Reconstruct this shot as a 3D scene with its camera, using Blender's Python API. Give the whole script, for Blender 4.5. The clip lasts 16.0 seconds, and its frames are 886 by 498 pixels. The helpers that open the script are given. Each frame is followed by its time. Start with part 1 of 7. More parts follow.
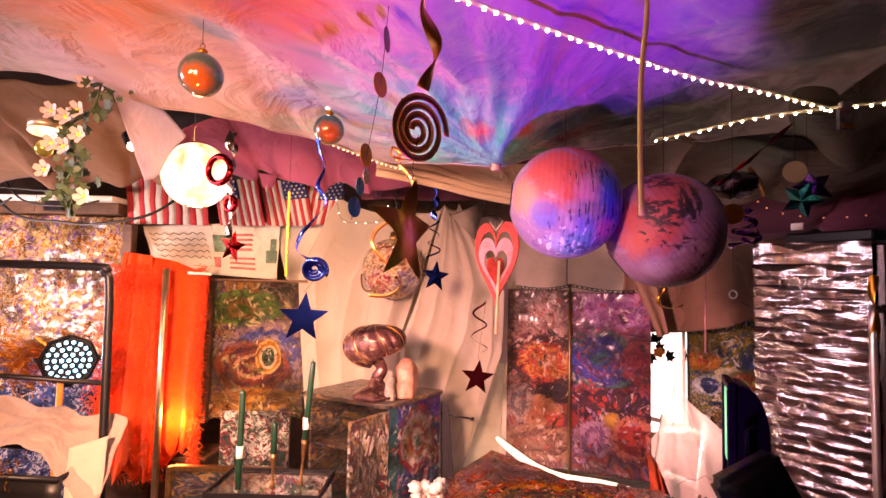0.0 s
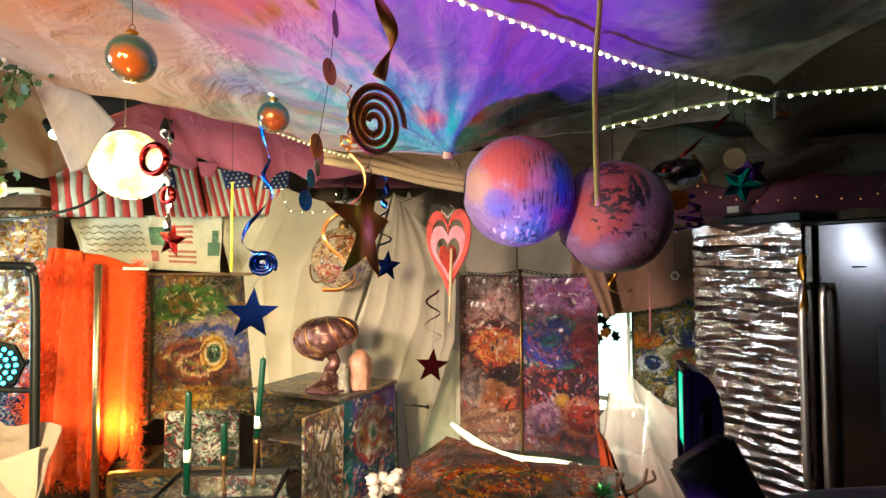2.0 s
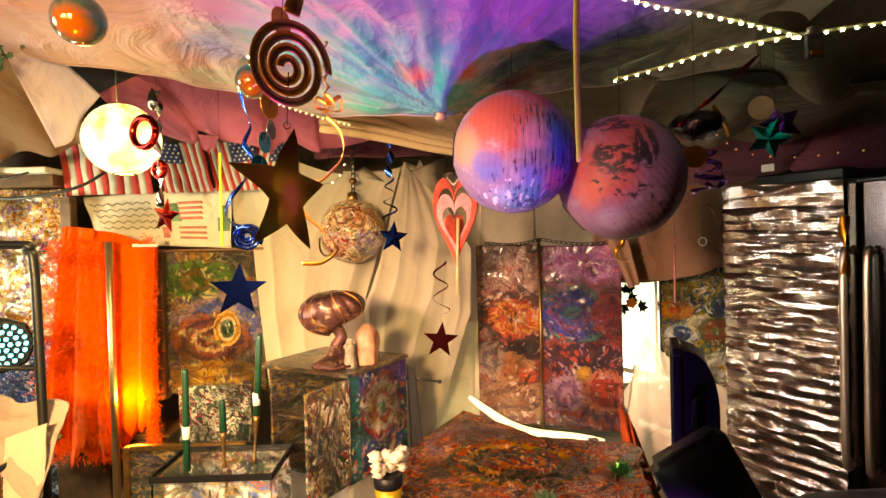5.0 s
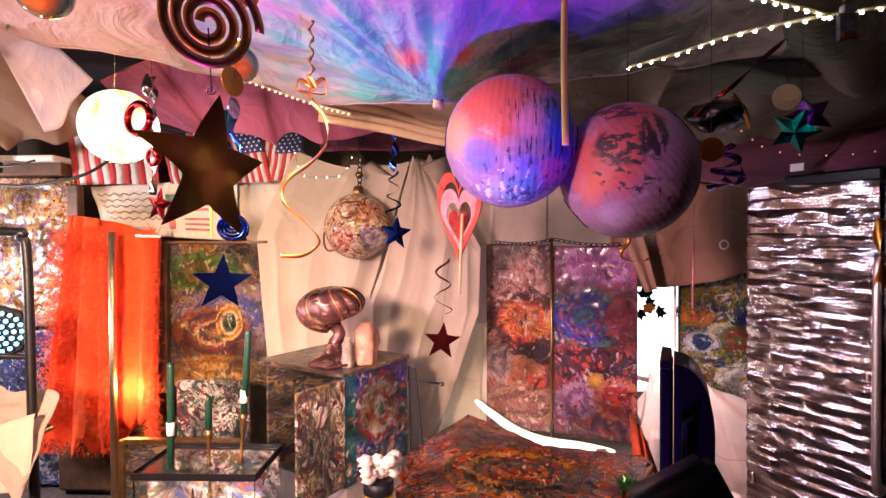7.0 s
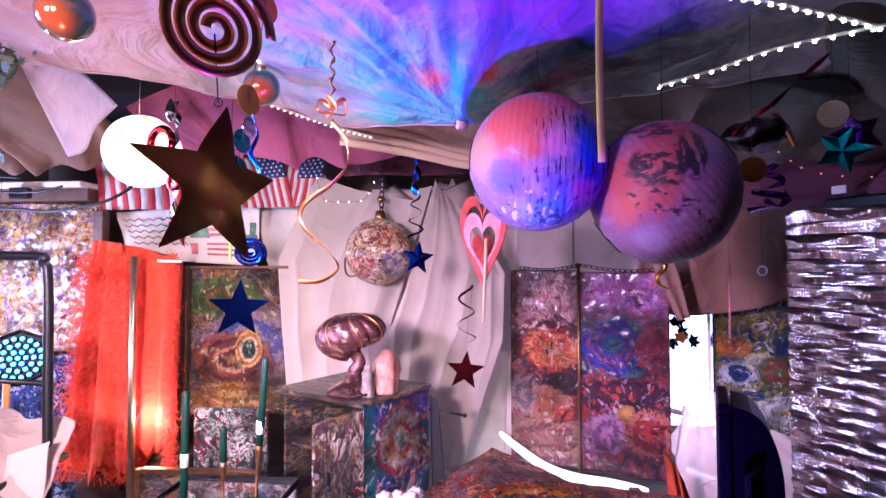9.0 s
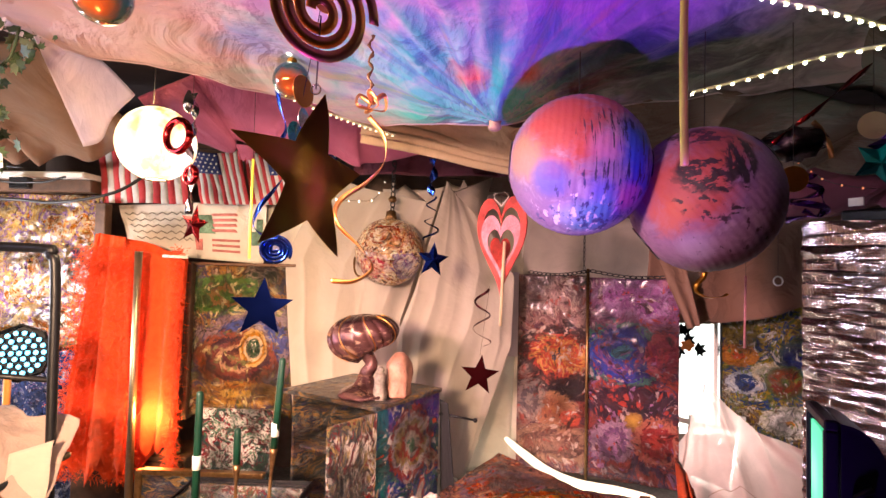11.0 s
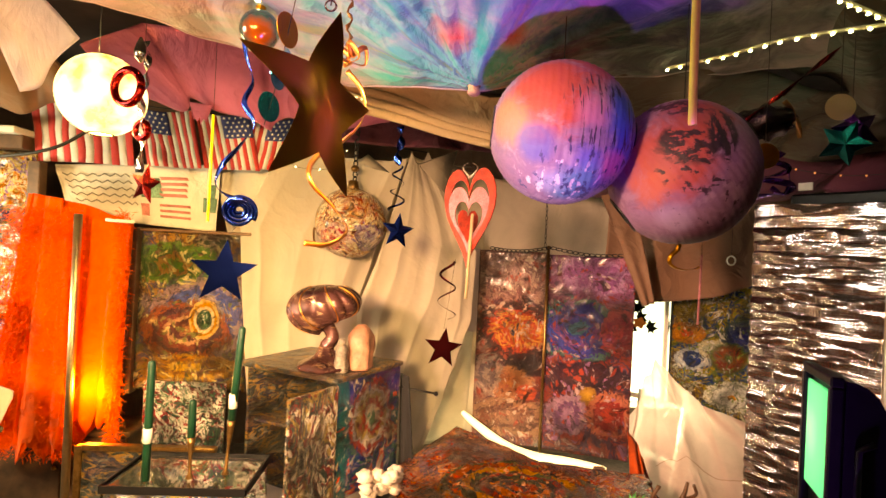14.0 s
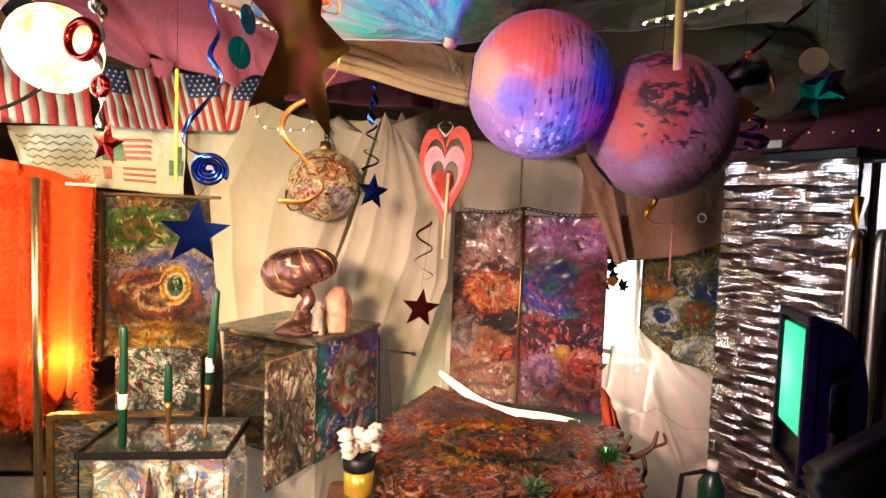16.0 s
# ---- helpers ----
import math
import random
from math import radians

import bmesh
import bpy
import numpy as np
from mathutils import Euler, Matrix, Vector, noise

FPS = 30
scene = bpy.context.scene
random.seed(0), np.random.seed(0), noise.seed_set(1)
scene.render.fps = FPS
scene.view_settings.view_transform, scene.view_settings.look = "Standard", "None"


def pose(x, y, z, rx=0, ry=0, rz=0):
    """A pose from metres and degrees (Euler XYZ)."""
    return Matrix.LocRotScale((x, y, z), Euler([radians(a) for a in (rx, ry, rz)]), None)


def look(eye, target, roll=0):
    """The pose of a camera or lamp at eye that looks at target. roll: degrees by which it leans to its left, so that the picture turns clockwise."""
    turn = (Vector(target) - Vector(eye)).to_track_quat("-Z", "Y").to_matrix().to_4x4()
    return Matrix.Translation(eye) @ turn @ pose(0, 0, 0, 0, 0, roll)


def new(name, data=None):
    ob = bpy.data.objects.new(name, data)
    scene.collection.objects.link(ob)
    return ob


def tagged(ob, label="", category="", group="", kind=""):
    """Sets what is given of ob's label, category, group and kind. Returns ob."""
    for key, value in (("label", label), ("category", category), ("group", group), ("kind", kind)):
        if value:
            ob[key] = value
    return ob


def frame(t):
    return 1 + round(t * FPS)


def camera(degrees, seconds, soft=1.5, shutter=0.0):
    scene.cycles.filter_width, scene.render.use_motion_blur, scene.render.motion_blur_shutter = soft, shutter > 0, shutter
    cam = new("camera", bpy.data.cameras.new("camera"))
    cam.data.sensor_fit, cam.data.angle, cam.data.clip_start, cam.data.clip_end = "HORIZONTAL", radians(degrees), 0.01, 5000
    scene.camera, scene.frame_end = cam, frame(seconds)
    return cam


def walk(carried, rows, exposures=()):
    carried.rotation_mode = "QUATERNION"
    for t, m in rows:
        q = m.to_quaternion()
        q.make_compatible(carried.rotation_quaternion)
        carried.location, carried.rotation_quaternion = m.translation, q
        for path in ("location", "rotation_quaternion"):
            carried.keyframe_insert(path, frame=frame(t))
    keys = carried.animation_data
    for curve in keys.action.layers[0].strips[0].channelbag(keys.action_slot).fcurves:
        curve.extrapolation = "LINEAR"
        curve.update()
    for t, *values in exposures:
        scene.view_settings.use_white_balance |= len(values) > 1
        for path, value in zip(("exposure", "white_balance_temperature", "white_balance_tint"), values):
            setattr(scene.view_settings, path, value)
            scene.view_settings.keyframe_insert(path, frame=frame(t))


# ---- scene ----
cam = camera(78.5, 16.0)
PATH = [
    (0, (0.039, 0.083, 1.425), (0.013, 2.079, 1.552), 1.2),
    (0.5, (0.039, 0.088, 1.434), (0.1, 2.084, 1.547), 0.7),
    (1, (0.028, 0.096, 1.437), (0.145, 2.09, 1.53), 0.4),
    (1.5, (0.018, 0.103, 1.441), (0.161, 2.096, 1.523), -0.1),
    (2, (0.017, 0.109, 1.445), (0.186, 2.1, 1.517), -0.3),
    (2.5, (0.02, 0.122, 1.442), (0.208, 2.112, 1.494), -0.8),
    (3, (0.026, 0.136, 1.439), (0.231, 2.125, 1.468), -1.0),
    (3.5, (0.053, 0.152, 1.444), (0.27, 2.14, 1.448), -0.7),
    (4, (0.095, 0.176, 1.445), (0.253, 2.17, 1.433), -1.1),
    (6.5, (0.244, 0.3, 1.423), (0.195, 2.299, 1.381), -0.7),
    (7, (0.265, 0.329, 1.421), (0.204, 2.328, 1.392), -0.2),
    (7.5, (0.283, 0.347, 1.415), (0.17, 2.344, 1.4), 0.2),
    (8, (0.286, 0.354, 1.416), (0.138, 2.349, 1.413), 0.3),
    (8.5, (0.282, 0.378, 1.411), (0.134, 2.372, 1.421), 0.6),
    (9, (0.258, 0.398, 1.42), (0.116, 2.392, 1.486), -0.1),
    (11.5, (0.108, 0.443, 1.419), (0.038, 2.44, 1.493), 2.1),
    (12, (0.088, 0.462, 1.413), (0.059, 2.46, 1.481), 2.6),
    (12.5, (0.072, 0.461, 1.403), (0.066, 2.46, 1.464), 2.7),
    (13, (0.074, 0.461, 1.396), (0.111, 2.46, 1.445), 2.9),
    (13.5, (0.061, 0.464, 1.388), (0.12, 2.463, 1.425), 2.9),
    (14, (0.062, 0.468, 1.382), (0.152, 2.466, 1.389), 2.7),
    (14.5, (0.068, 0.476, 1.372), (0.183, 2.473, 1.341), 2.8),
    (15, (0.066, 0.472, 1.37), (0.22, 2.465, 1.312), 2.9),
    (15.5, (0.06, 0.477, 1.367), (0.241, 2.467, 1.288), 2.3),
    (16, (0.048, 0.481, 1.36), (0.243, 2.468, 1.244), 2.0),
]
EXPO = [(0, 0.03, 7200, 31), (0.5, 0.03, 13600, 12), (1.0, 0.03, 12300, -5), (1.5, -0.02, 8300, -49), (2.0, -0.05, 5100, -51), (2.5, -0.07, 4400, -14),
        (3.0, -0.02, 4900, -4), (3.5, 0.11, 8700, -18), (4.0, 0.11, 10300, -44), (6.5, 0.08, 5200, -9), (7.0, 0.11, 5600, 5), (7.5, 0.11, 4800, 14),
        (8.0, 0.08, 4500, -7), (8.5, 0.11, 4300, 9), (9.0, 0.03, 4100, 24), (11.5, 0.08, 5800, -8), (12.0, 0.13, 5300, 12), (12.5, 0.18, 6300, 16),
        (13.0, 0.23, 9000, -9), (13.5, 0.18, 10700, -10), (14.0, 0.2, 9700, -29), (14.5, 0.15, 8000, -39), (15.0, 0.03, 5500, -14), (15.5, 0.08, 4500, -27),
        (16.0, 0.13, 5600, -34)]
walk(cam, [(t, look(eye, target, roll)) for t, eye, target, roll in PATH], EXPO)

# ---- world and lights ----
world = bpy.data.worlds.new("room_dark")
scene.world = world
world.use_nodes = True
world.node_tree.nodes["Background"].inputs[0].default_value = (0.9, 0.75, 0.7, 1)
world.node_tree.nodes["Background"].inputs[1].default_value = 0.09


def lamp(name, kind, loc, power, colour, target=None, size=0.1, angle=120, blend=0.6):
    d = bpy.data.lights.new(name, kind)
    d.energy, d.color = power, colour
    if kind == "AREA":
        d.size = size
    else:
        d.shadow_soft_size = size
    if kind == "SPOT":
        d.spot_size, d.spot_blend = radians(angle), blend
    ob = new(name, d)
    ob.matrix_world = look(loc, target) if target else Matrix.Translation(loc)
    return ob


lamp("flood_light", "SPOT", (0.515, 1.125, 1.165), 30, (1.0, 0.6, 0.55), (-0.3, 2.4, 0.9), 0.05, 104, 0.6)
lamp("canopy_uplight_violet", "SPOT", (0.3, 0.85, 0.3), 170, (0.34, 0.05, 1.0), (0.2, 1.5, 2.1), 0.04, 50, 0.9)
lamp("canopy_uplight_amber", "SPOT", (-0.7, 0.95, 0.3), 125, (1.0, 0.2, 0.07), (-0.42, 1.55, 2.1), 0.04, 66, 0.9)
lamp("globe_light", "POINT", (-1.12, 2.47, 1.84), 48, (1.0, 0.62, 0.34), None, 0.15)
lamp("shade_light", "POINT", (-1.44, 3.1, 0.64), 9.5, (1.0, 0.42, 0.1), None, 0.04)
lamp("par_light", "SPOT", (-1.64, 2.52, 1.06), 12, (0.75, 0.85, 1.0), (0.6, 1.6, 1.5), 0.08, 90, 0.6)
lamp("back_floor_light", "POINT", (0.7, 3.42, 0.16), 4, (1.0, 0.82, 0.64), None, 0.06)
lamp("sheet_light", "POINT", (0.15, 4.05, 0.5), 11, (1.0, 0.8, 0.6), None, 0.1)
lamp("veil_light", "POINT", (1.56, 3.6, 0.42), 9, (1.0, 0.84, 0.76), None, 0.08)
lamp("corner_lamp", "AREA", (-2.86, 2.45, 1.25), 44, (1.0, 0.8, 0.78), (-2.2, 3.35, 1.2), 0.35)
# Unseen lamp added at the left to give the foil something to reflect.
lamp("side_wall_lamp", "AREA", (-2.75, 1.3, 1.75), 4.5, (0.86, 0.72, 1.0), (1.8, 2.6, 1.6), 0.55).data.spread = radians(50)
# The second one is an unseen fill added to brighten boards and sheets.
for nm, at, aim, power, col, size in (("room_lamp", (-0.75, -0.6, 1.75), (-1.05, 3.2, 0.74), 37, (1.0, 0.55, 0.33), 0.3), ("room_lamp_side", (-1.25, 0.25, 1.85), (0.95, 3.4, 0.55), 26, (1.0, 0.5, 0.46), 0.25)):
    lamp(nm, "AREA", at, power, col, aim, size).data.spread = radians(54)

# ---- materials ----


def nodes_of(name):
    m = bpy.data.materials.new(name)
    m.use_nodes = True
    nt = m.node_tree
    return m, nt, nt.nodes["Principled BSDF"]


def add(nt, kind, **values):
    n = nt.nodes.new(kind)
    for k, v in values.items():
        n.inputs[k.replace("_", " ")].default_value = v
    return n


def ramp(nt, stops, interp="LINEAR"):
    n = nt.nodes.new("ShaderNodeValToRGB")
    r = n.color_ramp
    r.interpolation = interp
    while len(r.elements) < len(stops):
        r.elements.new(0.5)
    for e, (p, c) in zip(r.elements, stops):
        e.position, e.color = p, (*c, 1)
    return n


def mixc(nt, fac, a, b, mode="MIX"):
    n = nt.nodes.new("ShaderNodeMix")
    n.data_type, n.blend_type = "RGBA", mode
    for sock, v in ((n.inputs[0], fac), (n.inputs[6], a), (n.inputs[7], b)):
        if isinstance(v, (int, float)):
            sock.default_value = v
        elif isinstance(v, tuple):
            sock.default_value = (*v, 1)
        else:
            nt.links.new(v, sock)
    return n.outputs[2]


def spread(cols, lo=0.3, hi=0.7):
    k = max(1, len(cols) - 1)
    return [(lo + (hi - lo) * i / k, c) for i, c in enumerate(cols)]


def plain(name, colour, rough=0.5, metal=0.0, vary=0.15, scale=30.0, bump=0.1, coat=0.0):
    """A surface of one colour with grain, wear and fine relief at two scales."""
    m, nt, bs = nodes_of(name)
    pos = nt.nodes.new("ShaderNodeNewGeometry").outputs["Position"]
    n1 = add(nt, "ShaderNodeTexNoise", Scale=scale, Detail=6.0, Roughness=0.6)
    n2 = add(nt, "ShaderNodeTexNoise", Scale=scale * 0.12, Detail=3.0)
    nt.links.new(pos, n1.inputs["Vector"]), nt.links.new(pos, n2.inputs["Vector"])
    dark = tuple(c * (1 - vary) for c in colour)
    lite = tuple(min(1, c * (1 + vary)) for c in colour)
    c1 = ramp(nt, [(0.3, dark), (0.7, lite)])
    nt.links.new(n1.outputs["Fac"], c1.inputs[0])
    c2 = ramp(nt, [(0.35, (1 - vary,) * 3), (0.65, (1, 1, 1))])
    nt.links.new(n2.outputs["Fac"], c2.inputs[0])
    nt.links.new(mixc(nt, 1.0, c1.outputs[0], c2.outputs[0], "MULTIPLY"), bs.inputs["Base Color"])
    bs.inputs["Roughness"].default_value, bs.inputs["Metallic"].default_value = rough, metal
    bs.inputs["Coat Weight"].default_value = coat
    b = add(nt, "ShaderNodeBump", Strength=bump, Distance=0.01)
    nt.links.new(n1.outputs["Fac"], b.inputs["Height"])
    nt.links.new(b.outputs[0], bs.inputs["Normal"])
    return m


def big_of(nt, mp, scale):
    n = add(nt, "ShaderNodeTexNoise", Scale=scale, Detail=3.0, Distortion=0.5)
    nt.links.new(mp.outputs[0], n.inputs["Vector"])
    return n


def ellipse(nt, pos, centre, radii, uneven, amount):
    """Distance from a centre in units of three radii, made uneven by a noise that runs round 0.5."""
    a, b, c = [nt.nodes.new("ShaderNodeVectorMath") for _ in range(3)]
    a.operation, b.operation, c.operation = "SUBTRACT", "MULTIPLY", "LENGTH"
    a.inputs[1].default_value, b.inputs[1].default_value = centre, tuple(1 / r for r in radii)
    nt.links.new(pos, a.inputs[0]), nt.links.new(a.outputs[0], b.inputs[0]), nt.links.new(b.outputs[0], c.inputs[0])
    j, k = nt.nodes.new("ShaderNodeMath"), nt.nodes.new("ShaderNodeMath")
    j.operation, k.operation = "MULTIPLY_ADD", "SUBTRACT"
    j.inputs[1].default_value, k.inputs[1].default_value = amount, amount * 0.5
    nt.links.new(uneven, j.inputs[0]), nt.links.new(c.outputs["Value"], j.inputs[2]), nt.links.new(j.outputs[0], k.inputs[0])
    return k.outputs[0]


def lantern_paint(name, base, patches, strokes):
    """Thin paint on paper: soft patches (centre, radii, colour, strength), dry brush strokes (centre, radii, turn, stretch, colour, threshold)."""
    m, nt, bs = nodes_of(name)
    pos = nt.nodes.new("ShaderNodeNewGeometry").outputs["Position"]
    n = add(nt, "ShaderNodeTexNoise", Scale=14.0, Detail=7.0, Roughness=0.65, Distortion=0.5)
    nt.links.new(pos, n.inputs["Vector"])
    c = ramp(nt, spread(base, 0.36, 0.64))
    nt.links.new(n.outputs["Fac"], c.inputs[0])
    out = c.outputs[0]
    for centre, radii, colour, strength in patches:
        mask = ramp(nt, [(0.5, (strength,) * 3), (1.0, (0, 0, 0))])
        nt.links.new(ellipse(nt, pos, centre, radii, n.outputs["Fac"], 1.3), mask.inputs[0])
        out = mixc(nt, mask.outputs[0], out, colour)
    for centre, radii, turn, stretch, colour, least in strokes:
        mp = nt.nodes.new("ShaderNodeMapping")
        mp.inputs["Rotation"].default_value, mp.inputs["Scale"].default_value = turn, stretch
        nt.links.new(pos, mp.inputs["Vector"])
        k = add(nt, "ShaderNodeTexNoise", Scale=1.0, Detail=5.0, Roughness=0.62)
        nt.links.new(mp.outputs[0], k.inputs["Vector"])
        cut = ramp(nt, [(least, (0, 0, 0)), (least + 0.025, (1, 1, 1))])
        nt.links.new(k.outputs["Fac"], cut.inputs[0])
        mask = ramp(nt, [(0.75, (0.95, 0.95, 0.95)), (1.0, (0, 0, 0))])
        nt.links.new(ellipse(nt, pos, centre, radii, n.outputs["Fac"], 1.2), mask.inputs[0])
        out = mixc(nt, mixc(nt, 1.0, cut.outputs[0], mask.outputs[0], "MULTIPLY"), out, colour)
    nt.links.new(out, bs.inputs["Base Color"])
    bs.inputs["Roughness"].default_value = 0.6
    g = add(nt, "ShaderNodeTexNoise", Scale=90.0, Detail=4.0)
    nt.links.new(pos, g.inputs["Vector"])
    b = add(nt, "ShaderNodeBump", Strength=0.25, Distance=0.004)
    nt.links.new(g.outputs["Fac"], b.inputs["Height"]), nt.links.new(b.outputs[0], bs.inputs["Normal"])
    return m


def paint(name, cols, scale=6.0, warp=0.25, stretch=(1, 1, 1), bump=0.5, rough=0.3, flecks=(0.9, 0.85, 0.8), fleck=0.62,
          lo=0.32, hi=0.68, metal=0.0, seed=0.0, vivid=1.3, dabs=0.4, patches=()):
    """Thick marbled acrylic paint: streaks drawn out by a warped noise, flecks on top, patches (centre, radii, colours from the middle outwards, strength, unevenness)."""
    m, nt, bs = nodes_of(name)
    pos = nt.nodes.new("ShaderNodeNewGeometry").outputs["Position"]
    mp = nt.nodes.new("ShaderNodeMapping")
    mp.inputs["Scale"].default_value, mp.inputs["Location"].default_value = stretch, (seed, seed * 1.7, seed * 0.6)
    nt.links.new(pos, mp.inputs["Vector"])
    w = add(nt, "ShaderNodeTexNoise", Scale=scale * 0.8, Detail=1.5)
    nt.links.new(mp.outputs[0], w.inputs["Vector"])
    off = nt.nodes.new("ShaderNodeVectorMath")
    off.operation = "MULTIPLY_ADD"
    off.inputs[1].default_value = (warp * 0.7,) * 3
    nt.links.new(w.outputs["Color"], off.inputs[0]), nt.links.new(mp.outputs[0], off.inputs[2])
    n = add(nt, "ShaderNodeTexNoise", Scale=scale * 0.8, Detail=9.0, Roughness=0.66, Distortion=0.7)
    nt.links.new(off.outputs[0], n.inputs["Vector"])
    order = [cols[(5 * k + 3 * (k // len(cols))) % len(cols)] for k in range(len(cols) + 3)]
    col = ramp(nt, spread(order, lo, hi), "CONSTANT")
    nt.links.new(n.outputs["Fac"], col.inputs[0])
    f = add(nt, "ShaderNodeTexNoise", Scale=scale * 2.2, Detail=7.0, Roughness=0.68, Distortion=1.0)
    nt.links.new(off.outputs[0], f.inputs["Vector"])
    mott = add(nt, "ShaderNodeTexNoise", Scale=scale * 0.9, Detail=2.0, Distortion=0.6)
    nt.links.new(mp.outputs[0], mott.inputs["Vector"])
    out = col.outputs[0]
    both = nt.nodes.new("ShaderNodeMath")
    both.operation = "MULTIPLY_ADD"
    nt.links.new(n.outputs["Fac"], both.inputs[0]), nt.links.new(f.outputs["Fac"], both.inputs[2])
    both.inputs[1].default_value = 0.6
    half = nt.nodes.new("ShaderNodeMath")
    half.operation = "MULTIPLY"
    nt.links.new(both.outputs[0], half.inputs[0])
    half.inputs[1].default_value = 0.625
    for centre, radii, rc, strength, amount in patches:
        dist = ellipse(nt, pos, centre, radii, half.outputs[0], amount)
        rr = ramp(nt, spread(rc, 0.0, 0.92), "CONSTANT" if len(rc) > 3 else "LINEAR")
        mask = ramp(nt, [(0.88, (strength,) * 3), (1.0, (0, 0, 0))])
        poke = ramp(nt, [(0.34, (0.3, 0.3, 0.3)), (0.42, (1, 1, 1))])
        nt.links.new(dist, rr.inputs[0]), nt.links.new(dist, mask.inputs[0]), nt.links.new(f.outputs["Fac"], poke.inputs[0])
        out = mixc(nt, mixc(nt, 1.0, mask.outputs[0], poke.outputs[0], "MULTIPLY"), out, rr.outputs[0])
    if sum(flecks) < 0.4:
        fm = ramp(nt, [(fleck - 0.05, (0, 0, 0)), (fleck - 0.03, (1, 1, 1))])
    else:
        fm = ramp(nt, [(fleck - 0.08, (0, 0, 0)), (fleck - 0.06, (1, 1, 1))])
    nt.links.new(f.outputs["Fac"], fm.inputs[0])
    gap = ramp(nt, [(0.36, (0.12, 0.1, 0.1)), (0.44, (1, 1, 1))])
    nt.links.new(f.outputs["Fac"], gap.inputs[0])
    out = mixc(nt, 0.9 if bump > 0.3 else 0.3, out, gap.outputs[0], "MULTIPLY")
    where = ramp(nt, [(0.45, (0, 0, 0)), (0.53, (1, 1, 1))])
    nt.links.new(mott.outputs["Fac"], where.inputs[0])
    out = mixc(nt, mixc(nt, 1.0, fm.outputs[0], where.outputs[0], "MULTIPLY"), out, flecks)
    vo = None
    if dabs > 0:
        jit = nt.nodes.new("ShaderNodeVectorMath")
        jit.operation = "MULTIPLY_ADD"
        jit.inputs[1].default_value = (0.5 / scale,) * 3
        nt.links.new(f.outputs["Color"], jit.inputs[0]), nt.links.new(off.outputs[0], jit.inputs[2])
        vo = add(nt, "ShaderNodeTexVoronoi", Scale=scale * 4.5)
        nt.links.new(jit.outputs[0], vo.inputs["Vector"])
        pal = ramp(nt, spread([tuple(min(0.85, v * k) for v in cols[(i * 3 + 1) % len(cols)]) for i, k in enumerate((1.5, 0.5, 1.3, 1.7, 0.4, 1.4, 1.6))] + [flecks], 0.2, 0.75), "CONSTANT")
        nt.links.new(vo.outputs["Color"], pal.inputs[0])
        spot = ramp(nt, [(0.34, (1, 1, 1)), (0.4, (0, 0, 0))])
        nt.links.new(vo.outputs["Distance"], spot.inputs[0])
        area = ramp(nt, [(0.5 - 0.12 * dabs, (0, 0, 0)), (0.54 - 0.12 * dabs, (0.9, 0.9, 0.9))])
        nt.links.new(big_of(nt, mp, scale * 1.3).outputs["Fac"], area.inputs[0])
        out = mixc(nt, mixc(nt, 1.0, spot.outputs[0], area.outputs[0], "MULTIPLY"), out, pal.outputs[0])
    grit = add(nt, "ShaderNodeTexNoise", Scale=scale * 7.0, Detail=5.0, Roughness=0.7, Distortion=1.2)
    nt.links.new(off.outputs[0], grit.inputs["Vector"])
    gm = ramp(nt, [(0.34, (0.3, 0.28, 0.28)), (0.47, (0.95, 0.95, 0.95)), (0.58, (1, 1, 1)), (0.68, (1.7, 1.65, 1.6))])
    nt.links.new(grit.outputs["Fac"], gm.inputs[0])
    out = mixc(nt, 0.8 if bump > 0.3 else 0.25, out, gm.outputs[0], "MULTIPLY")
    big = add(nt, "ShaderNodeTexNoise", Scale=scale * 0.5, Detail=3.0)
    nt.links.new(mp.outputs[0], big.inputs["Vector"])
    tone = ramp(nt, [(0.38, (0.3, 0.3, 0.3)), (0.56, (1.1, 1.1, 1.1))])
    nt.links.new(big.outputs["Fac"], tone.inputs[0])
    out = mixc(nt, 1.0, out, tone.outputs[0], "MULTIPLY")
    hs = nt.nodes.new("ShaderNodeHueSaturation")
    hs.inputs["Saturation"].default_value = vivid
    nt.links.new(out, hs.inputs["Color"])
    nt.links.new(hs.outputs[0], bs.inputs["Base Color"])
    bs.inputs["Roughness"].default_value, bs.inputs["Metallic"].default_value = rough, metal
    h = nt.nodes.new("ShaderNodeMath")
    h.operation = "ADD"
    nt.links.new(n.outputs["Fac"], h.inputs[0]), nt.links.new(f.outputs["Fac"], h.inputs[1])
    b = add(nt, "ShaderNodeBump", Strength=min(1.0, bump * 1.7), Distance=0.05)
    nt.links.new(h.outputs[0], b.inputs["Height"])
    bs.inputs["Coat Weight"].default_value, bs.inputs["Coat Roughness"].default_value = (0.35, 0.2) if bump > 0.3 else (0.0, 0.1)
    if vo:
        b3 = add(nt, "ShaderNodeBump", Strength=0.35, Distance=0.012)
        b3.invert = True
        nt.links.new(vo.outputs["Distance"], b3.inputs["Height"]), nt.links.new(b3.outputs[0], b.inputs["Normal"])
    nt.links.new(b.outputs[0], bs.inputs["Normal"])
    return m


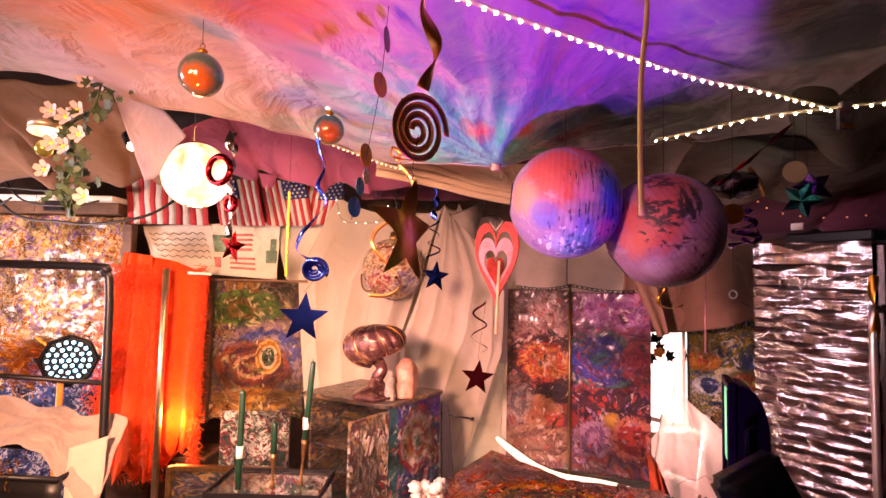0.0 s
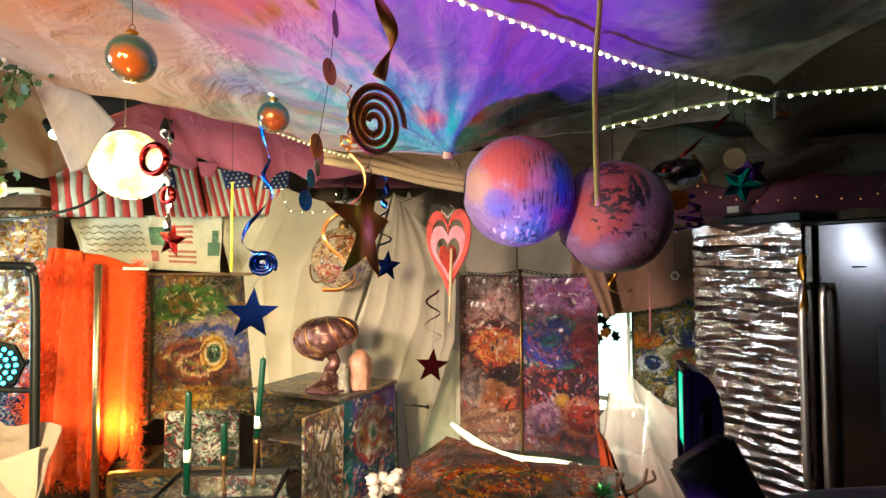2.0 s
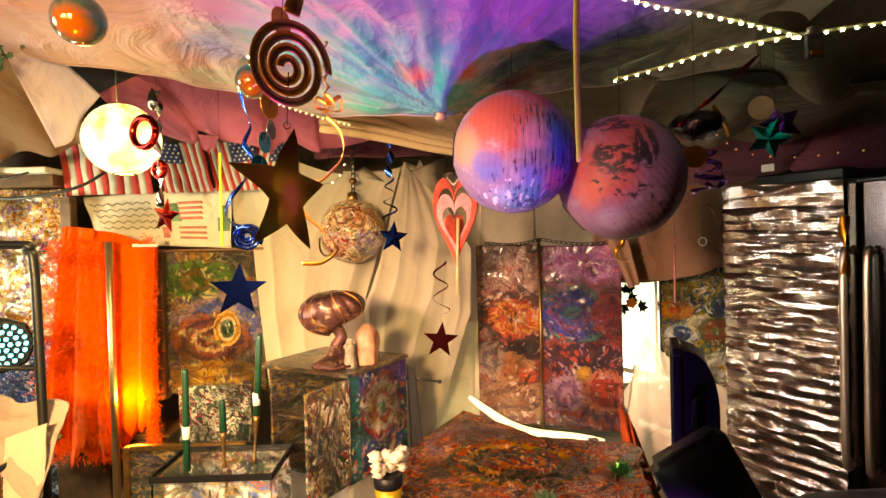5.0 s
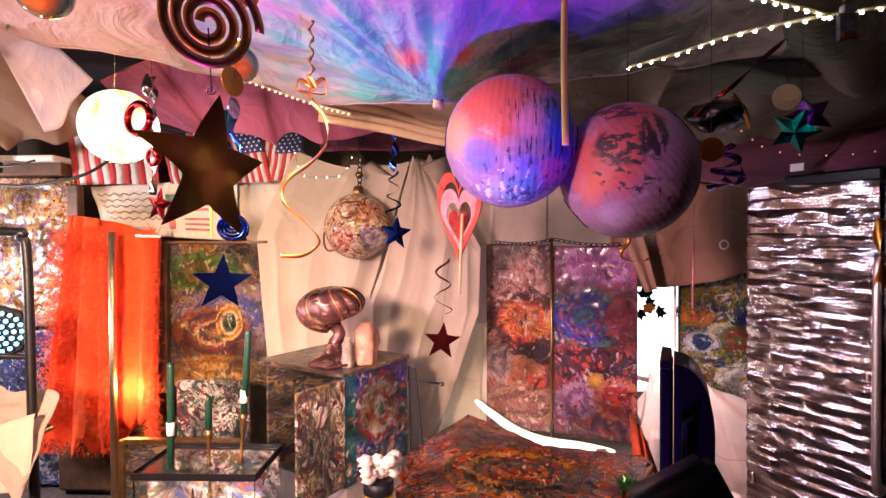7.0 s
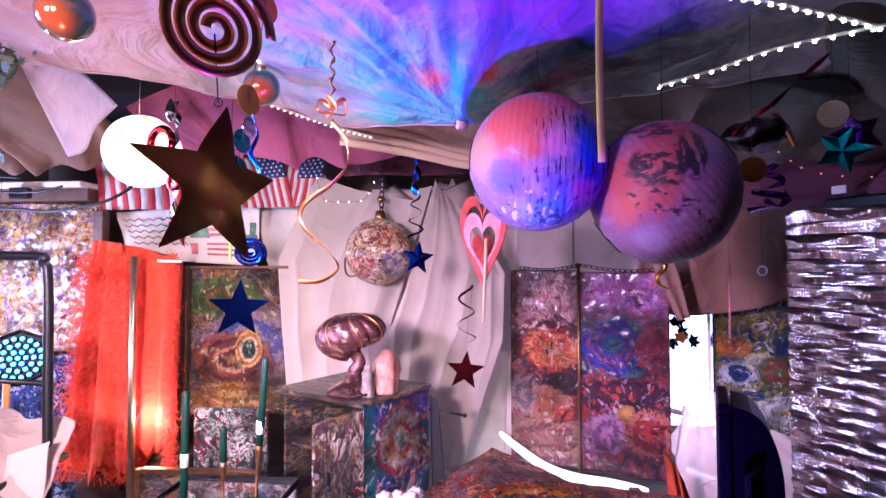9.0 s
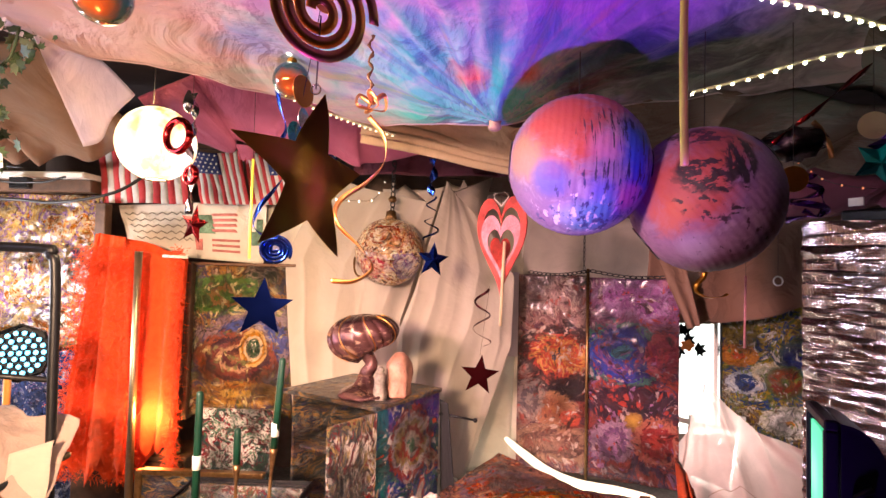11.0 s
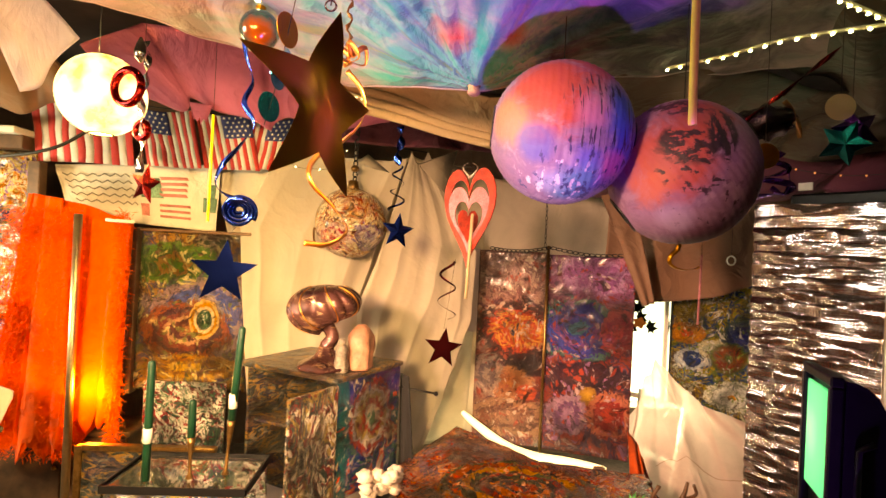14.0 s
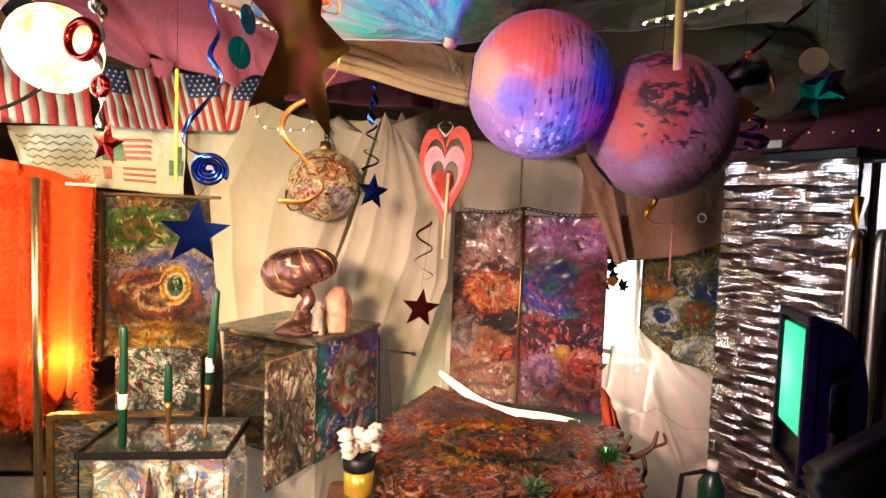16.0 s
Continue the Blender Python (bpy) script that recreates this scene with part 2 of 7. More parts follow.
def cloth(name, colour, see=0.3, tint_light_spots=(), vary=0.12, scale=9.0, alpha=1.0, dye_and_light=None):
    """Thin woven cloth that lets some light through, with creases, soft spots of dyed colour and painted light (centre,
    radius, colour).
    """
    m, nt, bs = nodes_of(name)
    pos = nt.nodes.new("ShaderNodeNewGeometry").outputs["Position"]
    n = add(nt, "ShaderNodeTexNoise", Scale=scale, Detail=6.0, Roughness=0.6, Distortion=0.8)
    nt.links.new(pos, n.inputs["Vector"])
    c = ramp(nt, [(0.3, tuple(v * (1 - vary) for v in colour)), (0.65, colour)])
    nt.links.new(n.outputs["Fac"], c.inputs[0])
    out = c.outputs[0]
    for centre, radius, sc in tint_light_spots:
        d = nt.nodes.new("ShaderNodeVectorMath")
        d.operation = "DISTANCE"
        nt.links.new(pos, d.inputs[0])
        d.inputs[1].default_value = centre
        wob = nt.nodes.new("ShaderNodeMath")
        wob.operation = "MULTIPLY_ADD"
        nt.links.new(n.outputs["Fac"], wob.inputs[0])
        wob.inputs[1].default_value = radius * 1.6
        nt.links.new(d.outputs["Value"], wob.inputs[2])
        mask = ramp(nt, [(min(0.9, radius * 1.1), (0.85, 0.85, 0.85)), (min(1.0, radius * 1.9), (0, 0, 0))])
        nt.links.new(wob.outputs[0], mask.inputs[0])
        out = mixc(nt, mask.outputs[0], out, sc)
    # Streaks fanning from the knot: teal dyed cloth, the other hues painted light.
    if dye_and_light:
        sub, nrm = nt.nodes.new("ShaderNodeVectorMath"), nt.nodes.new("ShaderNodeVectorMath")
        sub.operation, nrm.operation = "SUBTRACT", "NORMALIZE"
        sub.inputs[1].default_value = dye_and_light
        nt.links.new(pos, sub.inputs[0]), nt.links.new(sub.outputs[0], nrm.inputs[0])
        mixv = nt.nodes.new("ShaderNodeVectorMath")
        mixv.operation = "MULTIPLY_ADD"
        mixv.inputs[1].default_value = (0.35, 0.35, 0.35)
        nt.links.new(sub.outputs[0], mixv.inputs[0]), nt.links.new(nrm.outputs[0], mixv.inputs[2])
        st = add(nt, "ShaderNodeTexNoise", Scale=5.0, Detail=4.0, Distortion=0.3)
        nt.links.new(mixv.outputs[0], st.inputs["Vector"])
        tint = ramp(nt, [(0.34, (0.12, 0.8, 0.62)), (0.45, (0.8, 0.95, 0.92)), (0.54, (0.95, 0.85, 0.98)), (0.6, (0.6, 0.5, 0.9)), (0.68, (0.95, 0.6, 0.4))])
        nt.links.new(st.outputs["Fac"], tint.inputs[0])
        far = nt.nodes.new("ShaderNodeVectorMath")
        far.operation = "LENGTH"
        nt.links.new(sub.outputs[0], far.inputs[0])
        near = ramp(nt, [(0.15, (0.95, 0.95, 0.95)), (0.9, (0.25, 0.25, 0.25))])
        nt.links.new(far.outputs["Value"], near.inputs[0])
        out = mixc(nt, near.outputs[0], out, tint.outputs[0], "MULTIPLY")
    weave = add(nt, "ShaderNodeTexNoise", Scale=260.0, Detail=2.0)
    nt.links.new(pos, weave.inputs["Vector"])
    nt.links.new(out, bs.inputs["Base Color"])
    bs.inputs["Roughness"].default_value = 0.9
    bs.inputs["Sheen Weight"].default_value = 0.15
    b = add(nt, "ShaderNodeBump", Strength=0.25, Distance=0.004)
    crease = add(nt, "ShaderNodeTexNoise", Scale=scale * 0.45, Detail=5.0, Roughness=0.5, Distortion=0.7)
    nt.links.new(pos, crease.inputs["Vector"])
    ridge = ramp(nt, [(0.38, (0, 0, 0)), (0.5, (1, 1, 1)), (0.62, (0, 0, 0))])
    nt.links.new(crease.outputs["Fac"], ridge.inputs[0])
    b0 = add(nt, "ShaderNodeBump", Strength=0.45, Distance=0.02)
    nt.links.new(ridge.outputs[0], b0.inputs["Height"]), nt.links.new(b0.outputs[0], b.inputs["Normal"])
    nt.links.new(weave.outputs["Fac"], b.inputs["Height"])
    nt.links.new(b.outputs[0], bs.inputs["Normal"])
    bs.inputs["Alpha"].default_value = alpha
    tr = nt.nodes.new("ShaderNodeBsdfTranslucent")
    nt.links.new(out, tr.inputs["Color"])
    mx = nt.nodes.new("ShaderNodeMixShader")
    mx.inputs[0].default_value = see
    end = nt.nodes["Material Output"]
    nt.links.new(bs.outputs[0], mx.inputs[1]), nt.links.new(tr.outputs[0], mx.inputs[2])
    top = mx
    if alpha < 1:
        tp = nt.nodes.new("ShaderNodeBsdfTransparent")
        top = nt.nodes.new("ShaderNodeMixShader")
        top.inputs[0].default_value = alpha
        bs.inputs["Alpha"].default_value = 1
        nt.links.new(tp.outputs[0], top.inputs[1]), nt.links.new(mx.outputs[0], top.inputs[2])
    nt.links.new(top.outputs[0], end.inputs["Surface"])
    return m


def glow(name, colour, power):
    m, nt, bs = nodes_of(name)
    bs.inputs["Base Color"].default_value = (*colour, 1)
    bs.inputs["Emission Color"].default_value = (*colour, 1)
    bs.inputs["Emission Strength"].default_value = power
    return m


def foil(name, colour, rough=0.18, bump=0.15, scale=14.0):
    m = plain(name, colour, rough, 1.0, 0.1, scale, bump)
    return m


def glass(name, colour=(0.9, 0.95, 0.93), rough=0.03):
    m, nt, bs = nodes_of(name)
    bs.inputs["Base Color"].default_value = (*colour, 1)
    bs.inputs["Roughness"].default_value = rough
    bs.inputs["Transmission Weight"].default_value = 1.0
    bs.inputs["IOR"].default_value = 1.3
    return m


M_wall = plain("dark_painted_board", (0.16, 0.11, 0.09), 0.8, 0, 0.3, 8)
M_ceil = plain("dark_roof_lining", (0.06, 0.045, 0.05), 0.85, 0, 0.3, 6)
M_floor = plain("worn_carpet", (0.12, 0.09, 0.08), 0.95, 0, 0.4, 40, 0.4)
# Violet and orange spots paint coloured lamp light into the teal-dyed cloth.
M_canopy = cloth("canopy_cotton_dye_light", (0.6, 0.53, 0.52), 0.12,
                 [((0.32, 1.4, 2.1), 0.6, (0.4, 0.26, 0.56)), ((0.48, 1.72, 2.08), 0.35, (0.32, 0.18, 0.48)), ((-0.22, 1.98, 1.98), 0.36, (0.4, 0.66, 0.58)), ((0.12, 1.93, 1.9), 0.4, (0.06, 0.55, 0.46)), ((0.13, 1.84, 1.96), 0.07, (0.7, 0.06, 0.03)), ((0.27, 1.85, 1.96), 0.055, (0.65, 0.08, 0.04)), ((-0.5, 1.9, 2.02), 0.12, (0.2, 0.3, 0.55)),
                  # The last spots turn the cloth near-black towards the right.
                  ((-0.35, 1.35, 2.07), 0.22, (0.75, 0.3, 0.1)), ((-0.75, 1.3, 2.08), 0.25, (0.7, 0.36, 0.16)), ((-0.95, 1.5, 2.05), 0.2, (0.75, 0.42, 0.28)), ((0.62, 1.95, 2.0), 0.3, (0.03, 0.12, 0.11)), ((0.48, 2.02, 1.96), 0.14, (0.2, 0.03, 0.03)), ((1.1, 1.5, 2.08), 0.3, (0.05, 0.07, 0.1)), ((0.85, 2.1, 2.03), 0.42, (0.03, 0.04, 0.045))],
                 dye_and_light=(0.2, 2.03, 1.86))
M_darkcan = cloth("dark_canopy_cotton", (0.12, 0.09, 0.065), 0.08, [((0.75, 1.9, 2.0), 0.22, (0.03, 0.24, 0.2)), ((1.3, 2.2, 1.95), 0.3, (0.07, 0.13, 0.1))])
M_pink = cloth("magenta_voile", (0.5, 0.13, 0.26), 0.35)
M_plum = cloth("plum_cloth", (0.14, 0.035, 0.065), 0.1)
M_brown = cloth("brown_voile", (0.33, 0.19, 0.13), 0.3)
M_tan = cloth("tan_gathered_cloth", (0.62, 0.48, 0.28), 0.25)
M_sheet = cloth("off_white_sheet", (0.72, 0.65, 0.55), 0.3, vary=0.18, scale=4)
M_sheetv = cloth("thin_white_sheet", (0.64, 0.57, 0.49), 0.3, vary=0.12, scale=4, alpha=0.8)
M_veil = cloth("white_voile", (0.82, 0.6, 0.54), 0.5, alpha=0.72)
M_sheer = cloth("sheer_organza", (0.42, 0.25, 0.15), 0.4, alpha=0.65)
M_corner = cloth("pale_corner_voile", (0.76, 0.68, 0.7), 0.55, alpha=0.9)
M_orange = cloth("orange_chiffon", (1.0, 0.13, 0.015), 0.45, vary=0.22, scale=14)
M_redcloth = cloth("rust_red_cloth", (0.62, 0.09, 0.02), 0.2, vary=0.4, scale=12)
M_black = plain("black_plastic", (0.007, 0.007, 0.009), 0.4, 0, 0.2, 60, 0.05)
M_black.node_tree.nodes["Principled BSDF"].inputs["Specular IOR Level"].default_value = 0.2
M_blackm = plain("black_powder_coat", (0.01, 0.01, 0.012), 0.4, 0.1, 0.2, 80, 0.08)
M_chrome = plain("worn_chrome", (0.8, 0.66, 0.42), 0.38, 1, 0.15, 20, 0.03)
M_steel = plain("brushed_stainless", (0.68, 0.62, 0.58), 0.36, 1, 0.08, 5, 0.02)
M_doorsteel = plain("dark_stainless", (0.1, 0.08, 0.08), 0.16, 1, 0.08, 5, 0.02)
M_wood = plain("dark_wood", (0.12, 0.06, 0.03), 0.5, 0, 0.4, 18, 0.2)
M_yellow = plain("neon_yellow_plastic", (0.8, 0.85, 0.08), 0.4, 0, 0.1, 20, 0.02)
M_goldf = plain("gold_foil", (0.6, 0.27, 0.035), 0.34, 1.0, 0.25, 9, 0.3)
M_goldstar = plain("gold_star_foil", (0.75, 0.36, 0.05), 0.32, 1.0, 0.15, 6, 0.1)
M_copper = foil("copper_foil", (0.75, 0.36, 0.1), 0.36)
M_bluef = foil("blue_foil", (0.03, 0.08, 0.55), 0.2)
M_navyf = foil("navy_foil", (0.006, 0.012, 0.07), 0.3)
M_redf = foil("red_foil", (0.5, 0.02, 0.025), 0.2)
M_darkredf = foil("dark_red_foil", (0.06, 0.006, 0.008), 0.35)
M_silverf = foil("silver_foil", (0.75, 0.73, 0.72), 0.15)
M_purpf = foil("violet_foil", (0.16, 0.05, 0.4), 0.2)
M_tealf = foil("teal_foil", (0.02, 0.22, 0.3), 0.22)
M_redglit = plain("red_glitter_card", (0.55, 0.05, 0.035), 0.45, 0.2, 0.5, 220, 0.5)
M_pinkglit = plain("pink_glitter_card", (0.6, 0.22, 0.26), 0.45, 0.2, 0.4, 220, 0.5)
M_paper = plain("white_paper", (0.75, 0.72, 0.66), 0.8, 0, 0.05, 50, 0.05)
M_green = plain("dark_green_wax", (0.008, 0.04, 0.022), 0.3, 0, 0.2, 40, 0.05)
M_bronze = plain("aged_bronze", (0.3, 0.17, 0.07), 0.35, 0.9, 0.3, 60, 0.1)
M_leaf = plain("ivy_leaf", (0.05, 0.1, 0.03), 0.5, 0, 0.4, 60, 0.2)
M_petal = plain("silk_petal", (0.62, 0.5, 0.44), 0.7, 0, 0.12, 60, 0.1)
M_salt = plain("rose_salt_crystal", (0.56, 0.28, 0.2), 0.35, 0, 0.35, 25, 1.0)
M_grey = plain("grey_stone_figure", (0.28, 0.24, 0.2), 0.5, 0, 0.5, 60, 0.5)
M_cable = plain("black_cable", (0.015, 0.015, 0.015), 0.5, 0, 0.1, 40, 0.02)
M_led = glow("warm_led", (1.0, 0.82, 0.55), 16)
M_ledred = glow("amber_led", (1.0, 0.3, 0.12), 0.8)
M_tape = plain("led_tape", (0.6, 0.55, 0.35), 0.5, 0, 0.1, 60, 0.05)
M_globe = glow("glowing_paper", (1.0, 0.86, 0.62), 1.9)
gt = M_globe.node_tree
gn = add(gt, "ShaderNodeTexNoise", Scale=11.0, Detail=5.0, Roughness=0.6)
gr = ramp(gt, [(0.38, (0.9, 0.3, 0.08)), (0.46, (1.0, 0.72, 0.36)), (0.6, (1.0, 0.95, 0.85))])
gt.links.new(gt.nodes.new("ShaderNodeNewGeometry").outputs["Position"], gn.inputs["Vector"])
gt.links.new(gn.outputs["Fac"], gr.inputs[0]), gt.links.new(gr.outputs[0], gt.nodes["Principled BSDF"].inputs["Emission Color"])
M_parled = glow("cyan_led", (0.3, 0.75, 1.0), 2.2)
M_flood = glow("flood_face", (0.18, 1.0, 0.38), 0.8)
ft = M_flood.node_tree
fc = ramp(ft, [(0.0, (0.75, 1.0, 0.85)), (0.35, (0.3, 1.0, 0.5)), (1.0, (0.05, 0.55, 0.22))])
fn = add(ft, "ShaderNodeTexNoise", Scale=12.0)
fpos = ft.nodes.new("ShaderNodeNewGeometry").outputs["Position"]
ft.links.new(fpos, fn.inputs["Vector"]), ft.links.new(ellipse(ft, fpos, (0.56, 1.13, 1.18), (0.07, 0.09, 0.1), fn.outputs["Fac"], 0.4), fc.inputs[0])
ft.links.new(fc.outputs[0], ft.nodes["Principled BSDF"].inputs["Emission Color"])
M_flame = glow("amber_bulb", (1.0, 0.55, 0.16), 14)
M_window = glow("backlit_pane", (1.0, 0.92, 0.84), 2.2)
M_glass = glass("clear_glass")

P_panelL = paint("marbled_red_panel", [(0.02, 0.01, 0.012), (0.2, 0.04, 0.03), (0.26, 0.13, 0.11), (0.1, 0.03, 0.05), (0.32, 0.19, 0.15), (0.24, 0.04, 0.02)], 6, 0.25,
                 flecks=(0.55, 0.42, 0.36), fleck=0.665, vivid=1.0, dabs=0.12,
                 patches=[((0.60, 3.67, 1.26), (0.26, 1, 0.2), [(0.36, 0.22, 0.2), (0.28, 0.15, 0.15), (0.4, 0.27, 0.23), (0.2, 0.09, 0.1), (0.36, 0.2, 0.18), (0.26, 0.12, 0.1)], 0.85, 3.0),
                          ((0.66, 3.64, 0.93), (0.24, 1, 0.2), [(0.04, 0.05, 0.1), (0.6, 0.22, 0.04), (0.5, 0.05, 0.02), (0.6, 0.28, 0.06), (0.42, 0.04, 0.02), (0.07, 0.015, 0.015), (0.02, 0.01, 0.014), (0.015, 0.01, 0.012)], 0.88, 2.2),
                          ((0.73, 3.6, 0.74), (0.14, 1, 0.07), [(0.012, 0.01, 0.016), (0.03, 0.012, 0.02)], 0.95, 1.5),
                          ((0.62, 3.66, 0.62), (0.16, 1, 0.1), [(0.5, 0.18, 0.05), (0.34, 0.11, 0.05), (0.45, 0.2, 0.1)], 0.85, 2.0),
                          ((0.73, 3.62, 0.58), (0.06, 1, 0.05), [(0.7, 0.12, 0.05), (0.5, 0.06, 0.03)], 0.9, 1.5),
                          ((0.50, 3.7, 0.66), (0.1, 1, 0.14), [(0.26, 0.22, 0.2), (0.12, 0.1, 0.12), (0.28, 0.22, 0.2), (0.1, 0.06, 0.07)], 0.85, 2.5),
                          ((0.64, 3.66, 0.42), (0.26, 1, 0.12), [(0.3, 0.16, 0.11), (0.16, 0.07, 0.05), (0.36, 0.2, 0.12), (0.12, 0.05, 0.05)], 0.7, 3.0)])
P_panelR = paint("marbled_violet_panel", [(0.02, 0.01, 0.015), (0.28, 0.03, 0.02), (0.08, 0.03, 0.08), (0.26, 0.04, 0.03), (0.2, 0.09, 0.2), (0.03, 0.015, 0.02)], 6, 0.25,
                 flecks=(0.5, 0.36, 0.36), fleck=0.665, vivid=1.0, dabs=0.12,
                 patches=[((1.05, 3.5, 1.28), (0.34, 1, 0.22), [(0.3, 0.1, 0.3), (0.22, 0.06, 0.22), (0.34, 0.16, 0.34), (0.26, 0.08, 0.2), (0.34, 0.12, 0.2), (0.24, 0.06, 0.14)], 0.9, 2.2),
                          ((1.0, 3.5, 0.97), (0.22, 1, 0.2), [(0.06, 0.3, 0.4), (0.02, 0.06, 0.42), (0.2, 0.06, 0.26), (0.02, 0.06, 0.4), (0.03, 0.04, 0.3), (0.06, 0.2, 0.16), (0.015, 0.015, 0.05)], 0.88, 2.2),
                          ((1.19, 3.46, 0.98), (0.1, 1, 0.14), [(0.5, 0.04, 0.06), (0.3, 0.02, 0.06), (0.45, 0.06, 0.08), (0.06, 0.02, 0.08)], 0.9, 1.8),
                          ((1.05, 3.48, 0.68), (0.26, 1, 0.13), [(0.012, 0.01, 0.02), (0.05, 0.015, 0.03), (0.02, 0.01, 0.03)], 0.9, 1.8),
                          ((1.05, 3.48, 0.6), (0.05, 1, 0.06), [(0.6, 0.36, 0.04), (0.4, 0.2, 0.04)], 0.9, 1.6),
                          ((0.95, 3.5, 0.48), (0.13, 1, 0.13), [(0.28, 0.15, 0.26), (0.16, 0.07, 0.18), (0.32, 0.2, 0.3), (0.12, 0.05, 0.15)], 0.9, 2.2),
                          ((1.16, 3.46, 0.5), (0.13, 1, 0.14), [(0.55, 0.05, 0.03), (0.36, 0.03, 0.03), (0.5, 0.16, 0.1), (0.2, 0.02, 0.03)], 0.9, 2.2)])
P_seat = paint("marbled_red_table", [(0.02, 0.012, 0.01), (0.26, 0.03, 0.02), (0.05, 0.04, 0.02), (0.34, 0.13, 0.05), (0.1, 0.03, 0.03), (0.28, 0.05, 0.03), (0.3, 0.2, 0.16)], 9, 0.3,
               flecks=(0.5, 0.3, 0.2), fleck=0.64, rough=0.18, bump=0.8, dabs=0.2,
               patches=[((0.30, 2.95, 0.45), (0.3, 0.3, 1), [(0.2, 0.16, 0.16), (0.3, 0.06, 0.04), (0.16, 0.14, 0.18), (0.34, 0.2, 0.15), (0.2, 0.05, 0.04)], 0.8, 2.5),
                        ((0.53, 2.68, 0.45), (0.36, 0.27, 1), [(0.03, 0.02, 0.02), (0.2, 0.05, 0.03), (0.04, 0.04, 0.02), (0.26, 0.1, 0.05), (0.03, 0.03, 0.015), (0.16, 0.03, 0.02), (0.05, 0.06, 0.025), (0.3, 0.15, 0.04), (0.025, 0.025, 0.012), (0.2, 0.05, 0.02), (0.06, 0.07, 0.03), (0.3, 0.17, 0.05)], 1.0, 0.35)])
P_eye = paint("eye_painting", [(0.03, 0.04, 0.02), (0.1, 0.1, 0.05), (0.06, 0.05, 0.09), (0.26, 0.16, 0.08), (0.08, 0.05, 0.04), (0.3, 0.24, 0.2)], 6.5, 0.25,
              flecks=(0.45, 0.4, 0.25), fleck=0.66, dabs=0.15,
              patches=[((-1.2, 3.31, 1.24), (0.26, 1, 0.12), [(0.06, 0.13, 0.03), (0.2, 0.12, 0.06), (0.04, 0.09, 0.03), (0.08, 0.16, 0.05), (0.05, 0.07, 0.04)], 0.85, 2.0),
                       ((-1.05, 3.31, 0.98), (0.3, 1, 0.23), [(0.1, 0.1, 0.25), (0.3, 0.26, 0.3), (0.1, 0.12, 0.3), (0.26, 0.2, 0.24), (0.08, 0.08, 0.2)], 0.85, 1.6),
                       ((-1.12, 3.31, 0.91), (0.25, 1, 0.17), [(0.3, 0.15, 0.1), (0.08, 0.025, 0.02), (0.4, 0.26, 0.18), (0.12, 0.04, 0.03), (0.04, 0.015, 0.015), (0.2, 0.08, 0.05), (0.03, 0.015, 0.015)], 0.92, 1.5),
                       ((-1.03, 3.31, 0.965), (0.085, 1, 0.115), [(0.04, 0.16, 0.1), (0.14, 0.24, 0.14), (0.4, 0.3, 0.16), (0.5, 0.42, 0.32), (0.36, 0.2, 0.07), (0.5, 0.36, 0.2), (0.12, 0.05, 0.04)], 0.92, 0.9),
                       ((-1.1, 3.31, 0.72), (0.3, 1, 0.07), [(0.5, 0.36, 0.14), (0.16, 0.08, 0.03), (0.4, 0.26, 0.1), (0.06, 0.04, 0.02)], 0.5, 2.4)])
P_splash = paint("white_splash_painting", [(0.02, 0.04, 0.03), (0.07, 0.14, 0.09), (0.5, 0.5, 0.48), (0.22, 0.02, 0.03), (0.03, 0.05, 0.05), (0.06, 0.1, 0.07)], 13, 0.25, flecks=(0.7, 0.68, 0.66), fleck=0.6, dabs=0.8)
P_dark = paint("dark_marbled_paint", [(0.015, 0.015, 0.02), (0.07, 0.08, 0.08), (0.02, 0.03, 0.04), (0.3, 0.2, 0.1), (0.03, 0.03, 0.06), (0.16, 0.1, 0.08)], 6, 0.3, (1, 1, 2.5), flecks=(0.22, 0.2, 0.18), fleck=0.65)
P_cabR = paint("blue_cabinet_painting", [(0.02, 0.02, 0.07), (0.03, 0.05, 0.2), (0.3, 0.26, 0.28), (0.4, 0.08, 0.05), (0.05, 0.06, 0.24), (0.5, 0.42, 0.3), (0.04, 0.12, 0.1)], 7, 0.3,
               flecks=(0.6, 0.55, 0.5), fleck=0.63, dabs=0.15, patches=[((-0.1, 2.81, 0.8), (0.3, 0.4, 0.08), [(0.02, 0.03, 0.2), (0.04, 0.04, 0.24), (0.1, 0.03, 0.12)], 0.8, 1.5), ((-0.21, 2.64, 0.6), (0.05, 0.06, 0.4), [(0.02, 0.14, 0.12), (0.03, 0.1, 0.14)], 0.85, 1.0),
                                  ((-0.1, 2.81, 0.66), (0.12, 0.2, 0.17), [(0.1, 0.24, 0.14), (0.42, 0.4, 0.36), (0.42, 0.07, 0.04), (0.34, 0.28, 0.12), (0.4, 0.38, 0.4), (0.3, 0.06, 0.04), (0.04, 0.04, 0.16)], 0.9, 1.6)])
P_door = paint("splashed_door_paint", [(0.02, 0.02, 0.025), (0.3, 0.24, 0.12), (0.04, 0.05, 0.06), (0.2, 0.04, 0.04), (0.03, 0.06, 0.06), (0.4, 0.36, 0.3)], 14, 0.2, (1, 1, 0.6), flecks=(0.7, 0.66, 0.6), fleck=0.6, dabs=0.9)
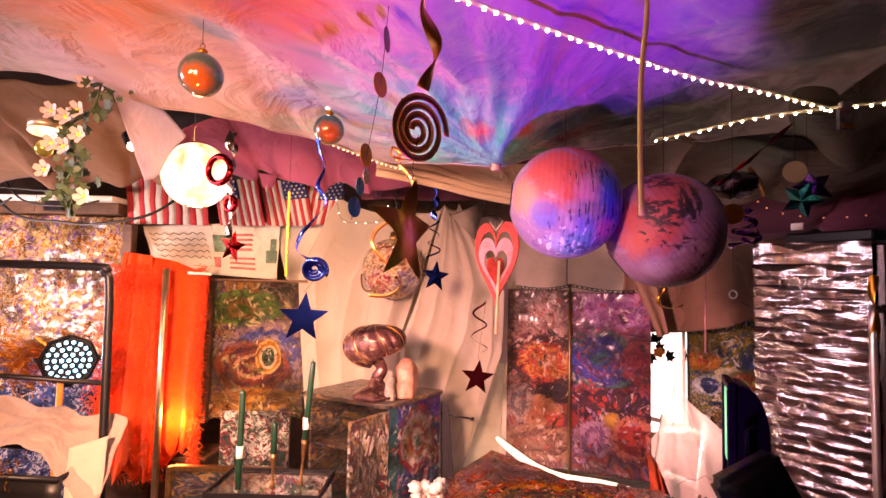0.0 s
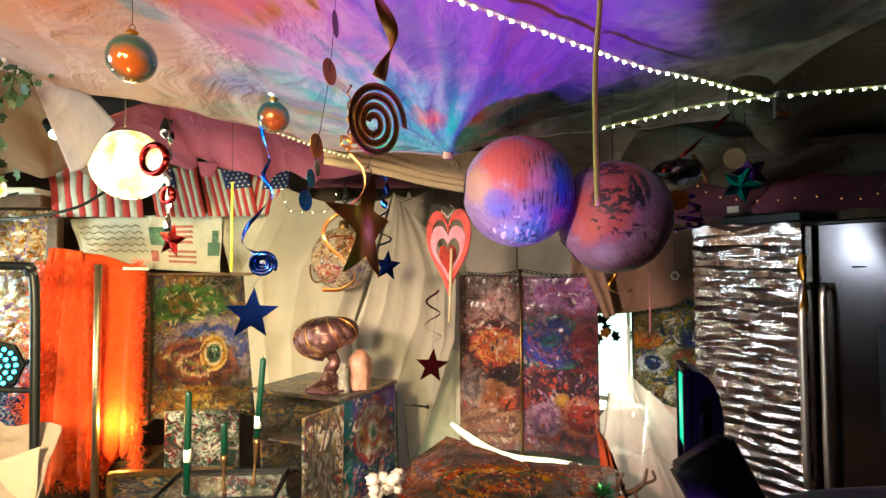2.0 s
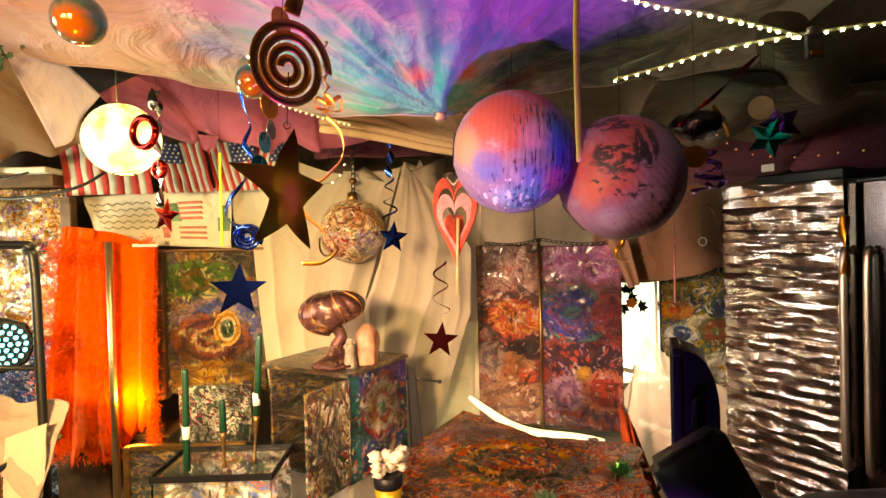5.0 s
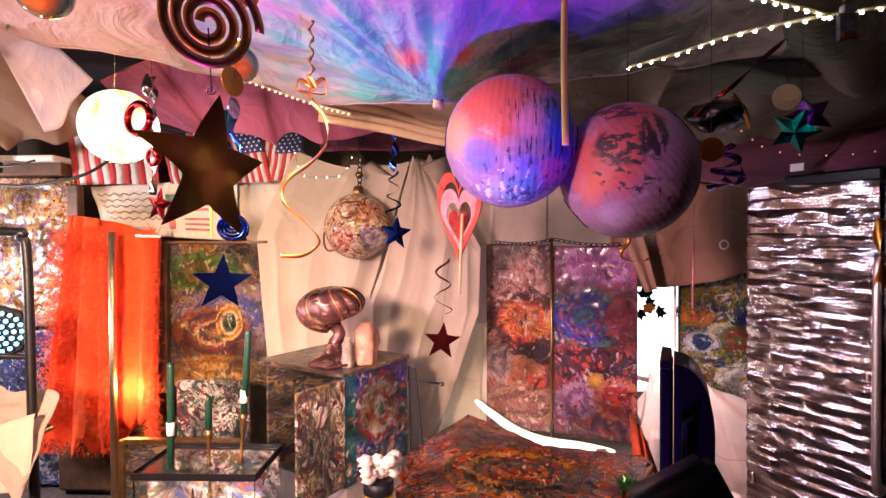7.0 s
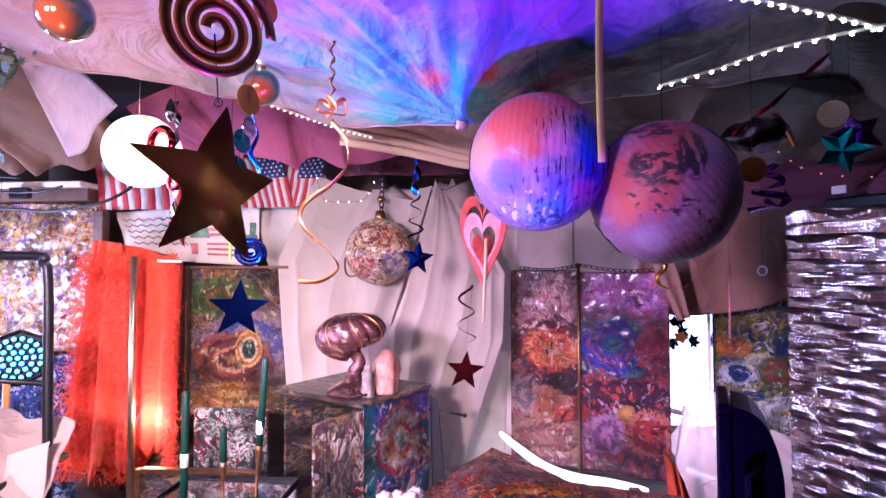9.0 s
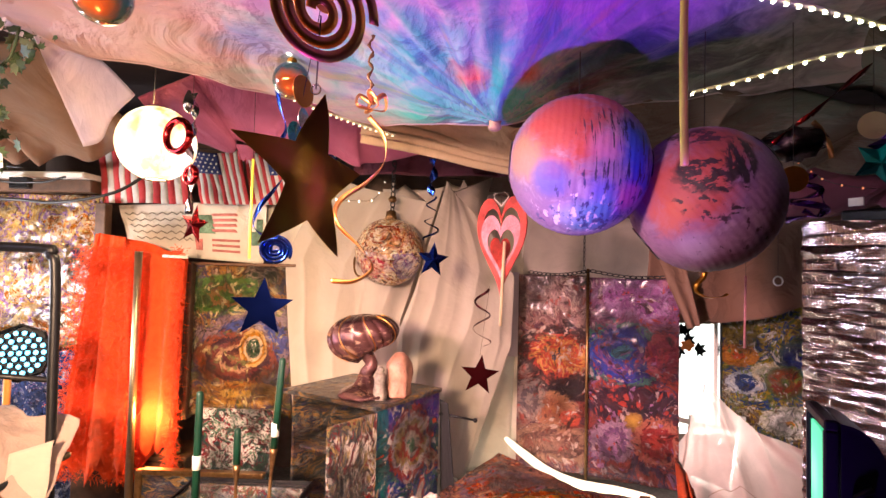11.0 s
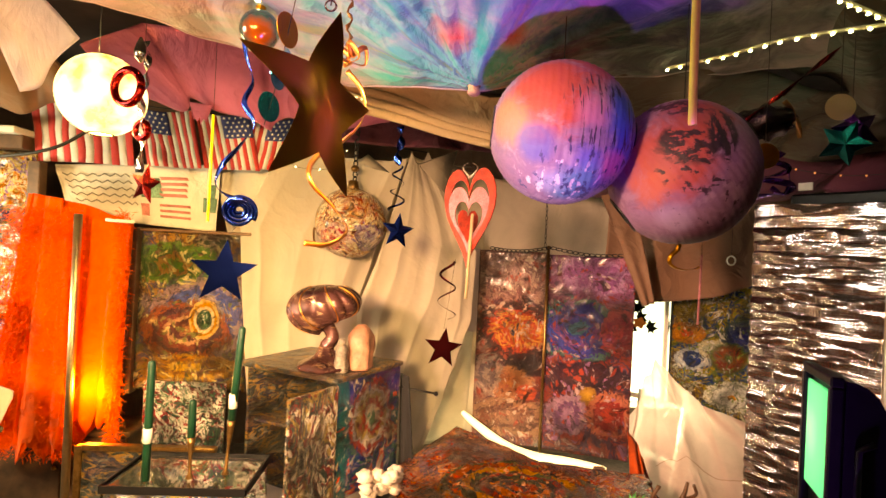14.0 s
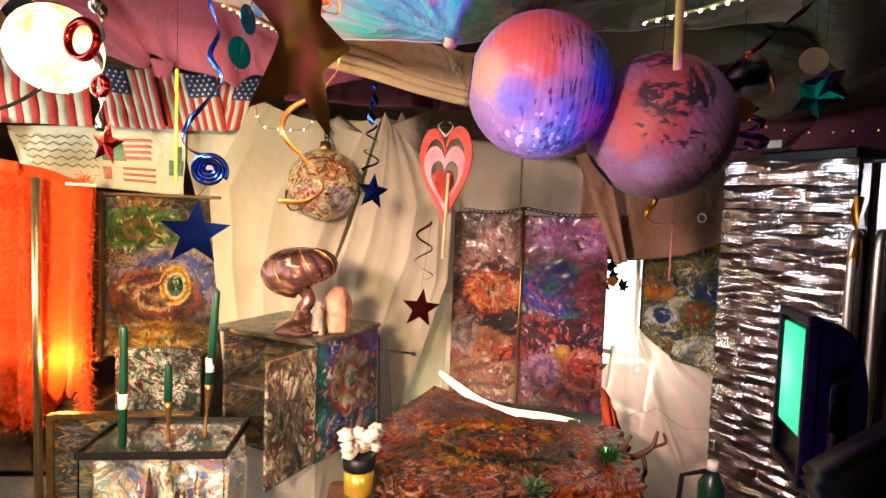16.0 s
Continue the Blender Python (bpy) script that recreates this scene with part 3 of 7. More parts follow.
P_left = paint("gilded_mosaic_painting", [(0.3, 0.16, 0.08), (0.65, 0.45, 0.22), (0.35, 0.22, 0.38), (0.75, 0.6, 0.4), (0.5, 0.2, 0.08), (0.8, 0.72, 0.6)], 9, 0.15, flecks=(0.8, 0.62, 0.4), fleck=0.63, rough=0.2, metal=0.45, dabs=0.2)
P_left2 = paint("silver_splash_painting", [(0.08, 0.1, 0.2), (0.45, 0.42, 0.5), (0.14, 0.12, 0.25), (0.6, 0.56, 0.56), (0.2, 0.12, 0.2)], 13, 0.2, flecks=(0.7, 0.66, 0.7), fleck=0.6, rough=0.25, metal=0.2, dabs=0.2)
P_floral = paint("floral_painting", [(0.02, 0.03, 0.03), (0.1, 0.12, 0.04), (0.04, 0.06, 0.16), (0.35, 0.27, 0.08), (0.1, 0.07, 0.05), (0.4, 0.38, 0.3)], 9, 0.2, flecks=(0.62, 0.6, 0.55), fleck=0.65, dabs=0.12, vivid=1.4,
                 patches=[((1.69, 3.64, 0.96), (0.12, 1, 0.07), [(0.65, 0.1, 0.02), (0.6, 0.26, 0.05), (0.4, 0.16, 0.03), (0.12, 0.1, 0.03)], 0.95, 1.2), ((2.0, 3.6, 0.95), (0.14, 1, 0.12), [(0.02, 0.03, 0.2), (0.015, 0.02, 0.08), (0.03, 0.05, 0.04)], 0.9, 1.5),
                          ((1.74, 3.64, 0.81), (0.12, 1, 0.08), [(0.03, 0.05, 0.2), (0.02, 0.03, 0.1), (0.4, 0.42, 0.46), (0.03, 0.04, 0.1)], 0.9, 1.6), ((1.84, 3.62, 0.87), (0.1, 1, 0.07), [(0.6, 0.58, 0.5), (0.4, 0.4, 0.3), (0.55, 0.5, 0.36), (0.1, 0.1, 0.04)], 0.9, 2.0),
                          ((1.93, 3.6, 0.82), (0.12, 1, 0.1), [(0.05, 0.1, 0.03), (0.2, 0.03, 0.02), (0.04, 0.08, 0.02)], 0.9, 1.6), ((1.7, 3.62, 1.1), (0.14, 1, 0.05), [(0.5, 0.4, 0.06), (0.3, 0.24, 0.08)], 0.85, 2.0),
                          ((1.96, 3.6, 0.6), (0.17, 1, 0.1), [(0.7, 0.3, 0.05), (0.7, 0.66, 0.6), (0.5, 0.5, 0.46), (0.72, 0.7, 0.66), (0.3, 0.3, 0.25), (0.6, 0.58, 0.5), (0.1, 0.12, 0.06)], 0.95, 1.8)])
P_disco = paint("cracked_gilt_ball", [(0.6, 0.44, 0.28), (0.72, 0.6, 0.42), (0.36, 0.16, 0.12), (0.76, 0.68, 0.54), (0.6, 0.42, 0.26), (0.74, 0.6, 0.44)], 9, 0.15, flecks=(0.1, 0.04, 0.03), fleck=0.6, rough=0.16, metal=0.3, vivid=1.35, dabs=0.1,
                patches=[((-0.37, 3.17, 1.42), (0.12, 0.3, 0.08), [(0.4, 0.05, 0.1), (0.6, 0.45, 0.4), (0.34, 0.06, 0.12), (0.6, 0.5, 0.5), (0.3, 0.1, 0.06)], 0.6, 2.8), ((-0.19, 3.19, 1.44), (0.08, 0.3, 0.08), [(0.05, 0.07, 0.26), (0.5, 0.46, 0.5), (0.08, 0.08, 0.3), (0.4, 0.3, 0.3)], 0.6, 2.8),
                         ((-0.24, 3.17, 1.58), (0.09, 0.3, 0.06), [(0.42, 0.12, 0.1), (0.6, 0.36, 0.2), (0.3, 0.06, 0.06), (0.5, 0.3, 0.2)], 0.5, 2.8)])
P_shell = paint("streaked_lustre_glass", [(0.16, 0.07, 0.07), (0.4, 0.2, 0.2), (0.24, 0.13, 0.24), (0.5, 0.28, 0.15), (0.3, 0.14, 0.13)], 8, 0.2, (1, 1, 3), flecks=(0.75, 0.5, 0.35), fleck=0.65, vivid=1.0, rough=0.08, metal=0.6, bump=0.1, dabs=0)
P_tank = paint("tank_backing_paint", [(0.2, 0.24, 0.3), (0.03, 0.07, 0.3), (0.42, 0.42, 0.43), (0.2, 0.05, 0.07), (0.15, 0.18, 0.25), (0.04, 0.12, 0.12), (0.35, 0.2, 0.03)], 7, 0.4, flecks=(0.6, 0.6, 0.6), fleck=0.61, bump=0.4, dabs=0.3, vivid=0.85)
LA, LB, LR = Vector((0.405, 1.815, 1.69)), Vector((0.725, 1.83, 1.61)), 0.18


def on_ball(c, a, b):
    """A point on the front of a ball round c, a across and b up, in radii."""
    d = math.sqrt(max(0.02, 1 - a * a - b * b))
    return tuple(c + LR * Vector((a, -d, b - 0.2 * d)))


R3 = lambda k: (LR * k,) * 3
P_lanA = lantern_paint("painted_paper_lantern", [(0.15, 0.09, 0.19), (0.24, 0.16, 0.27), (0.19, 0.13, 0.24), (0.29, 0.23, 0.33)],
                       [(on_ball(LA, -0.35, 0.55), R3(0.72), (0.42, 0.05, 0.02), 0.85), (on_ball(LA, -0.85, 0.1), R3(0.42), (0.36, 0.22, 0.12), 0.8), (on_ball(LA, 0.25, 0.85), R3(0.4), (0.36, 0.06, 0.04), 0.8), (on_ball(LA, 0.2, 0.3), R3(0.3), (0.45, 0.17, 0.3), 0.7),
                        (on_ball(LA, -0.55, -0.18), R3(0.33), (0.04, 0.08, 0.4), 0.62), (on_ball(LA, 0.66, 0.2), R3(0.48), (0.03, 0.08, 0.45), 0.95), (on_ball(LA, 0.7, -0.2), R3(0.36), (0.04, 0.09, 0.45), 0.9),
                        (on_ball(LA, 0.55, -0.42), R3(0.3), (0.55, 0.16, 0.28), 0.7), (on_ball(LA, 0.12, -0.4), R3(0.3), (0.1, 0.12, 0.45), 0.8), (on_ball(LA, 0.05, -0.75), R3(0.5), (0.08, 0.26, 0.4), 0.8), (on_ball(LA, -0.3, -0.7), R3(0.3), (0.3, 0.3, 0.5), 0.7)],
                       [(on_ball(LA, 0.1, 0.3), (0.07, 0.2, 0.1), (0, 0.12, 0), (120, 40, 9), (0.02, 0.015, 0.04), 0.56), (on_ball(LA, 0.62, 0.15), (0.06, 0.2, 0.11), (0, 0.12, 0), (90, 40, 10), (0.015, 0.02, 0.06), 0.55),
                        (on_ball(LA, 0.1, -0.4), (0.13, 0.2, 0.07), (0, 0.1, 0), (70, 40, 22), (0.03, 0.03, 0.12), 0.585), (on_ball(LA, -0.1, -0.72), (0.14, 0.2, 0.05), (0, 0.3, 0), (40, 40, 40), (0.03, 0.05, 0.16), 0.58),
                        (on_ball(LA, 0.45, -0.68), (0.09, 0.2, 0.04), (0, -0.5, 0), (40, 30, 60), (0.05, 0.06, 0.14), 0.55), (on_ball(LA, -0.15, -0.6), (0.13, 0.2, 0.06), (0, 0.1, 0), (60, 40, 16), (0.6, 0.55, 0.62), 0.57)])
P_lanB = lantern_paint("painted_violet_lantern", [(0.17, 0.08, 0.17), (0.25, 0.13, 0.24), (0.2, 0.1, 0.2), (0.28, 0.16, 0.27)],
                       [(on_ball(LB, -0.55, 0.25), R3(0.7), (0.36, 0.05, 0.025), 0.85), (on_ball(LB, -0.1, 0.75), R3(0.5), (0.3, 0.045, 0.03), 0.85), (on_ball(LB, -0.75, -0.2), R3(0.35), (0.45, 0.1, 0.05), 0.7), (on_ball(LB, 0.2, -0.85), R3(0.4), (0.14, 0.05, 0.1), 0.8), (on_ball(LB, -0.4, -0.62), R3(0.3), (0.36, 0.24, 0.42), 0.7)],
                       [(on_ball(LB, -0.32, 0.42), (0.08, 0.2, 0.055), (0, -0.7, 0), (20, 20, 36), (0.012, 0.01, 0.012), 0.46), (on_ball(LB, 0.08, 0.55), (0.04, 0.2, 0.07), (0, 0.3, 0), (60, 25, 16), (0.012, 0.01, 0.012), 0.48),
                        (on_ball(LB, -0.15, 0.1), (0.11, 0.2, 0.06), (0, -0.5, 0), (30, 30, 60), (0.02, 0.012, 0.014), 0.57), (on_ball(LB, 0.0, -0.3), (0.12, 0.2, 0.06), (0, 0.4, 0), (50, 30, 40), (0.04, 0.015, 0.03), 0.585), (on_ball(LB, -0.3, 0.85), (0.07, 0.2, 0.03), (0, -0.4, 0), (30, 30, 60), (0.03, 0.012, 0.02), 0.5)])

# ---- building helpers ----


def link_mesh(name, bm, mats, parent=None, label="", smooth=True, at=None):
    me = bpy.data.meshes.new(name)
    base = Vector(at) if at is not None else (Vector(parent["origin"]) if parent is not None and "origin" in parent else Vector((0, 0, 0)))
    bmesh.ops.translate(bm, verts=bm.verts, vec=-base)
    bm.to_mesh(me)
    bm.free()
    for m in mats if isinstance(mats, (list, tuple)) else [mats]:
        me.materials.append(m)
    if smooth:
        me.polygons.foreach_set("use_smooth", [True] * len(me.polygons))
    ob = new(name, me)
    if parent is not None:
        ob.parent = parent
        ob["origin"] = parent["origin"]
    else:
        ob.location = base
    if label:
        ob["label"] = label
    return ob


def part(name, bm, material, parent, label="", smooth=True):
    return link_mesh(name, bm, material, parent, label, smooth)


def thing(name, at, label, category, group="", kind=""):
    ob = new(name)
    ob.location = at
    ob["origin"] = tuple(at)
    ob.empty_display_size = 0.05
    return tagged(ob, label, category, group, kind)


def solo(name, bm, material, at, label, category, group="", kind="", smooth=True):
    return tagged(link_mesh(name, bm, material, None, "", smooth, at), label, category, group, kind)


def sheet(f, nu, nv, thick=0.0, flip=False, closed=False):
    """A surface f(u, v), u and v from 0 to 1; thick: metres of thickness along the normals."""
    bm = bmesh.new()
    g = [[bm.verts.new(f(i / nu, j / nv)) for j in range(nv + 1)] for i in range(nu + (0 if closed else 1))]
    n = len(g)
    for i in range(nu):
        for j in range(nv):
            q = (g[i][j], g[(i + 1) % n][j], g[(i + 1) % n][j + 1], g[i][j + 1])
            bm.faces.new(q[::-1] if flip else q)
    bm.normal_update()
    if thick:
        bmesh.ops.solidify(bm, geom=bm.faces[:], thickness=thick)
    return bm


def block(lo, hi, bevel=0.004, m=None, seg=1):
    bm = bmesh.new()
    bmesh.ops.create_cube(bm, size=1)
    lo, hi = Vector(lo), Vector(hi)
    for v in bm.verts:
        v.co = Vector([(lo[k] + hi[k]) / 2 + v.co[k] * (hi[k] - lo[k]) for k in range(3)])
    if bevel:
        bmesh.ops.bevel(bm, geom=bm.edges[:], offset=bevel, segments=seg, affect="EDGES")
    if m is not None:
        bmesh.ops.transform(bm, matrix=m, verts=bm.verts)
    return bm


def joined(*bms):
    out = bmesh.new()
    for b in bms:
        me = bpy.data.meshes.new("join")
        b.to_mesh(me)
        b.free()
        out.from_mesh(me)
        bpy.data.meshes.remove(me)
    return out


def tube(pts, r, sides=8, taper=None):
    """A round rod along points."""
    pts = [Vector(p) for p in pts]
    bm = bmesh.new()
    rows = []
    side = None
    for i, p in enumerate(pts):
        d = (pts[min(i + 1, len(pts) - 1)] - pts[max(i - 1, 0)]).normalized()
        if side is None:
            side = d.orthogonal().normalized()
        side = (side - d * side.dot(d)).normalized()
        up = d.cross(side)
        rr = r if taper is None else r * taper[i]
        rows.append([bm.verts.new(p + rr * (side * math.cos(a) + up * math.sin(a))) for a in [2 * math.pi * k / sides for k in range(sides)]])
    for a, b in zip(rows, rows[1:]):
        for k in range(sides):
            bm.faces.new((a[k], a[(k + 1) % sides], b[(k + 1) % sides], b[k]))
    bm.faces.new(rows[0][::-1]), bm.faces.new(rows[-1])
    return bm


def smooth_path(pts, n=8):
    """Points along a Catmull-Rom curve through pts."""
    p = [Vector(q) for q in pts]
    p = [2 * p[0] - p[1]] + p + [2 * p[-1] - p[-2]]
    out = []
    for i in range(1, len(p) - 2):
        for k in range(n):
            t = k / n
            out.append(0.5 * (2 * p[i] + (p[i + 1] - p[i - 1]) * t + (2 * p[i - 1] - 5 * p[i] + 4 * p[i + 1] - p[i + 2]) * t * t
                              + (3 * p[i] - p[i - 1] - 3 * p[i + 1] + p[i + 2]) * t ** 3))
    return out + [p[-2]]


def lathe(profile, at, sides=32, bend=None):
    """A turned body: profile rows of (radius, height) round a vertical axis at the point at."""
    bm = bmesh.new()
    rows = []
    for r, h in profile:
        row = []
        for k in range(sides):
            a = 2 * math.pi * k / sides
            rr = r if bend is None else bend(r, h, a)
            row.append(bm.verts.new((at[0] + rr * math.cos(a), at[1] + rr * math.sin(a), at[2] + h)))
        rows.append(row)
    for a, b in zip(rows, rows[1:]):
        for k in range(sides):
            bm.faces.new((a[k], a[(k + 1) % sides], b[(k + 1) % sides], b[k]))
    bm.faces.new(rows[0][::-1]), bm.faces.new(rows[-1])
    return bm


def ball(c, r, seg=24, squash=1.0, bumps=0.0):
    bm = bmesh.new()
    bmesh.ops.create_uvsphere(bm, u_segments=seg, v_segments=seg // 2 + 2, radius=r)
    for v in bm.verts:
        if bumps:
            v.co *= 1 + bumps * noise.noise(v.co / r * 2.2 + Vector(c))
        v.co.z *= squash
        v.co += Vector(c)
    return bm


def plate(outline, m, thick=0.003, bevel=0.0):
    """A flat card cut to an outline (x, z), turned and placed by m."""
    bm = bmesh.new()
    face = bm.faces.new([bm.verts.new((x, 0, z)) for x, z in outline])
    ext = bmesh.ops.extrude_face_region(bm, geom=[face])
    vs = [e for e in ext["geom"] if isinstance(e, bmesh.types.BMVert)]
    bmesh.ops.translate(bm, verts=vs, vec=(0, thick, 0))
    bmesh.ops.recalc_face_normals(bm, faces=bm.faces[:])
    bmesh.ops.transform(bm, matrix=m, verts=bm.verts)
    return bm


def star_outline(r, k=0.42, n=5, tilt=0.0):
    return [((r if i % 2 == 0 else r * k) * math.sin(math.pi * i / n + tilt), (r if i % 2 == 0 else r * k) * math.cos(math.pi * i / n + tilt)) for i in range(2 * n)]


def puffed_star(r, m, puff=0.012, k=0.45):
    """A foil star, ridged towards the middle on both faces."""
    bm = bmesh.new()
    rim = [bm.verts.new((x, 0, z)) for x, z in star_outline(r, k)]
    a, b = bm.verts.new((0, -puff, 0)), bm.verts.new((0, puff, 0))
    for i in range(len(rim)):
        p, q = rim[i], rim[(i + 1) % len(rim)]
        bm.faces.new((p, q, a)), bm.faces.new((q, p, b))
    bmesh.ops.recalc_face_normals(bm, faces=bm.faces[:])
    bmesh.ops.transform(bm, matrix=m, verts=bm.verts)
    return bm


def bent_star(r, m, bend, k=0.46):
    """A foil star cut from a thin sheet that has bent softly as it hangs."""
    bm = bmesh.new()
    out = star_outline(r, k)
    for i in range(len(out)):
        (ax, az), (bx, bz) = out[i], out[(i + 1) % len(out)]
        rows = []
        for j in range(9):
            t = j / 8
            rows.append([bm.verts.new((x, bend * (nz(x * 11 + 3, z * 11, 2) + 6 * x * x / r - 3 * z * z / r), z)) for x, z in [((ax + (bx - ax) * q / 8) * t, (az + (bz - az) * q / 8) * t) for q in range(9)]])
        for p, q in zip(rows, rows[1:]):
            for c in range(8):
                bm.faces.new((p[c], p[c + 1], q[c + 1], q[c]))
    bmesh.ops.remove_doubles(bm, verts=bm.verts, dist=0.00005)
    bmesh.ops.dissolve_degenerate(bm, edges=bm.edges[:], dist=0.00001)
    bmesh.ops.recalc_face_normals(bm, faces=bm.faces[:])
    bmesh.ops.transform(bm, matrix=m, verts=bm.verts)
    return bm


def heart_outline(w, h, n=40):
    out = []
    for i in range(n):
        a = 2 * math.pi * i / n
        x, z = 16 * math.sin(a) ** 3, 13 * math.cos(a) - 5 * math.cos(2 * a) - 2 * math.cos(3 * a) - math.cos(4 * a)
        out.append((x / 32 * w, (z + 2.5) / 29 * h))
    return out


def ring_plate(outer, inner, m, thick=0.004):
    """A card between two outlines of the same count."""
    bm = bmesh.new()
    n = len(outer)
    rows = [[bm.verts.new((x, y, z)) for x, z in o] for o, y in ((outer, 0), (inner, 0), (inner, thick), (outer, thick))]
    for a in range(4):
        p, q = rows[a], rows[(a + 1) % 4]
        for i in range(n):
            bm.faces.new((p[i], p[(i + 1) % n], q[(i + 1) % n], q[i]))
    bmesh.ops.recalc_face_normals(bm, faces=bm.faces[:])
    bmesh.ops.transform(bm, matrix=m, verts=bm.verts)
    return bm


def ribbon(pts, width, turns=0.0, start=0.0, thick=0.0008, n=10):
    """A strip of foil along a curve that twists on its way."""
    p = smooth_path(pts, n)
    k = len(p) - 1

    def f(u, v):
        i = min(k, round(u * k))
        d = (p[min(i + 1, k)] - p[max(i - 1, 0)]).normalized()
        side = d.cross(Vector((0.13, 1, 0.05))).normalized()
        up = d.cross(side)
        a = start + 2 * math.pi * turns * u
        return p[i] + (side * math.cos(a) + up * math.sin(a)) * width * (v - 0.5)
    return sheet(f, k, 1, thick)


def helix(c, top, bottom, r0, r1, turns, n=40):
    return [(c[0] + (r0 + (r1 - r0) * i / n) * math.cos(2 * math.pi * turns * i / n), c[1] + (r0 + (r1 - r0) * i / n) * math.sin(2 * math.pi * turns * i / n),
             top + (bottom - top) * i / n) for i in range(n + 1)]


def lerp(table, x):
    """A value read off rows (x, value ...) by straight lines."""
    if x <= table[0][0]:
        return Vector(table[0][1:])
    for a, b in zip(table, table[1:]):
        if x <= b[0]:
            t = (x - a[0]) / (b[0] - a[0])
            t = t * t * (3 - 2 * t)
            return Vector(a[1:]).lerp(Vector(b[1:]), t)
    return Vector(table[-1][1:])


def nz(x, y=0.0, z=0.0):
    return noise.noise(Vector((x, y, z)))


def hung(top, bottom, waves=6, depth=0.03, nu=60, nv=30, seed=0.0, thick=0.002, droop=0.0, axis=(0, 1, 0), ragged=0.0):
    """A hanging cloth between a top and a bottom line, with folds that open downwards."""
    ax = Vector(axis)
    tt = [(i / (len(top) - 1), *p) for i, p in enumerate(top)]
    tb = [(i / (len(bottom) - 1), *p) for i, p in enumerate(bottom)]

    def f(u, v):
        a, b = lerp(tt, u), lerp(tb, u)
        p = a.lerp(b, v * (1 + ragged * nz(u * 9, seed)))
        w = math.sin(2 * math.pi * waves * u + 1.3 * nz(u * 5, v * 1.2, seed)) * (0.3 + 0.7 * v) + 0.8 * nz(u * waves * 1.1, v * 2.2, seed + 3) + 0.35 * nz(u * 14, v * 7, seed)
        p = p + ax * (depth * w)
        p.z -= droop * math.sin(math.pi * u) * (1 - v)
        return p
    return sheet(f, nu, nv, thick)


# ---- the room ----
RX, RY0, RY1, RZ = 3.0, -1.6, 4.25, 2.5
tagged(solo("floor", block((-RX, RY0, -0.06), (RX, RY1, 0), 0), M_floor, (0, 0, 0), "worn dark carpet floor", "floor", "", "structure", False))
solo("ceiling", block((-RX, RY0, RZ), (RX, RY1, RZ + 0.06), 0), M_ceil, (0, 0, RZ), "dark lined ceiling above the canopy", "ceiling", "", "structure", False)
solo("wall_north", block((-RX, RY1, 0), (RX, RY1 + 0.1, RZ), 0), M_wall, (0, RY1, 0), "dark painted back wall", "wall", "", "structure", False)
solo("wall_south", block((-RX, RY0 - 0.1, 0), (RX, RY0, RZ), 0), M_wall, (0, RY0, 0), "dark painted wall behind", "wall", "", "structure", False)
solo("wall_west", block((-RX - 0.1, RY0, 0), (-RX, RY1, RZ), 0), M_wall, (-RX, 0, 0), "dark painted side wall", "wall", "", "structure", False)
solo("wall_east", block((RX, RY0, 0), (RX + 0.1, RY1, RZ), 0), M_wall, (RX, 0, 0), "dark painted side wall", "wall", "", "structure", False)

# ---- canopy ----
KNOT = Vector((0.2, 2.03, 1.86))
EDGE = [(-2.7, 2.0, 2.2), (-1.5, 1.92, 2.14), (-0.9, 2.03, 2.035), (-0.55, 2.2, 2.0), (-0.2, 2.3, 1.925), (0.05, 2.16, 1.89), (0.2, 2.06, 1.86), (0.38, 2.2, 1.93), (0.62, 2.3, 2.0), (1.0, 2.24, 2.02), (1.35, 2.2, 2.05)]


def canopy_z(x, y):
    d = math.hypot(x - KNOT.x, y - KNOT.y)
    a = math.atan2(y - KNOT.y, x - KNOT.x)
    fold = math.exp(-d / 0.4)
    z = 2.13 - 0.25 * math.exp(-(d / 0.33) ** 1.1) + fold * 0.075 * (abs(math.sin(6.5 * a + 1.2 * nz(d * 4))) ** 0.6 - 0.6) + 0.045 * math.exp(-d / 0.5) * (abs(math.sin(13 * a + 2 * nz(d * 3, 5))) ** 0.5 - 0.6)
    z += 0.035 * nz(x * 2.1, y * 2.1) + 0.015 * nz(x * 5, y * 4, 3) - 0.03 * math.sin(x * 2 + 1)
    z += 0.03 * math.exp(-((x - 0.62 - 1.15 * (y - 1.52)) / 0.16) ** 2) * min(1, max(0, (x + 0.1) * 3)) - 0.012 * max(0, x - 0.5)
    z -= 0.06 * math.exp(-((x + 0.55 - 0.5 * (y - 1.5)) / 0.12) ** 2) * max(0, min(1, (2.1 - y)))
    return z


def canopy_left(u, v):
    x = -2.7 + 4.05 * u
    yb, ze = lerp(EDGE, x)
    y = -1.5 + (yb + 1.5) * (v ** 0.8)
    k = max(0.0, (v - 0.72) / 0.28) ** 1.6
    z = canopy_z(x, y) * (1 - k) + (ze + 0.012 * nz(x * 9, 7)) * k
    return (x, y, z)


canopy = thing("ceiling_canopy", (-1.0, 0.5, 2.1), "pale cotton canopy dyed teal and tinted with painted light, gathered into a knot under the ceiling", "canopy")
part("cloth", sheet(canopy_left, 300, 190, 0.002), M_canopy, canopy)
part("hem", tube([canopy_left(i / 120, 1.0) for i in range(121)], 0.005, 5), M_corner, canopy, "pale rolled hem")
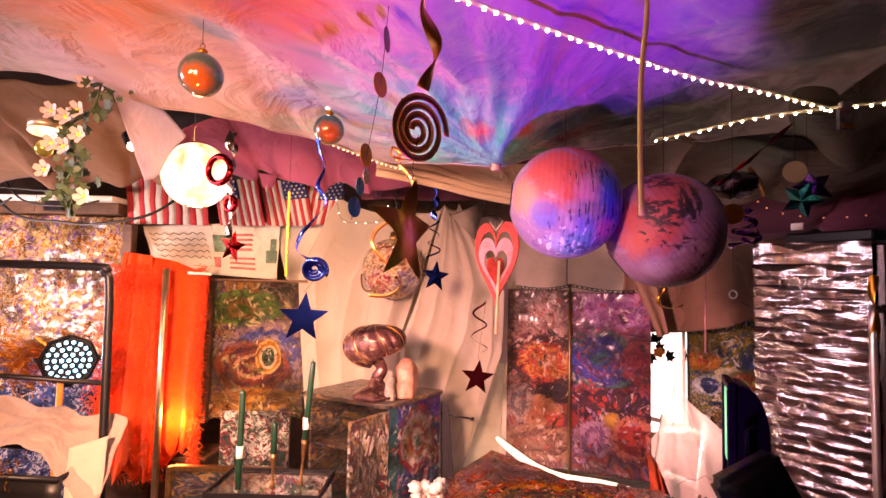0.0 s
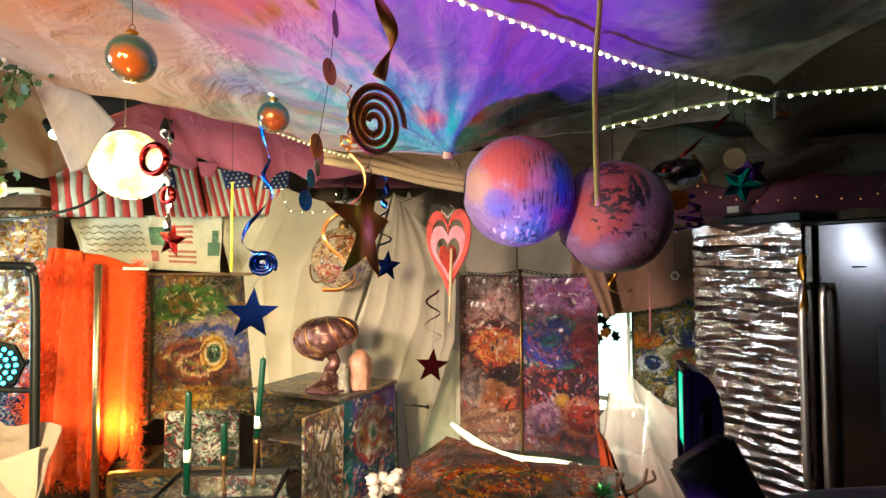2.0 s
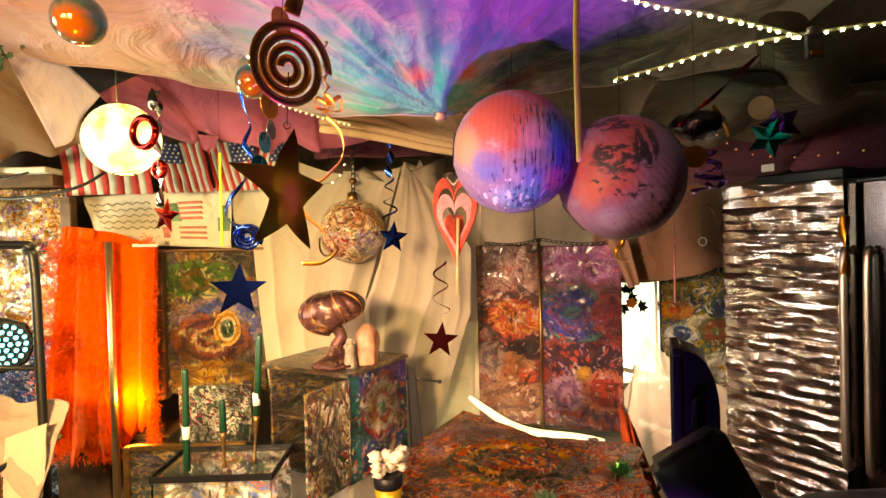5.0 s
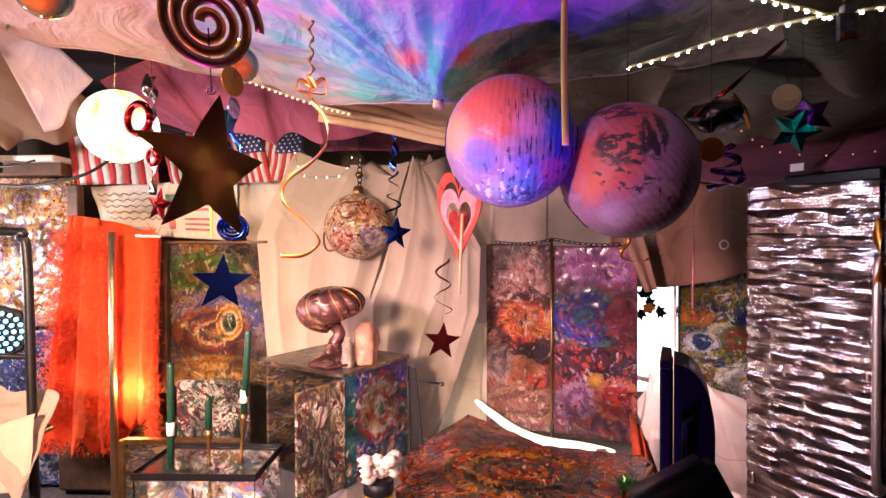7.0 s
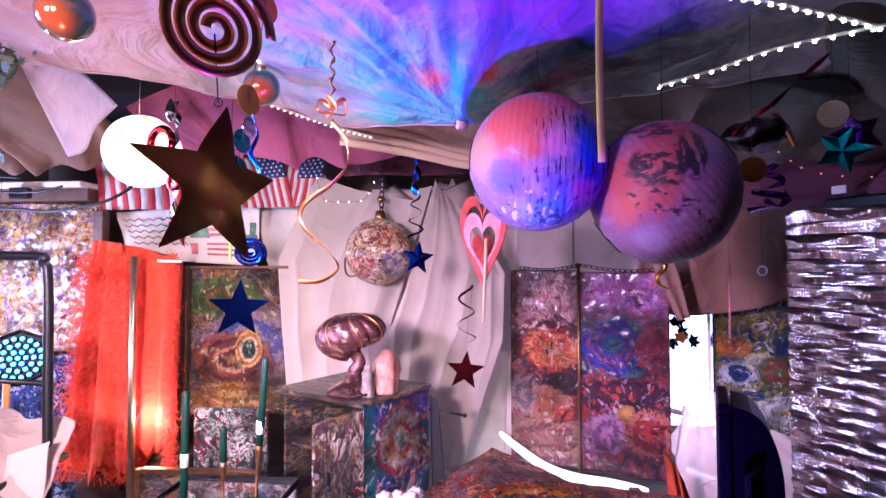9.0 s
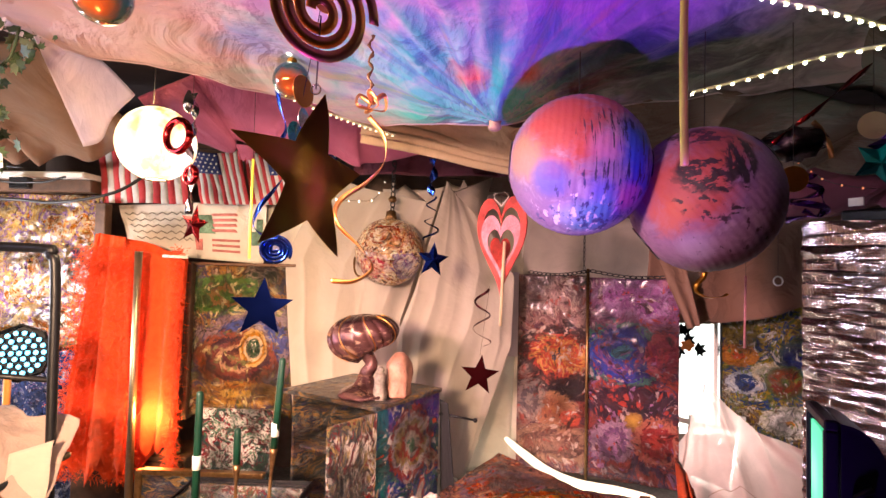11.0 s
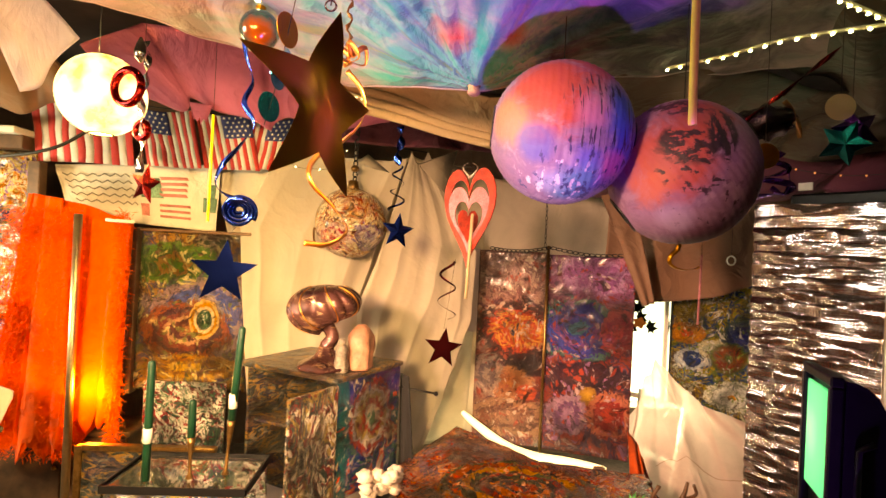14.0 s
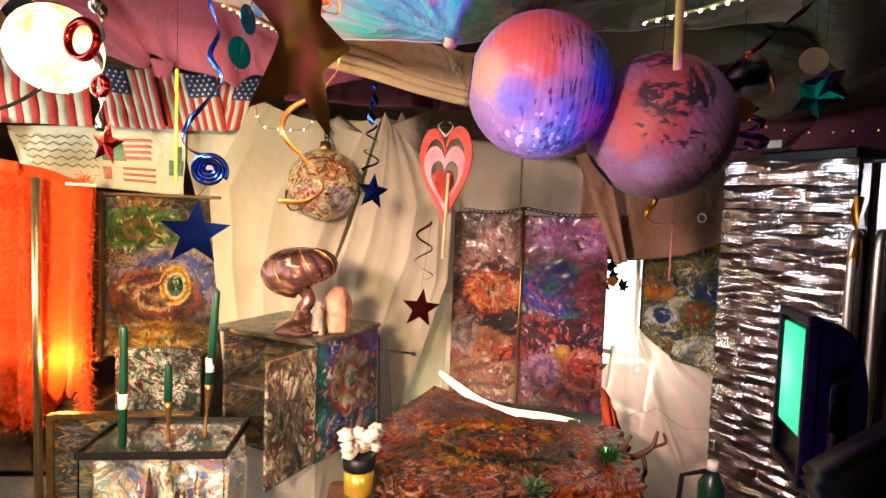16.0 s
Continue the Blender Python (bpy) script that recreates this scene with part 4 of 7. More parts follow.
part("tie", lathe([(0.012, 0), (0.02, 0.008), (0.016, 0.02), (0.024, 0.035)], (KNOT.x, KNOT.y, 1.835), 10), M_tan, canopy, "gathered cloth knot")


def canopy_right(u, v):
    x = 0.95 + 1.9 * u
    yb = 2.32 - 0.12 * math.sin(x * 2.2)
    y = -1.5 + (yb + 1.5) * (v ** 0.8)
    z = 2.15 + 0.03 * nz(x * 2, y * 2, 5) + 0.03 * nz(x * 5, y * 3, 9) - 0.09 * math.exp(-((x - 0.6 - 0.62 * (y - 1.3) * 1.7) / 0.14) ** 2) - 0.1 * max(0, (v - 0.82) / 0.18) ** 1.5 + 0.1 * max(0, 1 - (x - 0.95) / 0.4)
    return (x, y, z)


dcan = thing("dark_ceiling_drape", (1.5, 0.5, 2.1), "dark green cotton cloth slung below the ceiling", "drape")
part("cloth", sheet(canopy_right, 90, 90, 0.002), M_darkcan, dcan)
part("back_fall", hung([(0.5, 2.3, 2.02), (1.0, 2.22, 2.03), (1.6, 2.35, 2.02), (2.8, 2.3, 2.06)], [(0.5, 2.9, 1.86), (1.1, 2.9, 1.88), (1.7, 2.95, 1.9), (2.8, 2.9, 1.95)], 5, 0.03, 70, 20, 4, axis=(0, 0.3, 1)), M_darkcan, dcan)
solo("plum_drape", hung([(0.75, 2.85, 2.0), (1.5, 3.0, 2.03), (2.2, 2.9, 2.1), (2.9, 2.6, 2.1)], [(0.7, 3.35, 1.75), (1.4, 3.45, 1.72), (2.1, 3.1, 1.74), (2.9, 2.75, 1.75)], 5, 0.035, 60, 20, 8, axis=(0, 0.5, 0.8)), M_plum,
     (1.7, 3.0, 1.75), "dark plum cloth hanging below the ceiling", "drape")
md = thing("magenta_drape", (-0.7, 2.85, 2.0), "torn magenta voile hung under the ceiling", "drape")
part("cloth", hung([(-1.33, 2.7, 2.14), (-1.12, 2.75, 2.26), (-0.66, 2.8, 2.24), (-0.4, 2.85, 2.1), (-0.1, 2.9, 2.02)], [(-1.3, 2.95, 2.0), (-1.0, 3.0, 1.99), (-0.65, 3.0, 1.93), (-0.4, 3.0, 1.92), (-0.1, 3.0, 1.97)], 4, 0.02, 70, 20, 2, axis=(0, 0.6, 0.6), ragged=0.25),
     M_pink, md)
part("torn_strip", hung([(-1.0, 2.96, 2.0), (-0.9, 2.97, 1.99)], [(-0.99, 2.985, 1.93), (-0.93, 2.985, 1.92)], 1, 0.008, 10, 12, 4, ragged=0.5), M_pink, md, "loose torn strip")
solo("tan_drape", hung([(-0.35, 2.45, 2.06), (0.0, 2.5, 2.03), (0.3, 2.5, 1.97), (0.55, 2.5, 1.98)], [(-0.14, 2.62, 1.93), (0.02, 2.66, 1.88), (0.2, 2.68, 1.84), (0.34, 2.68, 1.81)], 1, 0.012, 60, 40, 6, axis=(0, 1, 0.4)), M_tan,
     (0.1, 2.6, 1.9), "tan cloth gathered in long folds below the canopy", "drape")
for i in range(3):
    solo("tan_fold", tube(smooth_path([(-0.3, 2.5, 1.99 - 0.035 * i), (-0.05, 2.56, 1.955 - 0.035 * i), (0.15, 2.6, 1.905 - 0.03 * i), (0.34, 2.62, 1.87 - 0.028 * i)], 6), 0.017, 8), M_tan, (0, 2.56, 1.93 - 0.03 * i),
         "thick rolled fold of tan cloth", "drape", "tan folds")
solo("dark_valance", hung([(-0.5, 3.3, 2.1), (0.3, 3.5, 2.1), (1.3, 3.6, 2.1)], [(-0.5, 3.3, 1.92), (0.3, 3.5, 1.95), (1.3, 3.6, 1.93)], 5, 0.02, 50, 10, 3), M_plum, (0.4, 3.5, 1.95), "dark navy cloth behind the canopy", "drape")


def led_strip(name, pts, step, label, mat=None):
    p = smooth_path(pts, 30)
    s = thing(name, pts[0], label, "light strip")
    part("tape", ribbon(pts, 0.011, 0, 0.9, 0.0015, 12), M_tape, s)
    run, nxt, mesh = 0.0, 0.0, None
    for a, b in zip(p, p[1:]):
        run += (b - a).length
        if run >= nxt:
            nxt += step
            if mesh is None:
                o = part("led_bead", ball(a - Vector((0, 0, 0.006)), 0.0052 if mat is None else 0.005, 8, 0.7), mat or M_led, s, "glowing warm white bead")
                mesh, first = o, a
            else:
                o = mesh.copy()
                scene.collection.objects.link(o)
                o.location = b - first
    return s


led_strip("led_strip", [(-0.15, 1.03, 2.02), (0.06, 1.2, 2.028), (0.334, 1.36, 2.022), (0.521, 1.471, 2.02), (0.735, 1.584, 2.015), (0.905, 1.64, 2.01), (1.1, 1.71, 2.0), (1.21, 1.738, 1.985)], 0.035, "warm white bead light strip pinned under the canopy")
led_strip("led_strip", [(0.83, 2.17, 2.0), (0.95, 2.05, 2.005), (1.03, 1.92, 2.005), (1.12, 1.82, 1.998), (1.25, 1.735, 1.995), (1.5, 1.72, 2.02), (1.9, 1.7, 2.05)], 0.04, "warm white bead light strip along the dark drape")
led_strip("led_strip", [(-0.5, 2.3, 2.01), (-0.38, 2.36, 1.975), (-0.26, 2.42, 1.945), (-0.16, 2.46, 1.925)], 0.022, "dim light strip glowing through the cloth hem", glow("dim_led", (1.0, 0.8, 0.5), 2.0))

# ---- back wall: white sheet, panels, window ----
SHEET_TOP = [(0, -1.08, 3.52, 1.75), (0.2, -0.63, 3.43, 1.945), (0.48, -0.01, 3.85, 1.975), (0.7, 0.5, 3.92, 1.95), (1, 1.3, 3.95, 1.9)]
SHEET_BOT = [(0, -0.76, 3.42, 0.62), (0.2, -0.42, 3.42, 0.6), (0.48, 0.0, 3.5, 0.3), (0.7, 0.38, 3.7, 0.22), (1, 1.3, 3.95, 0.2)]


def white_sheet(u, v):
    p = lerp(SHEET_TOP, u).lerp(lerp(SHEET_BOT, u), v)
    for c, s in ((0.2, 0.3), (0.48, 0.35)):
        k = math.exp(-((u - c) / (0.05 + 0.16 * v)) ** 2)
        p.y += -0.05 * k * math.sin((u - c) / (0.012 + 0.05 * v) * 2.2) * (0.1 + v) * s * 2.0
    p.y += 0.02 * nz(u * 12, v * 3, 4) + 0.012 * nz(u * 26, v * 5, 9)
    p.z -= (0.1 * math.sin(math.pi * min(1, max(0, (u - 0.2) / 0.28))) + 0.09 * math.sin(math.pi * min(1, max(0, (u - 0.48) / 0.52)))) * (1 - v) ** 3
    return p


solo("white_sheet", sheet(white_sheet, 150, 60, 0.0015), M_sheet, (0.2, 3.6, 1.9), "off-white bedsheet pinned up as a backdrop in soft folds", "sheet")


def fan_sheet(left, right, folds, depth, seed):
    """A thin sheet between two hanging edges, creased in a fan below its pinned top."""
    def f(u, v):
        p = lerp(left, v).lerp(lerp(right, v), u)
        ridge = abs(math.sin(math.pi * folds * u ** 1.4 + 2.2 * nz(u * 3, v * 0.6, seed))) ** 0.6
        p.y += depth * (ridge - 0.6) * min(1, 2.0 * v) * (0.5 + 0.9 * abs(nz(u * 5, seed + 4))) + 0.012 * nz(u * 6, v * 5, seed) + 0.02 * math.sin(math.pi * v) * nz(u * 2.5, seed + 2)
        p.z -= 0.07 * math.sin(math.pi * u) * (1 - v) ** 4
        return p
    return sheet(f, 90, 50, 0.0012)


solo("white_sheet", fan_sheet([(0, -0.655, 3.37, 1.935), (0.35, -0.87, 3.33, 1.465), (0.65, -0.83, 3.3, 1.05), (1, -0.78, 3.28, 0.6)], [(0, -0.02, 3.44, 1.88), (0.45, -0.16, 3.43, 1.4), (0.62, -0.245, 3.42, 1.12), (1, -0.19, 3.4, 0.6)], 2.6, 0.035, 2.0),
     M_sheetv, (-0.5, 3.4, 1.9), "thin off-white sheet pinned to a peak and falling in a fan", "sheet")
solo("white_sheet", fan_sheet([(0, 0.0, 3.42, 1.91), (0.5, -0.16, 3.37, 1.3), (0.66, -0.245, 3.36, 1.07), (1, -0.25, 3.36, 0.45)], [(0, 0.09, 3.5, 1.93), (0.35, 0.39, 3.52, 1.38), (0.6, 0.375, 3.5, 1.0), (0.85, 0.22, 3.44, 0.55), (1, 0.12, 3.42, 0.27)], 2.2, 0.04, 7.0),
     M_sheetv, (0.1, 3.45, 1.9), "thin off-white sheet hanging in loose folds beside the boards", "sheet")


def fairy_string(pts, n, r, mat, label):
    p = smooth_path(pts, 12)
    t = thing("fairy_light_string", pts[0], label, "fairy lights")
    part("wire", tube(p, 0.0012, 4), M_cable, t)
    for i in range(n):
        part("bulb", ball(p[round(i * (len(p) - 1) / (n - 1))] - Vector((0, 0.002, 0.002)), r, 8), mat, t, "tiny glowing bulb")


fairy_string([(-0.66, 3.36, 1.92), (-0.62, 3.36, 1.80), (-0.51, 3.37, 1.785), (-0.4, 3.39, 1.80), (-0.35, 3.42, 1.9)], 8, 0.003, M_led, "tiny white fairy lights pinned on the sheet")

PA, PB = Vector((0.44, 3.74, 0)), Vector((1.27, 3.42, 0))
PD = (PB - PA).normalized()
PN = Vector((PD.y, -PD.x, 0))


def panel(name, a, b, z0, z1, mat, label):
    t = thing(name, (*((a + b) / 2).xy, z0), label, "painting", "marbled boards")
    d = b - a

    def f(u, v):
        p = a + d * u
        p = p + PN * (0.02 + 0.005 * nz(u * 6, v * 12, len(label)) + 0.003 * nz(u * 20, v * 30))
        p.z = z0 + (z1 - z0) * v + 0.006 * nz(u * 4, 3 + (v > 0.5)) * (1 if v in (0, 1) else 0)
        return p
    part("painted_face", sheet(f, 40, 90, 0.012), mat, t)
    return t


mid = PA.lerp(PB, 0.46)
panel("marbled_board", PA, mid - PD * 0.008, 0.27, 1.40, P_panelL, "tall board of thick marbled dark red paint")
panel("marbled_board", mid + PD * 0.008, PB, 0.27, 1.39, P_panelR, "tall board of thick marbled violet and red paint")
solo("panel_rod", tube([(mid.x + PN.x * 0.03, mid.y + PN.y * 0.03, z) for z in (0.24, 0.8, 1.44)], 0.009, 8), M_bronze, (mid.x, mid.y, 0.24), "slim bronze rod between the two painted boards", "rod")
solo("panel_side_strip", block((0, -0.006, 0.9), (0.1, 0.006, 1.41), 0.003, Matrix.Translation(PA - PD * 0.1) @ Matrix.Rotation(math.atan2(PD.y, PD.x), 4, "Z")), M_corner, (*(PA - PD * 0.05).xy, 0.9), "pale blue-white strip of card beside the painted board", "strip", smooth=False)


def chain(name, a, b, n, r, label, mat=M_blackm):
    a, b = Vector(a), Vector(b)
    t = thing(name, a, label, "chain")
    for i in range(n):
        c = a.lerp(b, (i + 0.5) / n) - Vector((0, 0, 0.02 * math.sin(math.pi * (i + 0.5) / n) if abs(a.z - b.z) < 0.1 else 0))
        d = (b - a).normalized() * (b - a).length / n * 0.62
        s = d.orthogonal().normalized() if i % 2 else d.cross(d.orthogonal()).normalized()
        part("link", tube([c + d * math.cos(q) + s * r * 2.2 * math.sin(q) for q in [2 * math.pi * k / 10 for k in range(11)]], r * 0.6, 5), mat, t)
    return t


chain("hanging_chain", (0.775, 3.5, 1.43), (0.776, 3.5, 2.5), 42, 0.0028, "thin dark chain holding the painted boards")
chain("hanging_chain", (mid.x - 0.33, mid.y + 0.1, 1.415), (mid.x, mid.y - 0.04, 1.43), 14, 0.005, "thin dark chain along the top of the board")
chain("hanging_chain", (mid.x, mid.y - 0.04, 1.43), (mid.x + 0.4, mid.y - 0.2, 1.405), 14, 0.005, "thin dark chain along the top of the board")

# backlit pane with a flower decal
pane = thing("backlit_window", (1.47, 3.82, 0.3), "bright backlit white window pane with a flower sticker", "window", kind="")
part("pane", block((1.30, 3.81, 0.5), (1.62, 3.83, 1.3), 0.003), M_window, pane, smooth=False)
part("frame", joined(block((1.27, 3.80, 0.46), (1.30, 3.84, 1.34)), block((1.62, 3.80, 0.46), (1.65, 3.84, 1.34)), block((1.30, 3.80, 0.46), (1.62, 3.84, 0.5)), block((1.30, 3.80, 1.3), (1.62, 3.84, 1.34))), M_paper, pane, smooth=False)
leaf = [(0, 0.0), (0.012, 0.008), (0.03, 0.004), (0.022, 0.016), (0.036, 0.03), (0.02, 0.03), (0.016, 0.05), (0.002, 0.034), (-0.012, 0.046), (-0.012, 0.026), (-0.028, 0.02), (-0.014, 0.01)]
for k, (x, z, a) in enumerate([(1.415, 1.055, 0.4), (1.468, 1.06, -0.5), (1.505, 0.968, 1.4), (1.405, 0.985, 2.6), (1.44, 1.03, 1.6)]):
    part("leaf_decal", plate(leaf, Matrix.Translation((x, 3.802, z)) @ Matrix.Rotation(a, 4, "Y") @ Matrix.Scale(1.55, 4), 0.003), M_black, pane, "black leaf sticker", False)
part("flower_decal", plate([(0.038 * (1 + 0.18 * math.cos(5 * q)) * math.cos(q), 0.032 * (1 + 0.18 * math.cos(5 * q)) * math.sin(q)) for q in [2 * math.pi * i / 30 for i in range(30)]], Matrix.Translation((1.464, 3.8, 0.99)), 0.004), plain("orange_flower", (0.7, 0.2, 0.03), 0.6), pane, "orange flower sticker", False)

fp = thing("floral_painting", (1.9, 3.62, 0.45), "dark floral canvas with thick white and orange blooms", "painting")
part("canvas", sheet(lambda u, v: (1.60 + 0.62 * u, 3.66 - 0.1 * u + 0.006 * nz(u * 8, v * 14), 0.45 + 0.95 * v), 30, 44, 0.018), P_floral, fp)
part("edge", block((2.222, 3.545, 0.45), (2.236, 3.575, 1.4), 0.002), M_silverf, fp, "silver taped edge", False)
part("edge", block((1.586, 3.645, 0.45), (1.598, 3.675, 1.4), 0.002), M_silverf, fp, "silver taped edge", False)


def brown_cloth(u, v):
    x = 1.18 + 1.0 * u
    top = 1.78
    bot = 1.15 + 0.22 * max(0, (u - 0.3) / 0.7) ** 1.6 - 0.05 * (u < 0.02)
    y = 3.6 - 0.25 * u + 0.02 * math.sin(u * 19 + nz(v * 3)) * (0.4 + v) + 0.02 * nz(u * 6, v * 2)
    return (x - 0.05 * v * (1 - u), y, top + (bot - top) * v)


bv = thing("brown_voile", (1.65, 3.55, 1.2), "brown voile cloth hanging in front of the painting", "drape")
part("cloth", sheet(brown_cloth, 60, 30, 0.0015), M_brown, bv)
part("hem", tube([brown_cloth(i / 60, 1.0) for i in range(61)], 0.003, 5), M_brown, bv, "narrow sewn hem")
solo("brown_ribbon_fold", hung([(1.02, 3.36, 1.75), (1.2, 3.34, 1.75)], [(1.30, 3.38, 1.13), (1.36, 3.37, 1.15)], 2, 0.01, 16, 30, 3), M_brown, (1.2, 3.36, 1.2), "narrow brown voile fold beside the painted board", "drape")


def veil(u, v):
    top = lerp([(0, 1.27, 3.45, 0.46), (0.3, 1.4, 3.5, 0.78), (0.36, 1.44, 3.5, 0.88), (0.42, 1.48, 3.5, 0.83), (0.7, 1.68, 3.4, 0.63), (1, 1.9, 3.32, 0.53)], u)
    bot = lerp([(0, 1.3, 2.95, 0.02), (0.5, 1.55, 2.9, 0.02), (1, 1.78, 2.92, 0.02)], u)
    p = top.lerp(bot, v)
    p.z -= 0.05 * math.sin(math.pi * u) * (1 - v)
    p.y += 0.025 * math.sin((u - 0.5) / (0.06 + 0.2 * v) * 2.4) * (1 - 0.5 * v) + 0.012 * nz(u * 14, v * 6)
    return p


wv = thing("white_veil", (1.6, 3.0, 0.02), "white voile gathered to a point and lit from behind", "veil")
part("cloth", sheet(veil, 60, 40, 0.0), M_veil, wv)
part("seam", tube([Vector(veil(i / 40, 0.42 + 0.5 * (i / 40) * (1 - i / 40))) - Vector((0, 0.003, 0)) for i in range(6, 41)], 0.0015, 5), M_brown, wv, "thin brown seam")
rack = thing("white_rack", (1.6, 3.62, 0), "white crossed slats glowing behind the voile", "rack")
for a, b in (((1.38, 3.62, 0.0), (1.42, 3.62, 0.62)), ((1.62, 3.62, 0.0), (1.7, 3.62, 0.62)), ((1.3, 3.64, 0.6), (1.98, 3.64, 0.44)), ((1.3, 3.64, 0.3), (1.95, 3.64, 0.05))):
    part("slat", tube([a, b], 0.02, 4), M_paper, rack, smooth=False)

# ---- painted table in front of the panels ----
table = thing("painted_table", (0.6, 2.85, 0), "low round-backed table thick with marbled red paint", "table")


def top_surface(u, v):
    a, b = lerp([(0, 0.02, 2.30, 0.42), (0.5, 0.45, 2.24, 0.43), (1, 0.98, 2.32, 0.43)], u), lerp([(0, 0.02, 2.95, 0.40), (0.22, 0.31, 3.36, 0.45), (0.6, 0.68, 2.98, 0.42), (1, 1.13, 2.88, 0.41)], u)
    p = a.lerp(b, v)
    d = math.hypot((p.x - 0.53) / 0.36, (p.y - 2.68) / 0.27)
    p.z += 0.012 * nz(u * 10, v * 10) + 0.006 * nz(u * 26, v * 26, 2) + (0.007 * math.sin(d * 31 + 2.5 * nz(u * 7, v * 7, 5)) * (1 + 0.8 * nz(u * 30, v * 30, 4)) if d < 1.02 else 0)
    return p


part("tabletop", sheet(top_surface, 150, 130, 0.03), P_seat, table)
part("front_skirt", hung([tuple(Vector(top_surface(i / 8, 0)) - Vector((0, 0.004, 0.02))) for i in range(9)], [(0.02 + 0.96 * i / 8, 2.3 - 0.04 * math.sin(i / 8 * 3.1), 0.02) for i in range(9)], 7, 0.015, 50, 12, 7), P_seat, table, "painted cloth skirt")
for x, y in ((0.12, 2.42), (0.88, 2.42), (0.25, 3.1), (0.95, 2.95)):
    part("leg", block((x - 0.025, y - 0.025, 0), (x + 0.025, y + 0.025, 0.41)), M_wood, table, smooth=False)
solo("red_cloth", hung([(1.1, 3.02, 0.56), (1.16, 3.05, 0.5), (1.21, 3.08, 0.4)], [(1.1, 2.86, 0.02), (1.2, 2.86, 0.02), (1.3, 2.9, 0.02)], 3, 0.025, 24, 24, 5), M_redcloth, (1.15, 3.0, 0.02), "rust red cloth hanging beside the table", "cloth")
solo("red_cloth", hung([(1.70, 2.98, 0.4), (1.85, 2.94, 0.38)], [(1.66, 2.88, 0.02), (1.9, 2.84, 0.02)], 3, 0.02, 24, 24, 9), M_redcloth, (1.75, 2.9, 0.02), "crumpled red cloth at the foot of the foil", "cloth")
# Glowing tube stands in for the brightly lit sheet below the boards.
solo("rope_light", tube(smooth_path([(0.36, 3.62, 0.45), (0.46, 3.58, 0.38), (0.6, 3.52, 0.3), (0.75, 3.46, 0.265), (0.95, 3.4, 0.26), (1.12, 3.33, 0.255)], 8), 0.026, 12, [0.35 + 0.65 * math.sin(math.pi * min(1, i / 40)) ** 0.5 for i in range(41)]), glow("gap_glow", (1.0, 0.84, 0.62), 1.25), (0.7, 3.45, 0.24), "glowing white strip standing in for the lit gap behind the table", "rope light")
br = thing("driftwood_branch", (1.06, 2.62, 0.42), "dark gnarled driftwood branch lying on the table edge", "branch")
part("branch", tube(smooth_path([(0.92, 2.55, 0.44), (1.0, 2.58, 0.41), (1.08, 2.6, 0.39), (1.16, 2.6, 0.43), (1.185, 2.6, 0.5)], 6), 0.02, 8, [1.2 - 0.9 * i / 24 for i in range(25)]), M_wood, br)
part("twig", tube(smooth_path([(1.05, 2.6, 0.39), (1.03, 2.57, 0.45), (1.05, 2.56, 0.5)], 6), 0.009, 6), M_wood, br)
part("twig", tube(smooth_path([(1.12, 2.6, 0.41), (1.13, 2.58, 0.34), (1.1, 2.57, 0.3)], 6), 0.009, 6), M_wood, br)
part("twig", tube(smooth_path([(1.16, 2.6, 0.43), (1.22, 2.6, 0.45), (1.21, 2.6, 0.49)], 6), 0.007, 6), M_wood, br)


def tuft(name, at, n, size, mat, label, seed=1, group=""):
    rnd = random.Random(seed)
    bm = bmesh.new()
    for _ in range(n):
        a, e, l = rnd.uniform(0, 6.283), rnd.uniform(0.2, 1.3), size * rnd.uniform(0.5, 1)
        d = Vector((math.cos(a) * math.cos(e), math.sin(a) * math.cos(e), math.sin(e)))
        s = d.cross(Vector((0, 0, 1))).normalized() * size * 0.07
        o = Vector(at) + Vector((rnd.uniform(-1, 1), rnd.uniform(-1, 1), 0)) * size * 0.3
        vs = [bm.verts.new(o), bm.verts.new(o + d * l * 0.5 + s), bm.verts.new(o + d * l + Vector((0, 0, -l * 0.2))), bm.verts.new(o + d * l * 0.5 - s)]
        bm.faces.new(vs)
    return solo(name, bm, mat, at, label, "plant", group, smooth=False)


tuft("green_fern", (0.56, 2.27, 0.42), 90, 0.08, M_leaf, "small green fern at the front of the table", 4)
tuft("green_tinsel", (0.93, 2.5, 0.43), 90, 0.08, plain("green_tinsel", (0.05, 0.2, 0.04), 0.3, 0.6), "green tinsel tuft by the driftwood", 6)

# ---- flower pot, tank, candles, cabinet ----
pot = thing("flower_pot", (-0.035, 2.3, 0.41), "yellow gold pot of pink-white silk flowers on the table", "flower pot")
part("pot", lathe([(0.045, 0), (0.05, 0.01), (0.052, 0.09)], (-0.035, 2.3, 0.41), 24), plain("gold_lacquer", (0.6, 0.4, 0.05), 0.25, 0.6), pot)
part("rim", lathe([(0.054, 0.09), (0.056, 0.1), (0.056, 0.135), (0.05, 0.137)], (-0.035, 2.3, 0.41), 24), M_black, pot, "black rim band")
rnd = random.Random(11)
for i in range(16):
    c = Vector((-0.035 + rnd.uniform(-0.055, 0.055), 2.3 + rnd.uniform(-0.05, 0.05), 0.57 + rnd.uniform(-0.01, 0.05)))
    part("bloom", ball(c, 0.022 + rnd.uniform(0, 0.008), 12, 0.8, 0.5), M_petal, pot)
